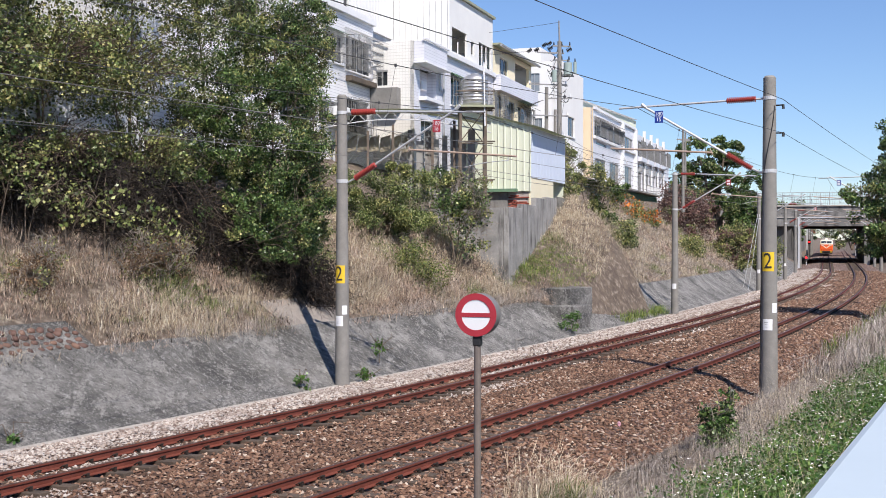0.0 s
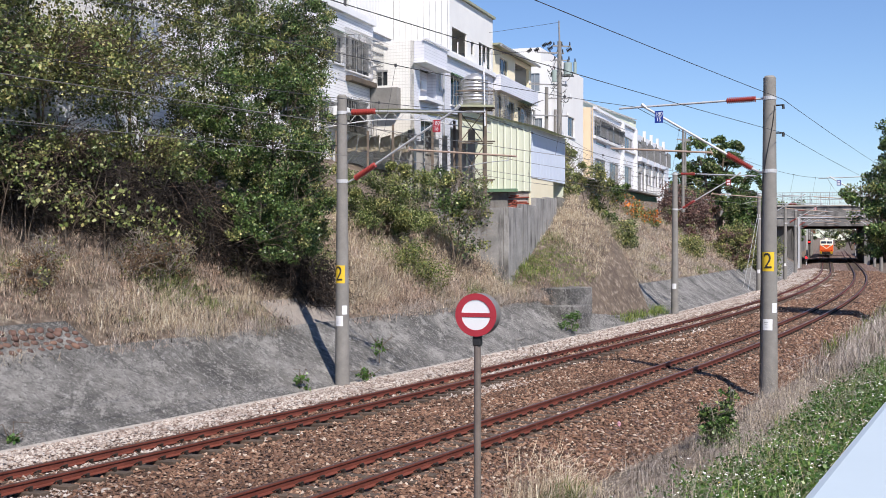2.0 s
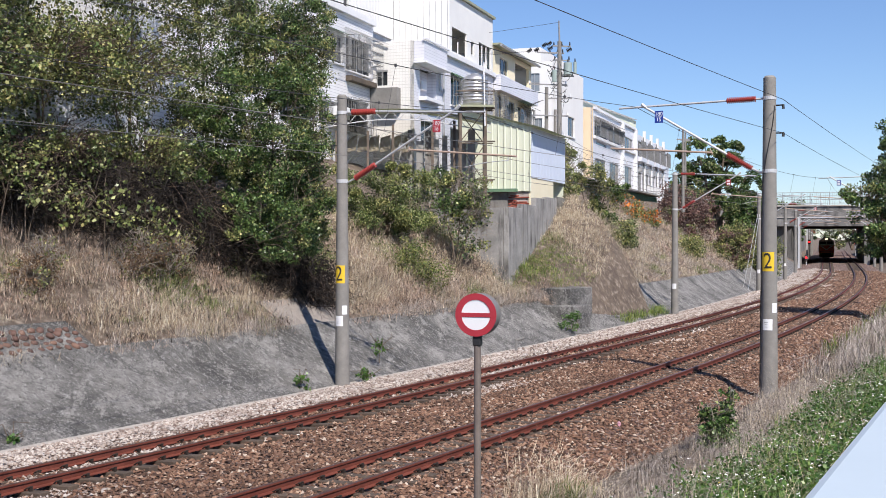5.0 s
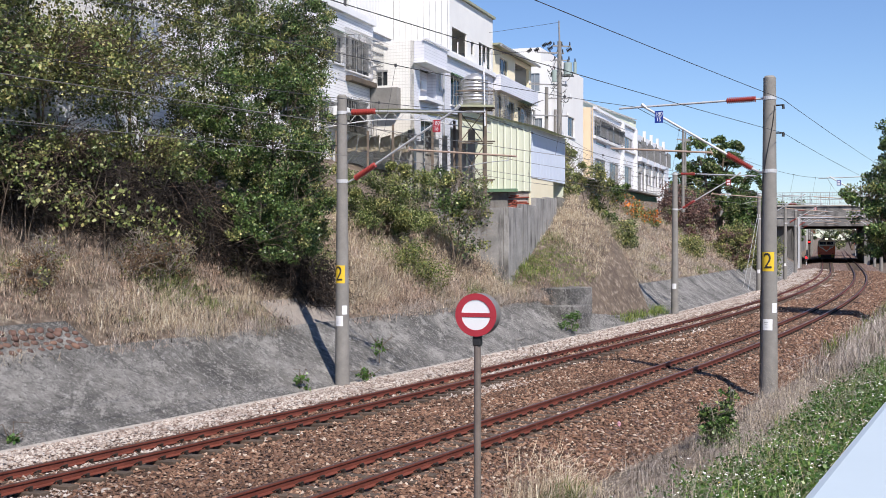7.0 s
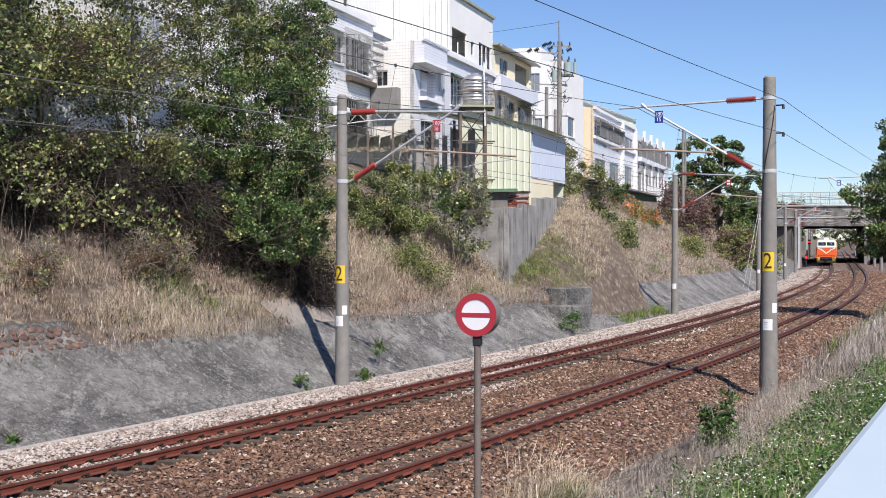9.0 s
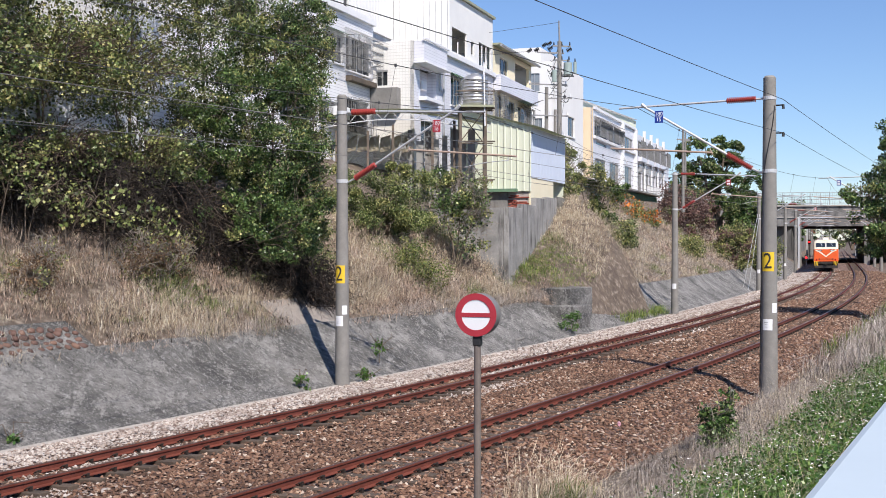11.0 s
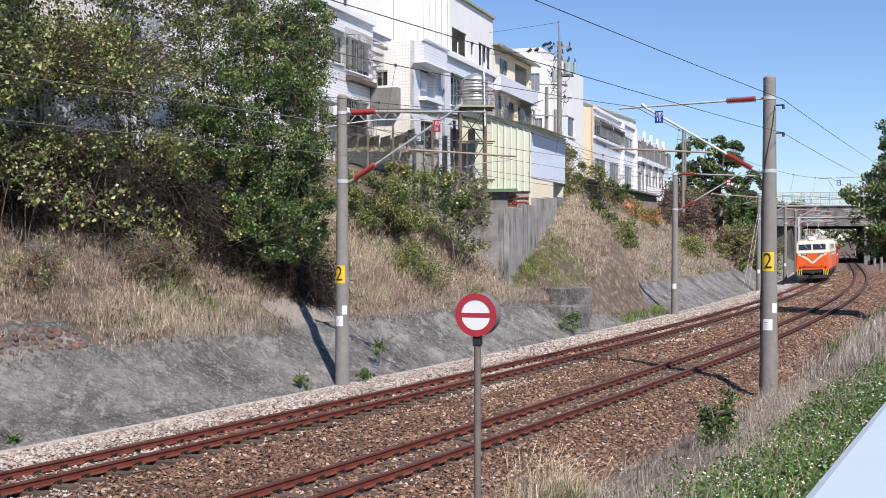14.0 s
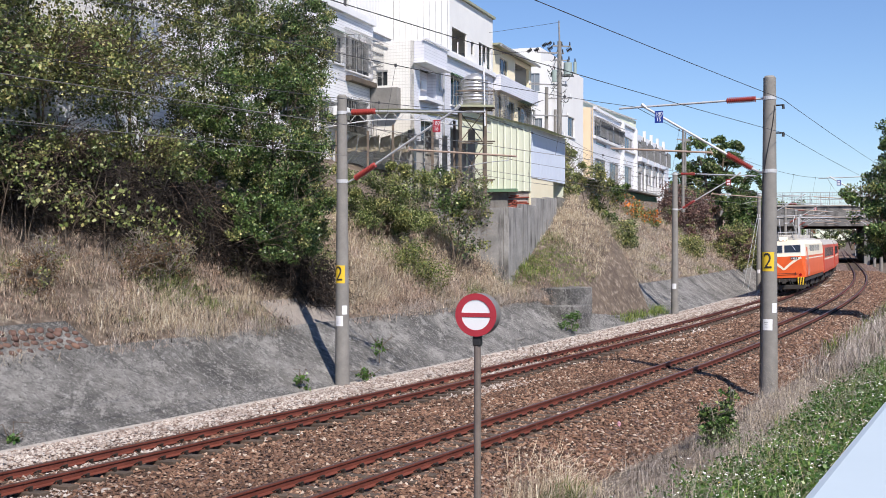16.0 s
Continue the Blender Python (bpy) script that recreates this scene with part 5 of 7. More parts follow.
def yard_frame():
    """Rusty frame with an arched truss roof and the tank stand."""
    m = Matrix.Translation((1.5, 57, 0)) @ pose(0, 0, 0, 0, 0, 2)
    t = thing("yard_canopy", m, "arched steel truss canopy over a cluttered yard", "canopy")
    bm = bmesh.new()
    n = 20
    for dy in (0.0,):
        up, lo = [], []
        for i in range(n + 1):
            f = i / n
            x = -7.2 + 8.0 * f
            z = 9.35 + 0.62 * math.sin(math.pi * min(1, f * 0.9 + 0.1)) 
            up.append((x, dy, z))
            lo.append((x, dy, z - 0.42))
        tube(bm, up, 0.035, 6)
        tube(bm, lo, 0.03, 6)
        for i in range(n):
            rod(bm, lo[i] if i % 2 else up[i], up[i + 1] if i % 2 else lo[i + 1], 0.02, 0.02, 5)
    part("truss", bm, STEEL, t, "pale lattice truss")
    bm = bmesh.new()
    rows = []
    for i in range(n + 1):
        p = up[i]
        rows.append((bm.verts.new((p[0], -0.15, p[2] + 0.08)), bm.verts.new((p[0], 4.5, p[2] + 0.35))))
    for a, b in zip(rows[:-1], rows[1:]):
        bm.faces.new((a[0], b[0], b[1], a[1]))
    bmesh.ops.solidify(bm, geom=bm.faces[:], thickness=0.05)
    part("roof_sheet", bm, OLIVE, t, "faded olive roof sheet")
    for x, z1 in ((-6.6, 9.0), (-5.1, 9.0), (-3.9, 9.3), (-2.0, 9.4), (-0.95, 9.5)):
        bm = bmesh.new()
        box(bm, x - 0.06, x + 0.06, 0.1, 0.22, 3.5, z1)
        part("post", bm, RUSTY, t)
    # drooping old roof below
    for i in range(6):
        bm = bmesh.new()
        x = -6.2 + i * 0.55
        v = [bm.verts.new(p) for p in ((x, 0.6, 8.0), (x + 0.5, 0.6, 8.1), (x + 0.5, 3.4, 9.1), (x, 3.4, 8.95))]
        bm.faces.new(v)
        bmesh.ops.solidify(bm, geom=bm.faces[:], thickness=0.03)
        part("roof_strip", bm, PLASTIC_ROOF, t, "stained tan roof strip")
    bm = bmesh.new()
    for i in range(26):
        x = -6.6 + i * 0.23
        rod(bm, (x, 0.3, 7.4), (x + 1.1, 0.3, 8.9), 0.007, 0.007, 3)
        rod(bm, (x + 1.1, 0.3, 7.4), (x, 0.3, 8.9), 0.007, 0.007, 3)
    part("wire_mesh", bm, GRILLE, t, "chain-link mesh")
    for i in range(9):
        bm = bmesh.new()
        x = -3.6 + i * 0.42
        w, h = random.uniform(0.2, 0.38), random.uniform(1.6, 2.6)
        box(bm, x, x + w, 1.2 + 0.1 * (i % 2), 1.24 + 0.1 * (i % 2), 5.2, 6.6 + h)
        part("wall_sheet", bm, GREY_SHEET, t, "leaning weathered sheet")
    # tank stand
    t2 = thing("tank_stand", m, "rusty angle-iron tower carrying a water tank", "tank stand")
    for x in (-0.72, 0.45):
        for y in (-1.3, -0.2):
            bm = bmesh.new()
            box(bm, x - 0.06, x + 0.06, y - 0.06, y + 0.06, 2.2, 10.0 if x < 0 else 10.15)
            part("leg", bm, RUSTY, t2)
    for z in (4.8, 6.6, 8.4, 9.95):
        bm = bmesh.new()
        for y in (-1.3, -0.2):
            rod(bm, (-0.8, y, z), (0.9, y, z), 0.035, 0.035, 5)
        for x in (-0.72, 0.45):
            rod(bm, (x, -1.3, z), (x, -0.2, z), 0.03, 0.03, 5)
        part("ring_beam", bm, RUSTY, t2)
    bm = bmesh.new()
    for z in (4.8, 6.6, 8.4):
        z2 = z + 1.7 if z < 8 else 9.9
        rod(bm, (-0.72, -1.3, z), (0.45, -1.3, z2), 0.022, 0.022, 4)
        rod(bm, (0.45, -0.2, z), (-0.72, -0.2, z2), 0.022, 0.022, 4)
        rod(bm, (0.45, -1.3, z), (0.45, -0.2, z2), 0.022, 0.022, 4)
    part("brace", bm, RUSTY, t2)
    bm = bmesh.new()
    box(bm, -0.95, 0.85, -1.5, 0.0, 10.0, 10.1)
    part("platform", bm, OLIVE, t2)
    bm = bmesh.new()
    for y in (-1.35, -0.15):
        rod(bm, (-0.95, y, 10.75), (0.9, y, 10.75), 0.03, 0.03, 5)
    part("hoop_rail", bm, RUSTY, t2)
    t3 = thing("water_tank", m @ Matrix.Translation((0, -0.75, 10.1)), "shiny ribbed stainless steel water tank", "water tank")
    bm = bmesh.new()
    prof = [(0.5, 0.0), (0.58, 0.1)]
    for i in range(7):
        z = 0.15 + i * 0.155
        prof += [(0.585, z), (0.585, z + 0.1), (0.605, z + 0.115), (0.605, z + 0.135)]
    prof += [(0.585, 1.26), (0.54, 1.36), (0.4, 1.45), (0.2, 1.49), (0.2, 1.54), (0.0, 1.55)]
    seg = 32
    rings = [[bm.verts.new((math.cos(2 * math.pi * i / seg) * r, math.sin(2 * math.pi * i / seg) * r, z)) for i in range(seg)] for r, z in prof[:-1]]
    for a, b in zip(rings[:-1], rings[1:]):
        for i in range(seg):
            bm.faces.new((a[i], a[(i + 1) % seg], b[(i + 1) % seg], b[i]))
    bm.faces.new(rings[-1])
    bm.faces.new(rings[0][::-1])
    part("drum", bm, STAINLESS, t3, smooth=True)
    bm = bmesh.new()
    rod(bm, (0.42, -0.62, -1.0), (0.36, -0.62, 2.0), 0.035, 0.035, 8)
    part("standpipe", bm, WHITE_PAINT, t3)


yard_frame()


def power_pole():
    t = thing("power_pole", pose(7.35, 75, 7.0), "grey concrete power pole with transformers and crossarms", "power pole")
    for x, h, r in ((0.0, 9.3, 0.13), (-0.85, 6.4, 0.11), (-0.28, 5.0, 0.09)):
        bm = bmesh.new()
        rod(bm, (x, 0, -1), (x * 0.95, 0, h), r * 1.25, r, 16)
        part("pole", bm, POLE, t)
    bm = bmesh.new()
    rod(bm, (0, 0, 9.3), (-0.04, 0, 10.6), 0.06, 0.04, 8)
    part("pole_top", bm, LIT_GREY, t)
    # crossarms: height, from x to x
    for z, xa, xb, turn in ((9.0, -0.45, 0.75, 14), (8.55, -1.5, 0.3, 14), (8.1, -0.4, 0.7, 14), (7.1, -0.6, 0.9, 0), (6.55, -2.0, 0.5, 14), (5.7, -0.9, 0.8, 0), (4.6, -1.8, 0.6, 14), (3.3, -2.4, 0.4, 10)):
        bm = bmesh.new()
        box(bm, xa, xb, -0.05, 0.05, z - 0.04, z + 0.04, m=pose(0, 0, 0, 0, 0, turn))
        part("crossarm", bm, LIT_GREY, t)
        for x in (xa + 0.1, (xa + xb) / 2, xb - 0.1):
            bm = bmesh.new()
            rod(bm, (x, -0.02, z + 0.04), (x, -0.02, z + 0.26), 0.05, 0.03, 8)
            part("pin_insulator", bm, BLACK if z > 7 else WHITE_PAINT, t)
    for x, z, r in ((0.5, 7.15, 0.27), (-0.35, 6.7, 0.16), (0.95, 7.2, 0.1)):
        bm = bmesh.new()
        rod(bm, (x, -0.3, z), (x, -0.3, z + 0.75), r, r, 14)
        tr = part("transformer", bm, TRANSFORMER, t, "pale green transformer can")
        bm = bmesh.new()
        rod(bm, (x, -0.3, z + 0.75), (x, -0.3, z + 0.97), 0.05, 0.03, 8)
        part("bushing", bm, BLACK, tr)
    # loops of cable between the arms and cans
    bm = bmesh.new()
    for i in range(26):
        a = Vector((random.uniform(-0.25, 0.25), random.uniform(-0.3, 0.1), random.uniform(5.4, 8.8)))
        b = a + Vector((random.choice((-1, 1)) * random.uniform(0.3, 0.75), 0, random.uniform(-0.9, 0.5)))
        k = (a + b) / 2 + Vector((random.uniform(-0.1, 0.1), -0.1, -0.22))
        tube(bm, [a, a.lerp(k, 0.6), k, k.lerp(b, 0.5) - Vector((0, 0, 0.06)), b], 0.016, 4)
    tagged(part("loose_cable", bm, BLACK, t), kind="stuff")
    for x, z in ((-1.9, 8.7), (-1.45, 8.75), (-0.95, 9.05), (-0.65, 9.15), (-0.6, 8.85), (0.6, 8.75)):
        bm = bmesh.new()
        insulator(bm, (x - 0.14, 0, z - 0.06), (x + 0.16, 0, z + 0.1), 4, 0.13, 10)
        part("line_insulator", bm, BLACK, t, "black disc insulator")
    lines = [((-2.0, 0, 8.65), (-24, -3, 9.4), 0.6), ((-1.6, 0, 8.7), (-24, -2, 8.8), 0.7), ((0, 0, 10.5), (-22, 1, 8.4), 0.3)]
    lines += [((-1.8, 0, 4.6 + 0.12 * i), (-24, -4, 4.4 - 0.7 * i), 0.7 + 0.1 * i) for i in range(4)]
    lines += [((-1.0, 0, 5.6), (-8.5, 4, 4.6 - 0.5 * i), 0.25) for i in range(3)]
    lines += [((0.4, 0, 3.3 - 0.35 * i), (17, 40, 2.2 - 0.4 * i), 0.8) for i in range(4)]
    bm = bmesh.new()
    for a, b, sag in lines:
        pts = []
        for i in range(13):
            f = i / 12
            p = Vector(a).lerp(Vector(b), f)
            p.z -= 4 * sag * f * (1 - f)
            pts.append(p)
        tube(bm, pts, 0.011, 4)
    tagged(part("service_wire", bm, WIRE, t), kind="stuff")
    for x, y, z0, z1 in ((18.6, 92, 6.5, 12.4), (24.7, 121, 5.5, 14.7)):
        t = thing("street_pole", pose(x, y, z0), "slim pale grey utility pole by the houses", "pole")
        bm = bmesh.new()
        rod(bm, (0, 0, -0.6), (0, 0, z1 - z0), 0.13, 0.09, 12)
        part("shaft", bm, POLE, t)
        bm = bmesh.new()
        box(bm, -0.5, 0.5, -0.05, 0.05, z1 - z0 - 0.9, z1 - z0 - 0.8)
        part("crossarm", bm, LIT_GREY, t)


power_pole()


# ---- road bridge across the cutting ----
def bridge():
    m = Matrix.Translation(spot(CA, 198, 0, 0)) @ pose(0, 0, 0, 0, 0, bearing(CA, 204))
    t = thing("road_bridge", m, "stained concrete road bridge with a steel railing", "bridge")
    bm = bmesh.new()
    box(bm, -34, 46, 0.3, 56, 6.0, 6.9)
    part("deck", bm, BRIDGE, t)
    for i in range(10):
        bm = bmesh.new()
        x = -34 + i * 8
        box(bm, x + 0.02, x + 7.98, 0.0, 0.3, 6.0, 9.3, 0.03)
        part("fascia_panel", bm, BRIDGE, t)
    bm = bmesh.new()
    box(bm, -34, 46, -0.25, 0.35, 9.3, 9.55, 0.03)
    box(bm, -34, 46, -0.15, 0.0, 7.4, 7.6, 0.02)
    part("coping", bm, KERB, t)
    for i in range(54):
        bm = bmesh.new()
        x = -34 + i * 1.5
        box(bm, x - 0.05, x + 0.05, 0.0, 0.08, 9.5, 11.7)
        part("railing_post", bm, ALU, t)
    for z in (9.85, 10.45, 11.05, 11.65):
        bm = bmesh.new()
        box(bm, -34, 46, 0.02, 0.06, z - 0.045, z + 0.045)
        part("railing_bar", bm, ALU, t)
    bm = bmesh.new()
    for i in range(220):
        x = -34 + i * 0.364
        rod(bm, (x, 0.04, 9.5), (x, 0.04, 11.6), 0.02, 0.02, 3)
    tagged(part("railing_infill", bm, ALU, t), kind="stuff")
    bm = bmesh.new()
    box(bm, -34, 46, 56, 56.3, 6.0, 9.3)
    part("rear_fascia", bm, BRIDGE, t)
    bm = bmesh.new()
    box(bm, -10.5, -5.2, 1.5, 49, -0.8, 6.0)
    part("abutment", bm, BRIDGE, t)
    bm = bmesh.new()
    box(bm, 6.0, 6.9, 1.0, 49, -0.8, 6.0)
    box(bm, 9.6, 12.0, 1.0, 49, -0.8, 6.0)
    part("abutment", bm, BRIDGE, t)
    bm = bmesh.new()
    v = [(-5.2, 1.4), (-8.5, -9), (-8.9, -9), (-5.9, 1.4)]
    for a, b, h0, h1 in ((v[0], v[1], 6.0, 3.2),):
        f = [bm.verts.new(p) for p in ((*a, -0.8), (*b, -0.8), (*b, h1), (*a, h0))]
        bm.faces.new(f)
    bmesh.ops.solidify(bm, geom=bm.faces[:], thickness=0.4)
    part("wing_wall", bm, BRIDGE, t)
    # far cutting walls behind the bridge
    t = thing("cutting_wall", m, "tall pale concrete cutting walls behind the bridge", "retaining wall", kind="structure")
    for s, x in ((-1, -6.2), (1, 11.0)):
        for i in range(9):
            bm = bmesh.new()
            box(bm, x - 0.2, x + 0.2, 54 + i * 12, 65.9 + i * 12, -0.8, 6.5, 0.03)
            part("wall_panel", bm, BRIDGE, t)
    # signal gantry beyond the bridge
    for y in (-24, 62):
        t = thing("line_gantry", m @ Matrix.Translation((0, y, 0)), "grey steel lattice portal over both tracks", "gantry", "line gantries")
        for x in (-4.0, 8.0) if y > 0 else (-3.9,):
            bm = bmesh.new()
            box(bm, x - 0.15, x + 0.15, -0.15, 0.15, -0.6, 7.0)
            part("column", bm, STEEL, t)
        bm = bmesh.new()
        x1 = 8.0 if y > 0 else 1.0
        for z in (6.5, 7.0):
            rod(bm, (-4, 0, z), (x1, 0, z), 0.05, 0.05, 6)
        k = int((x1 + 4) / 0.6)
        for i in range(k):
            xa = -4 + i * 0.6
            rod(bm, (xa, 0, 6.5 if i % 2 else 7.0), (xa + 0.6, 0, 7.0 if i % 2 else 6.5), 0.025, 0.025, 4)
        part("beam", bm, STEEL, t)


bridge()


# ---- plants ----
def rand_turns(k):
    """k random turns as matrices."""
    q = rng.normal(size=(k, 4))
    q /= np.linalg.norm(q, axis=1)[:, None]
    w, x, y, z = q.T
    return np.stack([np.stack([1 - 2 * (y * y + z * z), 2 * (x * y - z * w), 2 * (x * z + y * w)], -1),
                     np.stack([2 * (x * y + z * w), 1 - 2 * (x * x + z * z), 2 * (y * z - x * w)], -1),
                     np.stack([2 * (x * z - y * w), 2 * (y * z + x * w), 1 - 2 * (x * x + y * y)], -1)], 1)


LEAF_V = np.array([(0, 0, 0), (0.38, 0.5, 0.1), (0, 1.0, -0.06), (-0.38, 0.5, 0.1)], float)


def leaf_mesh(name, centres, size, mat, droop=0.0):
    k = len(centres)
    r = rand_turns(k)
    s = size * rng.uniform(0.6, 1.35, k)
    v = np.einsum("kij,vj->kvi", r, LEAF_V) * s[:, None, None]
    v += centres[:, None]
    f = (np.arange(k) * 4)[:, None] + np.array((0, 1, 2, 3))[None]
    return fast(name, v.reshape(-1, 3), f, mat)


def crown_points(blobs, leaves, clump, lumps, hollow=0.55):
    """Leaf places: clumps spread over the outer part of a few uneven blobs ((x, y, z), (rx, ry, rz))."""
    out = []
    vol = np.array([b[1][0] * b[1][1] * b[1][2] for b in blobs]) ** 0.75
    share = vol / vol.sum()
    for (c, r), f in zip(blobs, share):
        m = max(3, int(lumps * f))
        d = rng.normal(size=(m, 3))
        d /= np.linalg.norm(d, axis=1)[:, None]
        rad = hollow + (1.08 - hollow) * rng.uniform(0, 1, m) ** 0.6
        cen = np.array(c) + d * rad[:, None] * np.array(r)
        w = rng.uniform(0.5, 1.5, m)
        cnt = np.maximum(4, (leaves * f * w / w.sum()).astype(int))
        for p, q in zip(cen, cnt):
            rr = clump * rng.uniform(0.6, 1.4)
            e = rng.normal(size=(q, 3))
            e *= (rr * rng.uniform(0.2, 1, q) ** 0.5 / np.linalg.norm(e, axis=1))[:, None]
            e[:, 2] *= 0.75
            out.append(p + e)
    return np.concatenate(out)


def sticks(pairs, seg=4):
    """Tapered sticks ((a, b, r0, r1), ...) as arrays."""
    vs, fs, base = [], [], 0
    for a, b, r0, r1 in pairs:
        a, b = Vector(a), Vector(b)
        q = (b - a).to_track_quat("Z", "Y").to_matrix()
        for p, r in ((a, r0), (b, r1)):
            for i in range(seg):
                an = 2 * math.pi * i / seg
                vs.append(p + q @ Vector((math.cos(an) * r, math.sin(an) * r, 0)))
        for i in range(seg):
            j = (i + 1) % seg
            fs.append((base + i, base + j, base + seg + j, base + seg + i))
        base += 2 * seg
    return np.array([tuple(v) for v in vs]), np.array(fs)


def plant(name, label, cat, base, blobs, leaves, size, mat, clump=0.45, lumps=60, trunk=0.12, twigs=60, extra=None, bark=None, group="", hollow=0.55):
    """A tree or shrub with its foot at base; blobs are given relative to it."""
    t = thing(name, Matrix.Translation(base), label, cat, group)
    pairs, twig = [], []
    for c, r in blobs:
        c = Vector(c)
        fork = Vector((c.x * 0.3, c.y * 0.3, max(0.3, c.z * 0.45)))
        pairs.append(((0, 0, -0.3), fork, trunk, trunk * 0.75))
        pairs.append((fork, c, trunk * 0.7, trunk * 0.3))
        for i in range(6):
            e = c + Vector((random.uniform(-1, 1) * r[0], random.uniform(-1, 1) * r[1], random.uniform(-0.5, 1) * r[2])) * 0.75
            pairs.append((c.lerp(fork, random.uniform(0, 0.6)), e, trunk * 0.3, trunk * 0.08))
    for i in range(twigs):
        c, r = random.choice(blobs)
        d = Vector((random.gauss(0, 1), random.gauss(0, 1), random.gauss(0, 0.8))).normalized()
        a = Vector(c) + Vector((d.x * r[0], d.y * r[1], d.z * r[2])) * random.uniform(0.3, 0.7)
        b = Vector(c) + Vector((d.x * r[0], d.y * r[1], d.z * r[2])) * random.uniform(0.95, 1.2) + Vector((random.uniform(-0.3, 0.3), random.uniform(-0.3, 0.3), random.uniform(-0.1, 0.4)))
        k = (a + b) / 2 + Vector((random.uniform(-0.2, 0.2), random.uniform(-0.2, 0.2), random.uniform(0.0, 0.25)))
        twig += [(a, k, 0.015, 0.01), (k, b, 0.01, 0.004)]
    v, f = sticks(pairs, 7)
    tagged(held("trunk", fast("trunk", v, f, BARK), t), kind="stuff" if trunk < 0.07 else "")
    if twig:
        v, f = sticks(twig, 3)
        tagged(held("brushwood", fast("brushwood", v, f, bark or BARK), t), kind="stuff")
    held("crown", leaf_mesh("crown", crown_points(blobs, leaves, clump, lumps, hollow), size, mat), t)
    if extra:
        n2, s2, m2 = extra
        held("crown_sprays", leaf_mesh("crown_sprays", crown_points(blobs, n2, clump * 0.7, max(10, lumps // 2), 0.8), s2, m2), t)
    return t


def on_bank(px, y):
    """A place on the bank seen in the direction px (tangent of the angle from straight ahead) at distance y."""
    x = px * y
    s = 0.0
    yy = y
    for _ in range(6):
        s = float(plan_s(CA, yy))
        n = (float(plan_x(CA, yy)) - x) / math.sqrt(1 + s * s)
        n = (float(plan_x(CA, y)) - x) / math.sqrt(1 + float(plan_s(CA, y)) ** 2)
    return x, y, hill_z(n)


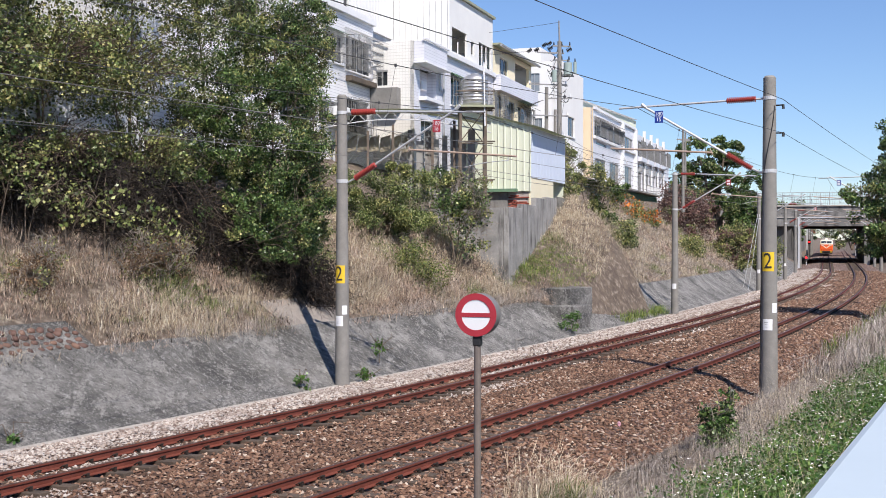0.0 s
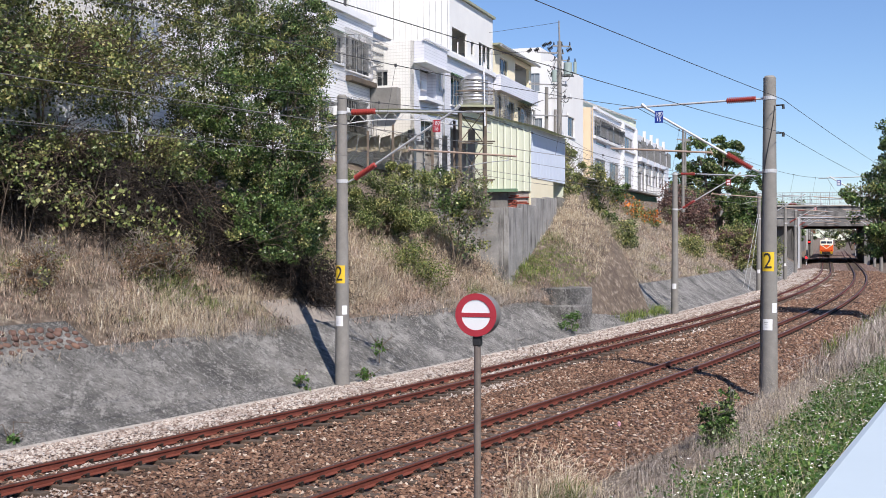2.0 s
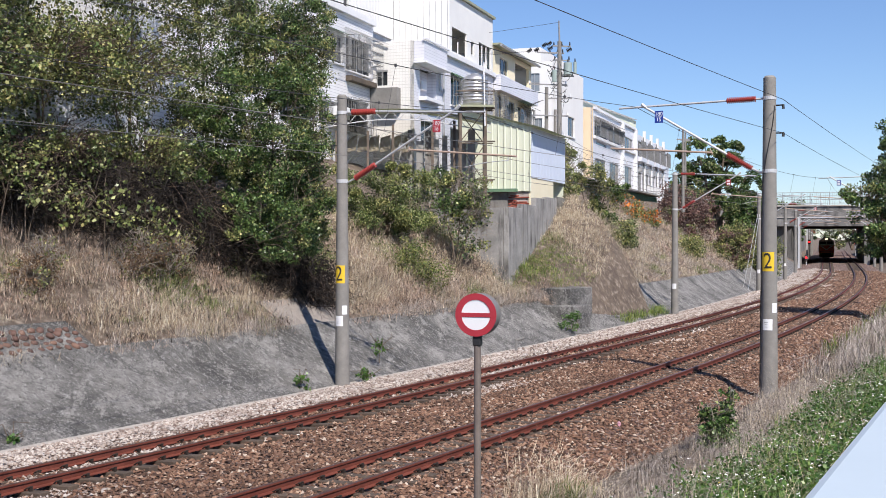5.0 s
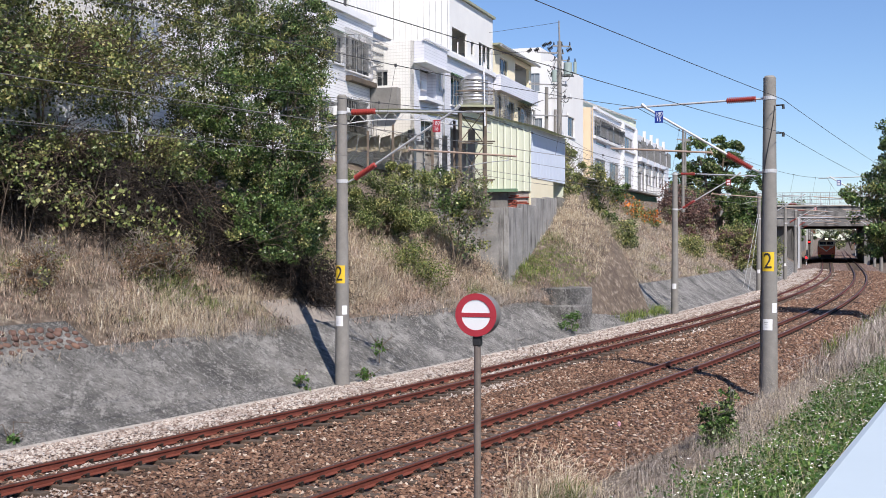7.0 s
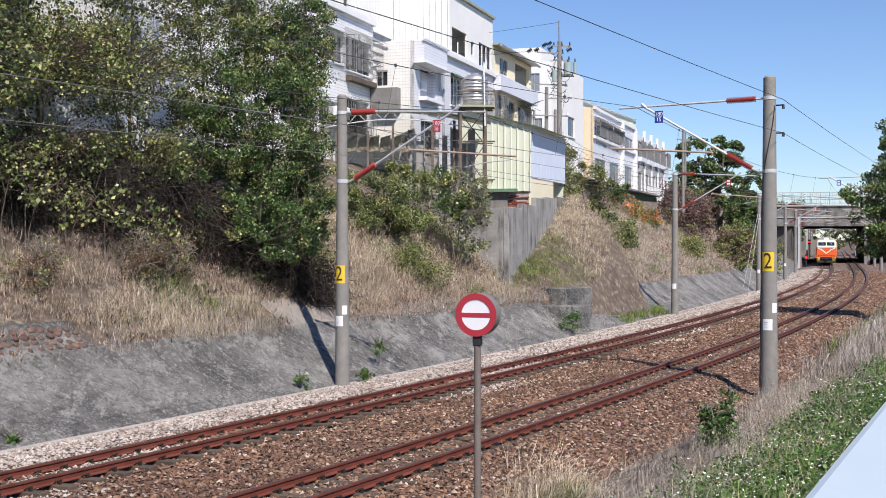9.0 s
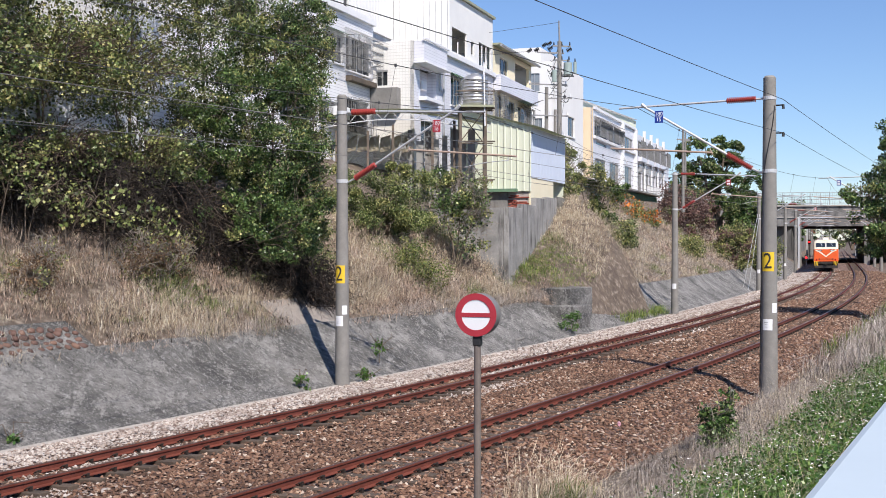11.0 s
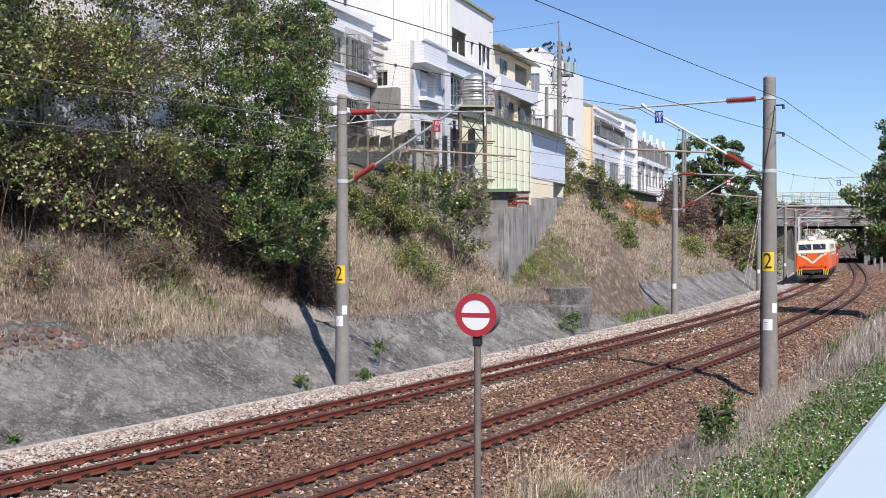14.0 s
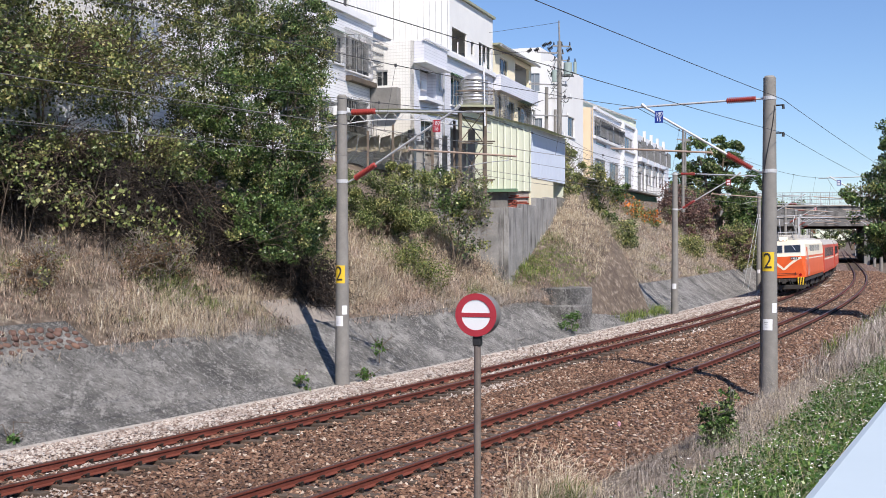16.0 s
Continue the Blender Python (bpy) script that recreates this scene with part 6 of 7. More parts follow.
def bank_thicket():
    """Trees whose crowns hang out over the bank and shade the hollow under them."""
    spec = (
        # direction, distance, blobs, leaves, size, leaf, second leaf
        (-0.145, 39.6, (((-0.3, -1.9, 1.6), (1.9, 1.1, 1.25)), ((0.2, -0.5, 3.0), (2.2, 1.6, 1.3)), ((-0.6, -0.7, 5.0), (2.1, 1.7, 2.4)), ((0.7, -0.6, 4.8), (1.3, 1.2, 2.6)), ((0.2, -0.4, 8.2), (1.9, 1.6, 2.2))), 58000, 0.075, LEAF_DARK, (9000, 0.075, LEAF_OLIVE), "dense dark green tree on the bank", 0.34),
        (-0.114, 40.5, (((0, 0, 2.2), (0.8, 0.9, 1.9)), ((0.0, 0.1, 4.6), (0.65, 0.8, 1.9)), ((-0.1, 0.2, 8.0), (0.75, 0.9, 2.3))), 24000, 0.075, LEAF_OLIVE, (5000, 0.075, LEAF), "tall olive green shrub beside the mast", 0.34),
        (-0.195, 40.2, (((0, -0.2, 2.8), (1.9, 1.5, 1.5)), ((0.5, -0.4, 5.8), (2.3, 1.9, 2.2)), ((-0.5, -0.4, 8.8), (2.1, 1.8, 1.8))), 40000, 0.078, LEAF, (12000, 0.085, LEAF_OLIVE), "broad green tree tangled with creepers", 0.42),
        (-0.265, 36.6, (((0.2, -0.1, 2.4), (1.7, 1.2, 1.0)), ((-0.3, -0.9, 4.9), (2.2, 1.5, 1.4)), ((0.4, -0.9, 8.0), (2.1, 1.5, 1.5))), 21000, 0.085, LEAF_OLIVE, (5000, 0.1, LEAF), "thin olive tree with gaps showing the wall behind", 0.45),
        (-0.335, 34.2, (((0, -0.1, 2.0), (1.7, 1.2, 0.9)), ((0.2, -0.9, 4.5), (2.1, 1.5, 1.3)), ((-0.4, -0.9, 7.4), (2.0, 1.5, 1.4))), 16000, 0.085, LEAF_OLIVE, (4500, 0.11, LEAF), "thin olive tree with bare twigs", 0.45),
        (-0.392, 31.6, (((0, -0.1, 1.9), (1.6, 1.2, 0.8)), ((0, -0.8, 4.4), (2.0, 1.5, 1.6)), ((0.3, -0.6, 7.0), (1.8, 1.4, 1.2))), 18000, 0.088, LEAF, (4500, 0.11, LEAF_OLIVE), "green tree overgrown with creepers", 0.42),
        (-0.300, 39.5, (((0, 0, 3.9), (1.5, 1.2, 1.0)), ((0, 0, 7.6), (1.8, 1.3, 1.8))), 9000, 0.085, LEAF_DARK, (1200, 0.1, LEAF_OLIVE), "dark tree in the thicket", 0.5),
    )
    for px, y, blobs, leaves, size, mat, extra, label, clump in spec:
        x, y, z = on_bank(px, y)
        plant("tree", label, "tree", (x, y, z - 0.2), blobs, leaves, size, mat, clump, 300, 0.06, 700 if px < -0.25 else 260, extra, DEAD_WOOD if px < -0.25 else BARK, "trees on the bank", 0.2)
    # sunlit sprays of broad leaves before the hollow
    for px, y, zc, r, k in ((-0.352, 31.6, 2.3, 0.6, 200), (-0.318, 32.6, 2.0, 0.6, 180), (-0.285, 33.6, 2.1, 0.6, 200), (-0.247, 35.0, 1.7, 0.5, 200), (-0.375, 31.2, 2.6, 0.6, 130)):
        x, y, z = on_bank(px, y)
        plant("shrub", "arching creeper stems with broad yellow-green leaves", "shrub", (x, y, z - 0.15), (((0, 0, zc), (r * 1.4, 0.5, r)), ((0.4, -0.2, zc - 0.5), (r, 0.5, r * 0.6))), k, 0.11, LEAF_OLIVE, 0.25, 30, 0.02, 24, (60, 0.15, LEAF), BARK, "creepers on the bank", 0.3)
    # withered scrub at the upper edge of the grass
    for px, y, w, label in ((-0.262, 34.2, 0.7, "withered brown creeper scrub with pale shoots"), (-0.235, 35.2, 0.7, "dry brown scrub under the trees"), (-0.35, 30.4, 0.6, "withered brown creeper scrub")):
        x, y, z = on_bank(px, y)
        plant("scrub", label, "shrub", (x, y, z - 0.15), (((0, 0, 0.4), (w, 0.7, 0.5)), ((0.3, 0.3, 0.9), (w * 0.7, 0.6, 0.5))), 2600, 0.055, LEAF_BROWN, 0.3, 50, 0.03, 160, (500, 0.07, LEAF_OLIVE), GREY_BARK, "scrub on the bank", 0.3)


bank_thicket()


def dead_thicket():
    """Tangled dead wood and hanging vines; near-black twigs and leaves paint the hollow's shade under the trees."""
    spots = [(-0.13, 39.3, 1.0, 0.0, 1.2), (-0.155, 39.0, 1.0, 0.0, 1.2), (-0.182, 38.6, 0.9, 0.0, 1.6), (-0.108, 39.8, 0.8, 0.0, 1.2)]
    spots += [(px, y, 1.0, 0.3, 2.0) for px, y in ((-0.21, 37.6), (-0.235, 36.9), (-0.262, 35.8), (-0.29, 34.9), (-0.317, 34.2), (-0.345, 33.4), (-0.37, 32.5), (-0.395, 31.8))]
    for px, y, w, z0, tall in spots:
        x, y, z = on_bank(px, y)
        t = thing("dead_bush", Matrix.Translation((x, y, z)), "tangled dead bush, coloured near black for the shade under the trees", "shrub", "dead bushes")
        for mat, count, name in ((SHADE_TWIG, 420, "brushwood"), (DEAD_WOOD, 70, "vines")):
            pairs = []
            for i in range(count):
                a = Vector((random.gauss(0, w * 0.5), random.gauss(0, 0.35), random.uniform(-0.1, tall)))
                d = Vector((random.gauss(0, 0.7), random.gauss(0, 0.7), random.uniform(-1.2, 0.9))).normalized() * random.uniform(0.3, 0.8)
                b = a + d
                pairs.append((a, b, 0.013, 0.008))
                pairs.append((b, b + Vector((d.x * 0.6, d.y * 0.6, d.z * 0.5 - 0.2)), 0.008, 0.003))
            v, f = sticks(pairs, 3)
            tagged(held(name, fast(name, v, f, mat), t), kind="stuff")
        # near-black leaf layer standing in for the shade inside the hollow
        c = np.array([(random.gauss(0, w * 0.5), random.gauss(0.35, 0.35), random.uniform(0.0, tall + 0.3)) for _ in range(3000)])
        held("dead_leaves", leaf_mesh("dead_leaves", c, 0.075, SHADE_TWIG), t)


dead_thicket()


def bank_shrubs():
    spec = (
        (0.012, 52.0, (((-0.7, 0, 3.3), (1.3, 1.0, 1.3)), ((0.6, 0.1, 2.2), (1.0, 0.9, 1.2)), ((0.2, 0.0, 3.9), (1.1, 0.8, 0.9)), ((0.9, -0.1, 3.0), (0.6, 0.6, 0.7))), 5200, 0.095, LEAF_DARK, (2200, 0.1, LEAF_OLIVE), "half-bare dark shrub with pale stems before the retaining wall", 0.05, 460),
        (-0.058, 49.0, (((0, 0, 1.3), (1.7, 1.1, 1.1)), ((-0.8, 0.4, 2.2), (1.3, 1.0, 1.1)), ((1.0, 0.4, 2.2), (1.3, 1.0, 1.0)), ((1.6, 0.2, 1.2), (0.9, 0.8, 1.0))), 24000, 0.075, LEAF, (12000, 0.075, LEAF_OLIVE), "rounded green bushes under the canopy", 0.05, 80),
        (-0.022, 47.5, (((0, 0, 0.8), (0.8, 0.8, 1.0)), ((0.5, 0.2, 0.5), (0.6, 0.6, 0.7)), ((-0.9, 0.2, 1.5), (1.0, 0.7, 0.6))), 4500, 0.07, GREEN_BLADE, (2500, 0.07, LEAF_OLIVE), "yellow-green low shrub on the bank", 0.03, 60),
        (0.126, 75.0, (((0, 0, 2.6), (2.1, 1.6, 1.7)), ((-0.9, 0.2, 4.2), (1.4, 1.2, 1.6)), ((1.0, 0, 3.6), (1.3, 1.2, 1.3)), ((0.3, -0.4, 1.0), (1.8, 1.2, 0.9))), 10000, 0.11, LEAF_OLIVE, (5000, 0.13, LEAF_DARK), "sprawling half-bare shrub by the fence", 0.07, 420),
        (0.100, 73.0, (((0, 0, 3.4), (0.9, 0.8, 1.9)),), 2600, 0.12, LEAF_OLIVE, (500, 0.12, LEAF), "thin climbing shrub against the blue shed", 0.04, 140),
        (0.150, 79.0, (((0, 0, 1.0), (0.9, 0.8, 1.1)),), 4500, 0.12, LEAF, (900, 0.12, LEAF_OLIVE), "compact green bush on the dry bank", 0.04, 20),
        (0.205, 105.0, (((0, 0, 2.6), (2.3, 2.0, 2.0)), ((0.8, 0, 1.2), (1.9, 1.6, 1.3)), ((-0.8, 0, 3.6), (1.5, 1.3, 1.3))), 11000, 0.15, LEAF_PURPLE, (1200, 0.15, LEAF_OLIVE), "purple-brown withering tree on the bank", 0.1, 300),
        (0.243, 108.0, (((0, 0, 1.4), (1.8, 1.6, 1.5)), ((0.5, 0, 2.8), (1.4, 1.3, 1.2))), 9000, 0.15, LEAF_OLIVE, (2500, 0.15, LEAF_PURPLE), "brownish green bush on the bank", 0.08, 160),
        (0.208, 96.0, (((0, 0, 0.8), (0.8, 0.8, 0.9)),), 3000, 0.13, LEAF_OLIVE, None, "low green bush on the bank", 0.03, 20),
        (0.230, 128.0, (((0, 0, 6.0), (4.0, 3.5, 3.2)), ((-1.6, 0.5, 8.2), (3.0, 2.6, 2.2)), ((2.2, 0, 4.6), (3.0, 2.8, 2.6)), ((0.8, 0, 8.4), (2.6, 2.4, 1.9))), 40000, 0.17, LEAF_DARK, (7000, 0.22, LEAF), "large spreading green tree behind the houses", 0.3, 60),
        (0.252, 124.0, (((0, 0, 2.6), (2.2, 2.0, 2.2)), ((0.6, 0, 5.2), (2.0, 1.8, 1.9))), 13000, 0.2, LEAF_DARK, (3000, 0.2, LEAF), "green tree on the far bank", 0.15, 40),
        (0.272, 118.0, (((0, 0, 1.5), (1.2, 1.2, 1.6)), ((0, 0, 3.4), (1.1, 1.0, 1.2))), 6000, 0.17, LEAF_OLIVE, (1500, 0.17, LEAF_DARK), "green shrub at the top of the bank", 0.08, 30),
    )
    for px, y, blobs, leaves, size, mat, extra, label, tr, tw in spec:
        x, y, z = on_bank(px, y)
        plant("shrub" if blobs[0][1][0] < 2 else "tree", label, "shrub" if blobs[0][1][0] < 2 else "tree", (x, y, z - 0.2), blobs, leaves, size, mat, 0.45 if y < 90 else 0.7, 50 if y < 90 else 70, tr, tw, extra, GREY_BARK, "shrubs on the bank", 0.45)


bank_shrubs()


def right_trees():
    plant("tree", "feathery green tree leaning over the verge", "tree", (23.3, 60.0, -0.3), (((-0.3, 0, 4.9), (2.2, 2.0, 1.3)), ((-0.5, 0, 6.6), (1.8, 1.8, 1.3)), ((-1.9, -0.3, 6.4), (1.2, 1.2, 0.5)), ((-0.3, 0, 8.4), (1.2, 1.4, 1.5)), ((0.0, 0.2, 3.4), (1.4, 1.2, 0.8)), ((-1.2, 0, 4.0), (1.0, 1.0, 0.7))), 30000, 0.12, LEAF_DARK, clump=0.45, lumps=110, trunk=0.16, twigs=120, extra=(6000, 0.12, LEAF_OLIVE), bark=GREY_BARK)
    for x, y, h, r in ((66, 275, 9, 5), (100, 290, 10, 6), (74, 300, 10, 5), (112, 270, 11, 7), (58, 262, 11, 6), (80.5, 196, 7, 3.5), (44, 215, 11, 5), (35, 190, 10, 5), (84, 210, 8, 4), (128, 300, 12, 8), (101, 345, 14, 6), (104, 362, 15, 6), (131, 348, 13, 6), (94, 352, 15, 6), (136, 355, 14, 7), (128, 432, 13, 8), (142, 436, 14, 8), (152, 431, 13, 8), (81, 280, 8, 4), (86, 300, 8, 4), (92, 322, 9, 4), (107, 286, 7, 4), (114, 304, 8, 4), (121, 326, 9, 4)):
        plant("tree", "distant green tree beyond the bridge", "tree", (x, y, 1.5 if y > 230 else 3.0), (((0, 0, h * 0.55), (r, r, h * 0.35)), ((r * 0.4, 0, h * 0.75), (r * 0.6, r * 0.6, h * 0.25)), ((-r * 0.5, 0, h * 0.4), (r * 0.6, r * 0.6, h * 0.3))), 5000, 0.42, LEAF_DARK if x % 2 else LEAF, clump=1.1, lumps=45, trunk=0.25, twigs=0, group="distant trees")


right_trees()


# ---- grass ----
def blades(name, mat, label, pts, hgt, wid, lean, per, spread):
    """Tufts: pts (k, 3) feet; per blades each."""
    k = len(pts)
    b = np.repeat(pts, per, axis=0)
    m = len(b)
    b = b + np.concatenate([rng.normal(0, spread, (m, 2)), np.zeros((m, 1))], 1)
    an = rng.uniform(0, 2 * np.pi, m)
    own = np.repeat(rng.uniform(0.45, 1.45, k), per)
    way = np.repeat(rng.uniform(0, 2 * np.pi, k), per)
    an = np.where(rng.uniform(0, 1, m) < 0.55, way + rng.normal(0, 0.5, m), an)
    h = hgt * own * rng.uniform(0.5, 1.4, m)
    l = lean * rng.uniform(0.1, 1.8, m)
    d = np.stack([np.cos(an), np.sin(an), np.zeros(m)], 1)
    side = np.stack([-np.sin(an + 0.7), np.cos(an + 0.7), np.zeros(m)], 1) * (wid * rng.uniform(0.6, 1.4, m))[:, None]
    mid = b + d * (l * h * 0.35)[:, None] + np.array((0, 0, 1.0)) * (h * 0.62)[:, None]
    tip = b + d * (l * h)[:, None] + np.array((0, 0, 1.0)) * (h * np.clip(1.0 - 0.45 * l, 0.15, 1))[:, None]
    low = b - np.array((0, 0, 0.05))
    v = np.stack([low, mid + side, tip, mid - side], 1)
    f = (np.arange(m) * 4)[:, None] + np.array((0, 1, 2, 3))[None]
    ob = new(name, fast(name, v.reshape(-1, 3), f, mat))
    tagged(ob, label, "grass", kind="stuff")


def bank_feet(k, y0, y1, n0, n1, power=1.0):
    y = y0 + (y1 - y0) * rng.uniform(0, 1, k) ** power
    n = rng.uniform(n0, n1, k)
    out = np.empty((k, 3))
    for i in range(k):
        out[i] = surface(float(y[i]), float(n[i]))
    return out, y, n


def sort_noise(p, s, off=0.0):
    return np.array([noise.noise(Vector((a[0] * s + off, a[1] * s, a[2] * s))) for a in p])


def bank_grass():
    p, y, n = bank_feet(5200, 20, 62, 6.5, 11.2)
    v = sort_noise(p, 0.45)
    w = sort_noise(p, 0.3, 9.0)
    tall = np.clip(0.85 + 1.1 * sort_noise(p, 0.55, 31.0) + 0.5 * sort_noise(p, 1.6, 47.0), 0.3, 1.9)
    u = rng.uniform(0, 1, len(n))
    bare = ((y < 26.6) & (n < 7.95) & (u < 0.9)) | ((y > 33.6) & (y < 37.0) & (n < 7.7)) | (sort_noise(p, 1.1, 20.0) > 0.3) | ((n < 6.9) & (u < 0.3))
    v = v + rng.normal(0, 0.2, len(v))
    g = (~bare) & (w + 0.3 * v > 0.36)
    s = (~bare) & ~g & (v > 0.0)
    d = (~bare) & ~g & ~s
    tangle("straw_grass", STRAW, "dry straw-coloured grass tufts covering the bank", p[s], 0.62, 0.0055, 34, 0.17, tall[s])
    tangle("dead_grass", DEAD, "brown dead stalks matted on the bank", p[d], 0.5, 0.0055, 32, 0.21, tall[d], 1.3)
    tangle("green_bank_grass", GREEN_BLADE, "yellow-green grass among the dry stalks", p[g], 0.5, 0.0065, 28, 0.16, tall[g], 0.8)
    k = (~bare) & (rng.uniform(0, 1, len(n)) < 0.3)
    tangle("dead_brush", GREY_STEM, "pale grey dead brush lying on the bank", p[k], 0.7, 0.005, 20, 0.25, tall[k], 1.2)
    k = ((y > 26.6) | (n > 7.95)) & ~((y > 33.6) & (y < 37.0) & (n < 7.7)) & (rng.uniform(0, 1, len(n)) < 0.75)
    tangle("matted_litter", DEAD, "short matted dead stalks over the soil", p[k], 0.2, 0.006, 12, 0.35, None, 1.8)
    # near-black stalks give the gaps between tufts their shade by colour
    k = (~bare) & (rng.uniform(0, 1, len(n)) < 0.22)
    tangle("shade_litter", SHADE_TWIG, "near-black stalks painting the shade between the tufts", p[k], 0.35, 0.008, 22, 0.3, None, 1.6)
    # ragged dead fringe that hangs over the lining's upper edge
    yy = rng.uniform(27, 64, 900)
    nn = 6.62 + rng.normal(0, 0.1, 900)
    keep = (sort_noise(np.stack([yy, nn, nn], 1), 0.5, 60.0) > -0.12) & ~((yy > 33.4) & (yy < 37.2))
    q = np.array([spot(CA, float(a), float(b), hill_z(float(b)) + 0.06) for a, b in zip(yy[keep], nn[keep])])
    tangle("grass_fringe", GREY_STEM, "grey dead stalks hanging over the concrete edge", q, 0.7, 0.005, 14, 0.16, None, 1.6)
    p, y, n = bank_feet(9500, 60, 150, 6.7, 13.5)
    w = sort_noise(p, 0.25, 3.0)
    g, d = w > 0.3, (w < -0.12)
    s = ~g & ~d
    k = rng.uniform(0, 1, len(w)) < 0.4
    blades("far_dead_brush", GREY_STEM, "pale grey dead brush on the far bank", p[k], 0.45, 0.012, 1.8, 6, 0.3)
    tall = np.clip(0.9 + 1.2 * sort_noise(p, 0.4, 31.0), 0.35, 1.9)
    tangle("far_straw_grass", STRAW, "dry straw-coloured grass on the far bank", p[s], 0.6, 0.012, 7, 0.2, tall[s])
    tangle("far_dead_grass", DEAD, "brown dead stalks on the far bank", p[d], 0.55, 0.012, 7, 0.22, tall[d])
    blades("far_green_grass", GREEN_BLADE, "greenish grass on the far bank", p[g], 0.36, 0.016, 1.1, 8, 0.22)
    # tall straw clumps and the green weeds in the outfall
    x = np.array([spot(CA, float(a), float(b), hill_z(float(b))) for a, b in zip(rng.uniform(38, 62, 1000), rng.uniform(7.4, 11.5, 1000))])
    tangle("tall_straw", STRAW, "tall dry grass clumps high on the bank", x, 0.95, 0.0065, 14, 0.14, None, 0.9)
    x = np.array([(3.6 + rng.normal(0, 1.0), 56.5 + rng.normal(0, 1.2), 0) for _ in range(260)])
    for q in x:
        q[2] = 2.0 + 0.3 * (q[1] - 55.5)
    blades("fresh_weeds", GREEN_BLADE, "fresh green weeds growing by the retaining wall", x, 0.26, 0.011, 0.9, 9, 0.14)
    x = np.array([spot(CA, float(a), float(b), -0.45) for a, b in zip(rng.uniform(58, 66, 260), rng.uniform(4.2, 5.2, 260))])
    blades("ditch_grass", GREEN_BLADE, "pale green grass at the slope foot", x, 0.45, 0.012, 0.7, 10, 0.12)


bank_grass()


def verge():
    def feet(k, y0, y1, a, b):
        y, nb = rng.uniform(y0, y1, k), rng.uniform(a, b, k)
        out = np.empty((k, 3))
        for i in range(k):
            p = spot(CB, float(y[i]), -float(nb[i]), 0)
            out[i] = (p.x, p.y, verge_z(float(nb[i])) + 0.06 * noise.noise(p * 1.1))
        return out, y, nb
    p, y, n = feet(4200, 12, 60, 2.5, 6.4)
    w = sort_noise(p, 0.5, 4.0)
    keep = (rng.uniform(0, 1, len(n)) < np.clip((n - 3.1) / 1.0, 0.05, 1)) & (w > -0.6)
    tall = np.clip(0.9 + 1.3 * sort_noise(p, 0.8, 71.0), 0.3, 2.0)
    tangle("grey_brush", GREY_STEM, "grey dry brush on the verge beside the ballast", p[keep], 0.6, 0.003, 15, 0.13, tall[keep])
    k = keep & (w > 0.1)
    tangle("verge_straw", STRAW, "dry straw grass on the verge", p[k], 0.62, 0.0035, 9, 0.1, tall[k], 0.8)
    # shade at the foot of the brush, painted as near-black stalks
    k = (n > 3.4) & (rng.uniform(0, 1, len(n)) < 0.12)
    tangle("verge_litter", SHADE_TWIG, "near-black stalks painting the shade under the brush", p[k], 0.3, 0.006, 12, 0.16, None, 1.6)
    # straw tuft beside the sign
    q = np.array([(1.9 + rng.normal(0, 0.45), 19.6 + rng.normal(0, 0.5), -0.58) for _ in range(110)])
    tangle("straw_tuft", STRAW, "pale dry grass tuft at the ballast edge", q, 0.8, 0.0045, 14, 0.08, None, 0.7)
    q = np.array([(1.95 + rng.normal(0, 0.2), 19.3 + rng.normal(0, 0.2), -0.58) for _ in range(25)])
    blades("green_tuft", GREEN_BLADE, "green blades inside the dry tuft", q, 0.4, 0.006, 0.5, 12, 0.06)
    # green weeds with small white flowers nearer the path
    p, y, n = feet(6500, 7, 40, 5.2, 9.2)
    high = np.clip(0.8 + 1.4 * sort_noise(p, 1.3, 83.0), 0.25, 1.9)
    up = rng.uniform(0.02, 0.4, (len(p) * 12, 1)) * np.repeat(high, 12)[:, None]
    c = np.repeat(p, 12, axis=0) + np.concatenate([rng.normal(0, 0.11, (len(p) * 12, 2)), up], 1)
    ob = new("green_weeds", leaf_mesh("green_weeds", c, 0.058, LEAF_FRESH))
    tagged(ob, "lush green weeds on the verge beside the path", "weeds", kind="stuff")
    blades("weed_stems", GREEN_BLADE, "thin green weed stems on the verge", p[::4], 0.48, 0.004, 0.9, 4, 0.1)
    k = rng.uniform(0, 1, len(p)) < 0.09
    tangle("weed_straw", STRAW, "dry stalks among the green weeds", p[k], 0.75, 0.003, 8, 0.1, None, 0.7)
    s = rng.choice(len(p), 4600, replace=False)
    c = p[s] + np.concatenate([rng.normal(0, 0.1, (4600, 2)), 0.4 * high[s][:, None] + rng.uniform(0.0, 0.12, (4600, 1))], 1)
    flowers("white_flowers", PETAL, "small white daisy-like flowers over the weeds", c, 0.0185)
    c = p[s[:14]] + np.array((0.1, 0.05, 0.5))
    flowers("yellow_flowers", PETAL_YELLOW, "a few yellow flowers among the weeds", c, 0.03)
    plant("bush", "glossy dark green bush in the dry brush", "shrub", (5.5, 23.5, -0.4), (((0, 0, 0.42), (0.36, 0.33, 0.4)), ((0.12, 0, 0.88), (0.24, 0.25, 0.3)), ((-0.15, 0, 0.7), (0.22, 0.22, 0.26)), ((-0.1, 0, 0.25), (0.32, 0.28, 0.25)), ((0.22, 0.1, 0.3), (0.24, 0.25, 0.28))), 2000, 0.07, LEAF_DARK, 0.13, 55, 0.02, 45, (350, 0.08, LEAF_FRESH), GREY_BARK)
    # tall dry stalks and fresh growth farther along
    p, y, n = feet(700, 36, 75, 3.4, 6.5)
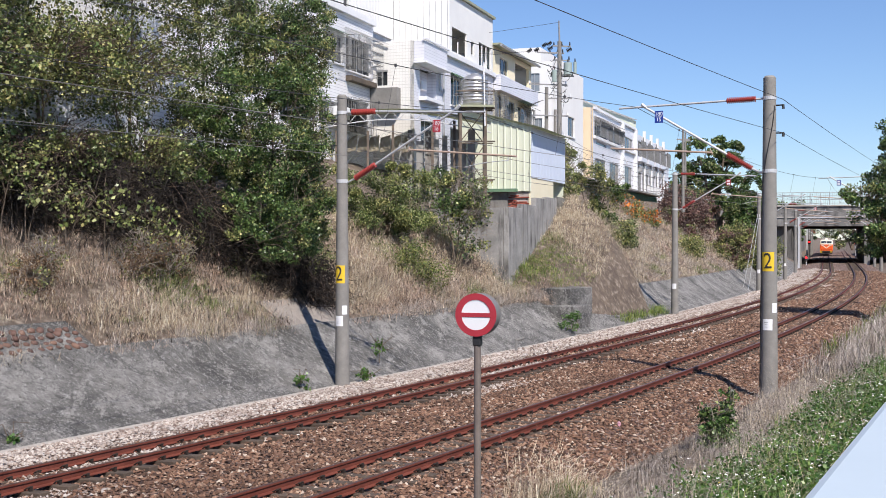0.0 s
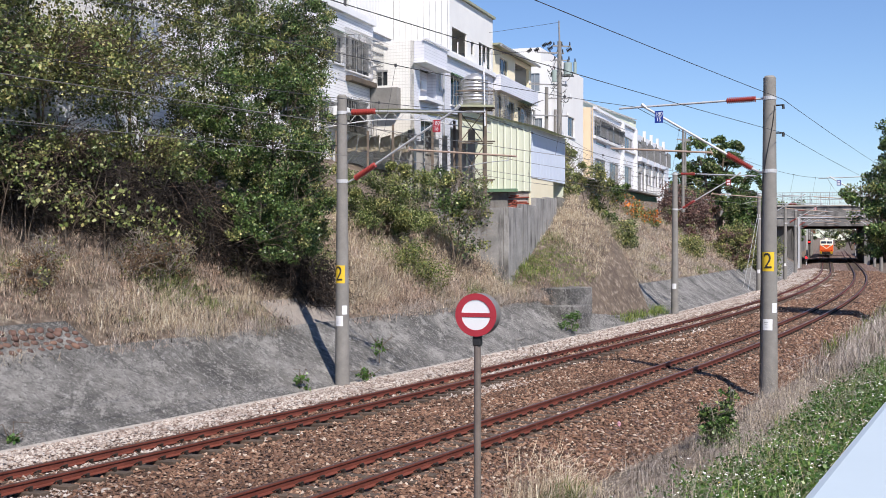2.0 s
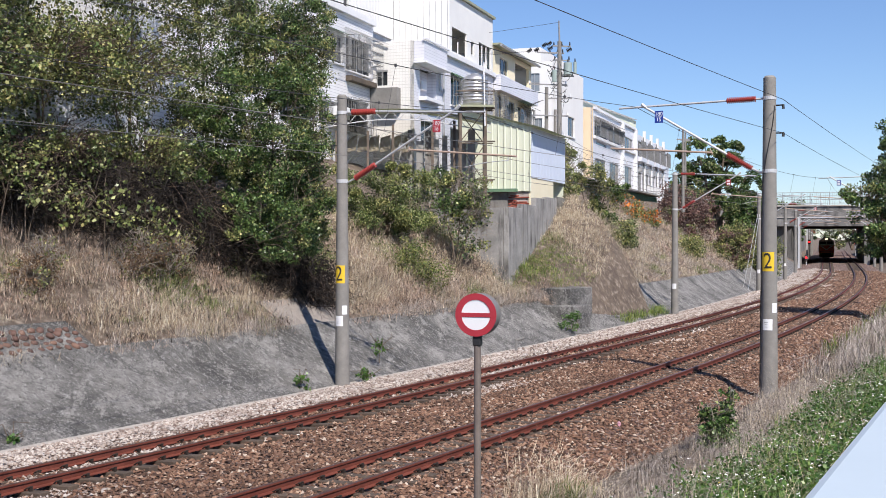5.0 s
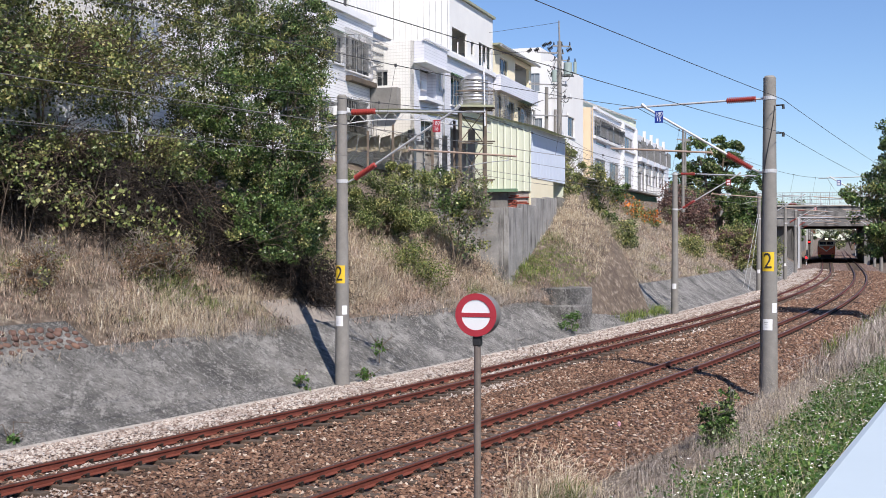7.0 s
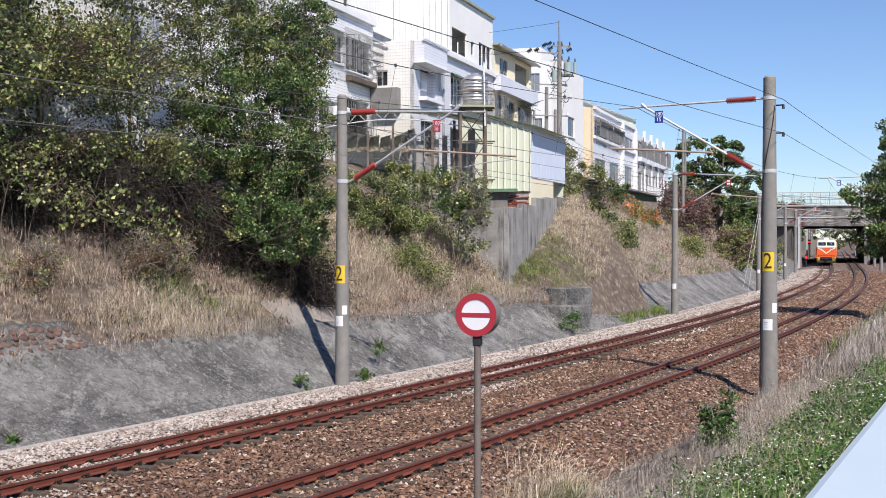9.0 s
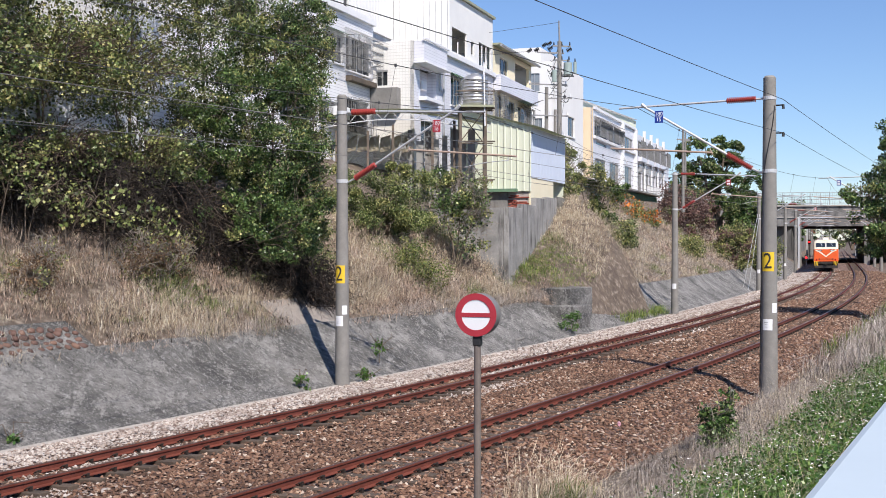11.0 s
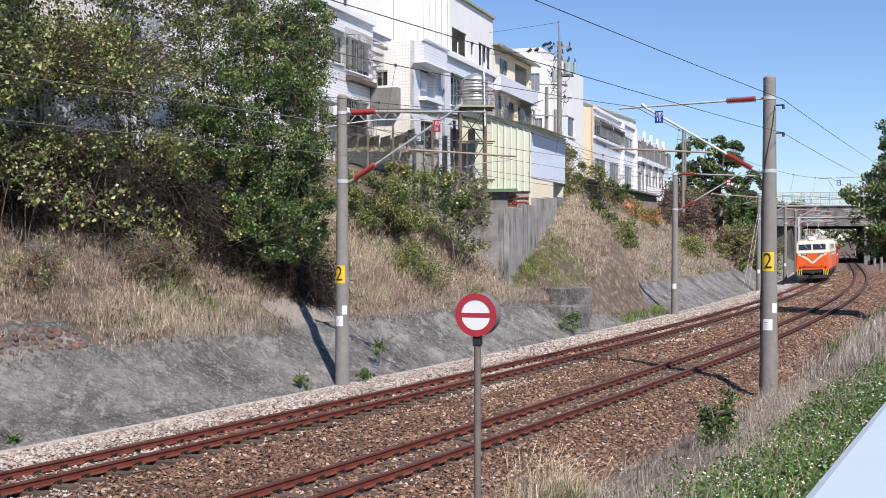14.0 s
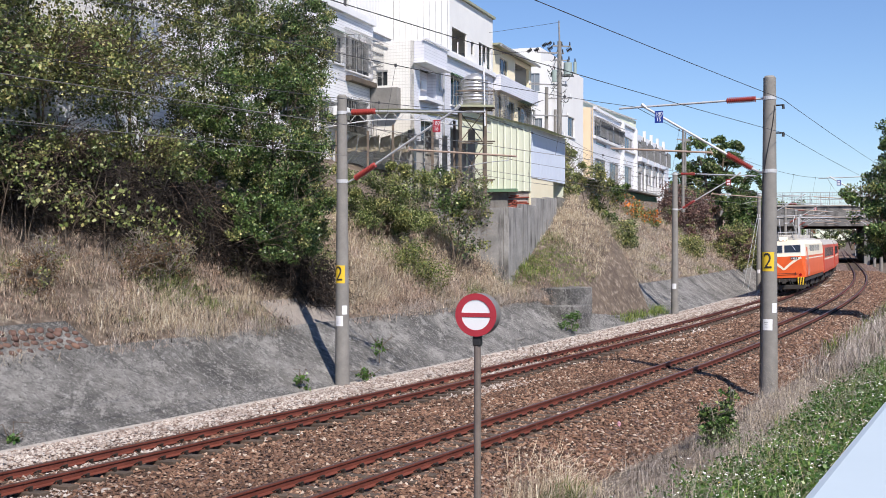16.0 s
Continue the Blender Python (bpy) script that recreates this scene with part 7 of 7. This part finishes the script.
    blades("far_brush", GREY_STEM, "grey dry brush along the far verge", p, 0.8, 0.01, 0.7, 14, 0.18)
    p, y, n = feet(300, 44, 80, 2.6, 5.0)
    blades("far_verge_green", GREEN_BLADE, "green grass along the far verge", p, 0.5, 0.014, 0.6, 12, 0.15)


def flowers(name, mat, label, c, r):
    k = len(c)
    a = np.arange(6) * np.pi / 3
    v = np.stack([np.cos(a) * r, np.sin(a) * r, 0.006 * np.cos(a * 3)], 1)
    tl = rand_turns(k) * 0.35 + np.eye(3)[None] * 0.65
    v = np.einsum("kij,vj->kvi", tl, v) * rng.uniform(0.7, 1.3, (k, 1, 1)) + c[:, None]
    f = (np.arange(k) * 6)[:, None] + np.arange(6)[None]
    tagged(new(name, fast(name, v.reshape(-1, 3), f, mat)), label, "flowers", kind="stuff")


verge()


def small_green():
    """Weeds at the slope foot, orange blossom by the fence."""
    for x, y, z, r, n in ((-4.0, 33.4, -0.45, 0.22, 160), (-2.3, 35.4, -0.45, 0.2, 130), (5.7, 52.4, -0.4, 0.5, 500), (1.2, 44.5, -0.4, 0.2, 80), (-2.0, 37.4, 0.2, 0.2, 100), (-8.9, 24.4, -0.4, 0.12, 40), (4.0, 57.4, 1.9, 0.35, 500)):
        plant("weed", "small green weed at the foot of the slope", "weed", (x, y, z), (((0, 0, r * 0.8), (r, r, r)),), n, 0.09, LEAF_FRESH, r * 0.4, 14, 0.008, 6, group="weeds at the slope")
    for px, y, w in ((0.152, 93, 1.3), (0.166, 94, 0.8), (0.176, 96, 0.9), (0.159, 92, 0.7), (0.178, 97, 0.6)):
        x, y, z = on_bank(px, y)
        c = np.array((x, y, z + 0.8)) + rng.normal(0, 1, (90, 3)) * np.array((w * 0.35, 0.3, 0.35))
        t = plant("flowering_shrub", "creeper with orange blossom on the fence", "shrub", (x, y, z), (((0, 0, 0.7), (w * 0.8, 0.5, 0.7)),), 500, 0.13, LEAF_OLIVE, 0.3, 14, 0.03, 20, group="orange creepers")
        ob = held("blossom", leaf_mesh("blossom", c - np.array((x, y, z)), 0.16, PETAL_ORANGE), t, "bright orange blossom")


small_green()


# ---- the train ----
def prism(bm, section, y0, y1, inset0=0.0):
    """A body of one cross-section from y0 to y1."""
    a = [bm.verts.new((x, y0, z)) for x, z in section]
    b = [bm.verts.new((x, y1, z)) for x, z in section]
    k = len(section)
    for i in range(k):
        j = (i + 1) % k
        bm.faces.new((a[i], a[j], b[j], b[i]))
    bm.faces.new(a[::-1])
    bm.faces.new(b)
    bmesh.ops.recalc_face_normals(bm, faces=bm.faces[:])


def band_on_front(pts, w, y, thick, x_of=None):
    """A painted stripe on a front at y, through (x, z) points."""
    bm = bmesh.new()
    left, right = [], []
    for i, (x, z) in enumerate(pts):
        p, q = pts[max(0, i - 1)], pts[min(len(pts) - 1, i + 1)]
        d = Vector((q[0] - p[0], q[1] - p[1])).normalized()
        n = Vector((-d.y, d.x)) * w / 2
        left.append(bm.verts.new((x + n.x, y, z + n.y)))
        right.append(bm.verts.new((x - n.x, y, z - n.y)))
    for i in range(len(pts) - 1):
        bm.faces.new((left[i], left[i + 1], right[i + 1], right[i]))
    r = bmesh.ops.extrude_face_region(bm, geom=bm.faces[:])
    bmesh.ops.translate(bm, vec=(0, -thick, 0), verts=[v for v in r["geom"] if isinstance(v, bmesh.types.BMVert)])
    bmesh.ops.recalc_face_normals(bm, faces=bm.faces[:])
    return bm


def bogie(t, y, half=1.35):
    bm = bmesh.new()
    for s in (-1, 1):
        box(bm, s * 1.0 - 0.08, s * 1.0 + 0.08, y - half - 0.6, y + half + 0.6, 0.45, 0.75, 0.03)
        box(bm, s * 1.05 - 0.12, s * 1.05 + 0.12, y - 0.4, y + 0.4, 0.35, 0.95, 0.03)
        for q in (-1, 1):
            box(bm, s * 1.05 - 0.14, s * 1.05 + 0.14, y + q * half - 0.2, y + q * half + 0.2, 0.3, 0.7, 0.03)
    box(bm, -0.9, 0.9, y - 0.25, y + 0.25, 0.4, 0.8)
    b = part("bogie", bm, UNDERFRAME, t)
    for q in (-1, 1):
        bm = bmesh.new()
        for s in (-1, 1):
            rod(bm, (s * 0.52, y + q * half, 0.43), (s * 0.66, y + q * half, 0.43), 0.43, 0.43, 24)
        rod(bm, (-0.6, y + q * half, 0.43), (0.6, y + q * half, 0.43), 0.08, 0.08, 8)
        part("wheelset", bm, WHEEL, b)


def loco_body():
    t = thing("locomotive", pose(0, 0, 0), "orange electric locomotive with cream cab and V stripe", "locomotive")
    L = 16.2
    low = [(-1.42, 1.12), (1.42, 1.12), (1.45, 1.3), (1.45, 2.6), (-1.45, 2.6), (-1.45, 1.3)]
    bm = bmesh.new()
    prism(bm, low, 0.0, L)
    es = [e for e in bm.edges if abs(e.verts[0].co.y - e.verts[1].co.y) < 1e-6 and abs(e.verts[0].co.x - e.verts[1].co.x) < 0.05 and abs(e.verts[0].co.z - e.verts[1].co.z) > 1]
    bmesh.ops.bevel(bm, geom=es, offset=0.3, segments=4, affect="EDGES", profile=0.5)
    part("body", bm, ORANGE, t, "orange lower body")
    # cab and side tops in cream, leaning back at the nose
    bm = bmesh.new()
    sec = [(-1.448, 2.602), (1.448, 2.602), (1.43, 3.42), (1.22, 3.72), (-1.22, 3.72), (-1.43, 3.42)]
    prism(bm, sec, 0.02, L - 0.02)
    es = [e for e in bm.edges if abs(e.verts[0].co.y - e.verts[1].co.y) < 1e-6 and e.verts[0].co.x * e.verts[1].co.x > 0]
    bmesh.ops.bevel(bm, geom=es, offset=0.26, segments=4, affect="EDGES", profile=0.5)
    for v in bm.verts:
        if v.co.y < 1:
            v.co.y += (v.co.z - 2.602) * 0.25
    part("upper_body", bm, CREAM, t, "cream upper body")
    bm = bmesh.new()
    sec = [(-1.24, 3.685), (1.24, 3.685), (0.9, 3.84), (0.0, 3.9), (-0.9, 3.84)]
    prism(bm, sec, 0.4, L - 0.3)
    part("roof", bm, ROOF_GREY, t, "pale dusty roof")
    lean = math.degrees(math.atan(0.25))
    for s in (-1, 1):
        bm = bmesh.new()
        box(bm, -0.53, 0.53, -0.03, 0.02, -0.25, 0.25, 0.02)
        w = part("windscreen", bm, WINDSCREEN, t, "dark windscreen pane")
        w.matrix_local = Matrix.Translation((s * 0.61, 0.15, 3.12)) @ pose(0, 0, 0, -lean, 0, 0)
        bm = bmesh.new()
        rod(bm, (-0.1, -0.06, 0.36), (0.2, -0.06, -0.12), 0.015, 0.015, 5)
        part("wiper", bm, WHITE_PAINT, w)
        bm = bmesh.new()
        box(bm, -0.57, 0.57, -0.02, 0.0, -0.285, -0.25)
        box(bm, -0.57, -0.53, -0.02, 0.0, -0.25, 0.25)
        box(bm, 0.53, 0.57, -0.02, 0.0, -0.25, 0.25)
        box(bm, -0.57, 0.57, -0.02, 0.0, 0.25, 0.285)
        part("frame", bm, ALU, w)
        bm = bmesh.new()
        box(bm, s * 0.72 - 0.24, s * 0.72 + 0.24, -0.03, 0.0, 2.38, 2.54, 0.01)
        nb = part("number_board", bm, BLACK, t)
        bm = bmesh.new()
        for i in range(4):
            x = s * 0.72 - 0.18 + i * 0.1
            box(bm, x, x + 0.055, -0.036, -0.031, 2.41, 2.51)
        part("numeral_bars", bm, WHITE_PAINT, nb)
        bm = bmesh.new()
        rod(bm, (s * 1.1, -0.06, 1.32), (s * 1.1, 0.05, 1.32), 0.09, 0.09, 12)
        part("tail_lamp", bm, RED_GLASS, t)
    # cream V
    pts = []
    for i in range(9):
        f = i / 8
        pts.append((-1.2 + 1.2 * f, 2.5 - 0.8 * (0.2 * f + 0.8 * f * f ** 0.5)))
    pts = pts[:-1] + [(-0.06, 1.74), (0.06, 1.74)] + [(-x, z) for x, z in pts[:-1]][::-1]
    part("v_stripe", band_on_front(pts, 0.16, -0.001, 0.006), CREAM, t, "cream V stripe")
    bm = bmesh.new()
    for s in (-1, 1):
        box(bm, s * 1.452 - 0.004, s * 1.452 + 0.004, 0.4, L - 0.3, 2.36, 2.45)
    part("side_stripe", bm, CREAM, t)
    # sill, bumper, steps, coupler
    bm = bmesh.new()
    box(bm, -1.35, 1.35, -0.22, 0.3, 0.32, 0.62, 0.04)
    part("pilot", bm, UNDERFRAME, t, "dark snow plough")
    bm = bmesh.new()
    box(bm, -1.38, 1.38, 0.05, L - 0.05, 0.85, 1.12)
    part("underframe", bm, UNDERFRAME, t)
    for s in (-1, 1):
        bm = bmesh.new()
        box(bm, s * 1.12 - 0.24, s * 1.12 + 0.24, -0.08, 0.2, 0.6, 1.13, 0.02)
        st = part("step_panel", bm, YELLOW, t, "yellow and black striped step")
        for i in range(3):
            bm = bmesh.new()
            x = s * 1.12 - 0.2 + i * 0.17
            v = [bm.verts.new(p) for p in ((x, -0.084, 0.61), (x + 0.09, -0.084, 0.61), (x + 0.17 * 0.6 + 0.07, -0.084, 1.12), (x + 0.17 * 0.6 - 0.02, -0.084, 1.12))]
            bm.faces.new(v)
            bmesh.ops.solidify(bm, geom=bm.faces[:], thickness=0.004)
            part("black_stripe", bm, BLACK, st)
    bm = bmesh.new()
    rod(bm, (0, 0.1, 0.88), (0, -0.35, 0.88), 0.12, 0.1, 8)
    box(bm, -0.14, 0.14, -0.5, -0.28, 0.72, 1.02, 0.03)
    part("coupler", bm, UNDERFRAME, t)
    bm = bmesh.new()
    for x in (-0.55, 0.5, 0.35, -0.35):
        tube(bm, [(x, -0.02, 1.05), (x, -0.2, 0.9), (x + 0.08, -0.22, 0.66), (x + 0.16, -0.1, 0.6)], 0.025, 5)
    for x in (-0.75, 0.75):
        rod(bm, (x, -0.04, 1.5), (x, -0.04, 1.28), 0.02, 0.02, 5)
    rod(bm, (-0.95, -0.07, 1.42), (0.95, -0.07, 1.42), 0.018, 0.018, 5)
    part("hoses", bm, BLACK, t)
    # headlamps and horns on the cab roof
    bm = bmesh.new()
    box(bm, -0.3, 0.3, 0.25, 0.6, 3.68, 3.98, 0.05)
    hb = part("headlamp_box", bm, CREAM, t)
    for s in (-1, 1):
        bm = bmesh.new()
        rod(bm, (s * 0.13, 0.24, 3.84), (s * 0.13, 0.27, 3.84), 0.095, 0.095, 16)
        part("headlamp", bm, LAMP if s > 0 else LAMP, hb, "lit headlamp")
    for x in (-0.75, 0.75):
        bm = bmesh.new()
        rod(bm, (x, 0.35, 3.78), (x, 0.75, 3.8), 0.07, 0.035, 10)
        part("horn", bm, ALU, t)
    # roof gear
    bm = bmesh.new()
    for y in (2.8, 5.6, 8.4, 11.4):
        box(bm, -0.75, 0.75, y, y + 1.6, 3.85, 4.12, 0.05)
    part("roof_box", bm, ROOF_GREY, t)
    for y in (1.9, 3.4, 4.9, 7.7, 10.5, 13.3):
        for x in (-0.5, 0.5):
            bm = bmesh.new()
            rod(bm, (x, y, 3.85), (x, y, 4.25), 0.07, 0.05, 8)
            part("roof_insulator", bm, GRILLE, t)
    bm = bmesh.new()
    y0, z0 = 3.4, 4.3
    zt = 5.5
    for x in (-0.55, 0.55):
        rod(bm, (x, y0 - 0.9, z0), (x, y0 + 0.9, z0), 0.03, 0.03, 5)
        rod(bm, (x, y0 + 0.8, z0), (x * 0.85, y0 - 0.5, z0 + 0.62), 0.028, 0.028, 5)
        rod(bm, (x * 0.85, y0 - 0.5, z0 + 0.62), (x, y0 + 0.15, zt), 0.022, 0.022, 5)
    rod(bm, (-0.9, y0 + 0.15, zt), (0.9, y0 + 0.15, zt), 0.03, 0.03, 6)
    rod(bm, (-0.9, y0 + 0.15, zt), (-1.1, y0 + 0.15, zt - 0.15), 0.025, 0.025, 5)
    rod(bm, (0.9, y0 + 0.15, zt), (1.1, y0 + 0.15, zt - 0.15), 0.025, 0.025, 5)
    rod(bm, (-0.55, y0 - 0.9, z0), (0.55, y0 - 0.9, z0), 0.03, 0.03, 5)
    part("pantograph", bm, STEEL, t, "raised grey pantograph")
    # side louvres, doors
    for s in (-1, 1):
        for y in (4.0, 6.2, 8.4, 10.6):
            bm = bmesh.new()
            for k in range(6):
                z = 2.9 + k * 0.075
                box(bm, s * 1.44 - 0.015, s * 1.44 + 0.015, y, y + 1.6, z, z + 0.045)
            part("louvre", bm, GRILLE, t)
        bm = bmesh.new()
        box(bm, s * 1.452 - 0.01, s * 1.452 + 0.01, 1.3, 1.95, 1.2, 3.2, 0.005)
        part("cab_door", bm, ORANGE, t)
        bm = bmesh.new()
        rod(bm, (s * 1.5, 1.2, 1.2), (s * 1.5, 1.2, 2.6), 0.018, 0.018, 5)
        rod(bm, (s * 1.5, 2.05, 1.2), (s * 1.5, 2.05, 2.6), 0.018, 0.018, 5)
        part("grab_rail", bm, ALU, t)
    bm = bmesh.new()
    box(bm, -1.2, 1.2, 6.6, 9.6, 0.4, 0.86, 0.05)
    part("equipment_box", bm, UNDERFRAME, t)
    bogie(t, 3.4)
    bogie(t, 12.8)
    return t


def coach(label):
    t = thing("passenger_coach", pose(0, 0, 0), label, "coach", "coaches of the train")
    L = 19.2
    bm = bmesh.new()
    prism(bm, [(-1.4, 1.0), (1.4, 1.0), (1.43, 1.2), (1.43, 3.3), (-1.43, 3.3), (-1.43, 1.2)], 0.0, L)
    part("body", bm, COACH_RED, t, "orange-red coach body")
    bm = bmesh.new()
    prism(bm, [(-1.43, 3.302), (1.43, 3.302), (1.25, 3.6), (0.6, 3.78), (-0.6, 3.78), (-1.25, 3.6)], 0.02, L - 0.02)
    part("roof", bm, ROOF_GREY, t)
    bm = bmesh.new()
    for s in (-1, 1):
        box(bm, s * 1.432 - 0.004, s * 1.432 + 0.004, 0.1, L - 0.1, 2.05, 2.17)
    part("stripe", bm, CREAM, t)
    for s in (-1, 1):
        for i in range(9):
            y = 1.9 + i * 1.75
            bm = bmesh.new()
            box(bm, s * 1.43 - 0.012, s * 1.43 + 0.012, y, y + 1.25, 2.28, 3.05, 0.008)
            part("window", bm, WINDSCREEN, t)
        for y in (0.5, L - 1.3):
            bm = bmesh.new()
            box(bm, s * 1.435 - 0.012, s * 1.435 + 0.012, y, y + 0.8, 1.1, 3.1, 0.008)
            part("door", bm, COACH_RED, t)
    bm = bmesh.new()
    box(bm, -0.45, 0.45, -0.35, 0.0, 1.1, 3.3, 0.05)
    part("gangway", bm, BLACK, t)
    bm = bmesh.new()
    box(bm, -1.2, 1.2, 6, 13, 0.45, 0.98, 0.05)
    part("equipment_box", bm, UNDERFRAME, t)
    bogie(t, 3.0, 1.1)
    bogie(t, L - 3.0, 1.1)
    return t


loco = loco_body()
coaches = [coach("orange-red passenger coach with dark windows") for i in range(3)]

# the train's front along track A: seconds, y
RUN = ((0.0, 281.47), (0.5, 277.27), (1.0, 272.93), (1.5, 268.55), (2.0, 264.15), (2.5, 259.72), (3.0, 255.23), (3.5, 250.62), (4.0, 245.81), (4.5, 240.75), (5.0, 235.35), (5.5, 229.57), (6.0, 223.37), (6.5, 216.73), (7.0, 209.65), (7.5, 202.15), (8.0, 194.29), (8.5, 186.14), (9.0, 177.77), (9.5, 169.31), (10.0, 160.85), (10.5, 152.53), (11.0, 144.46), (11.5, 136.75), (12.0, 129.49), (12.5, 122.74), (13.0, 116.51), (13.5, 110.78), (14.0, 105.43), (14.5, 100.27), (15.0, 95.02), (15.5, 89.27), (16.0, 82.46))


def along(y0, back):
    """The y that lies so many metres behind y0 on track A."""
    y = y0
    for _ in range(4):
        y = y0 + back / math.sqrt(1 + float(plan_s(CA, (y0 + y) / 2)) ** 2)
    return y


def riding(y0, length):
    a, b = spot(CA, along(y0, 2.5), 0), spot(CA, along(y0, length - 2.5), 0)
    d = (b - a).normalized()
    turn = -math.degrees(math.atan2(d.x, d.y))
    lean = math.degrees(math.asin(0.057 / 1.134)) * float(np.interp(y0, (90, 170), (1, 0)))
    return Matrix.Translation(a - d * 2.5) @ pose(0, 0, 0, 0, 0, turn) @ pose(0, 0, 0, 0, -lean, 0)


def motions():
    walk(loco, [(t, riding(y, 16.2)) for t, y in RUN])
    for i, c in enumerate(coaches):
        walk(c, [(t, riding(along(y, 16.8 + i * 19.9), 19.2)) for t, y in RUN])


motions()
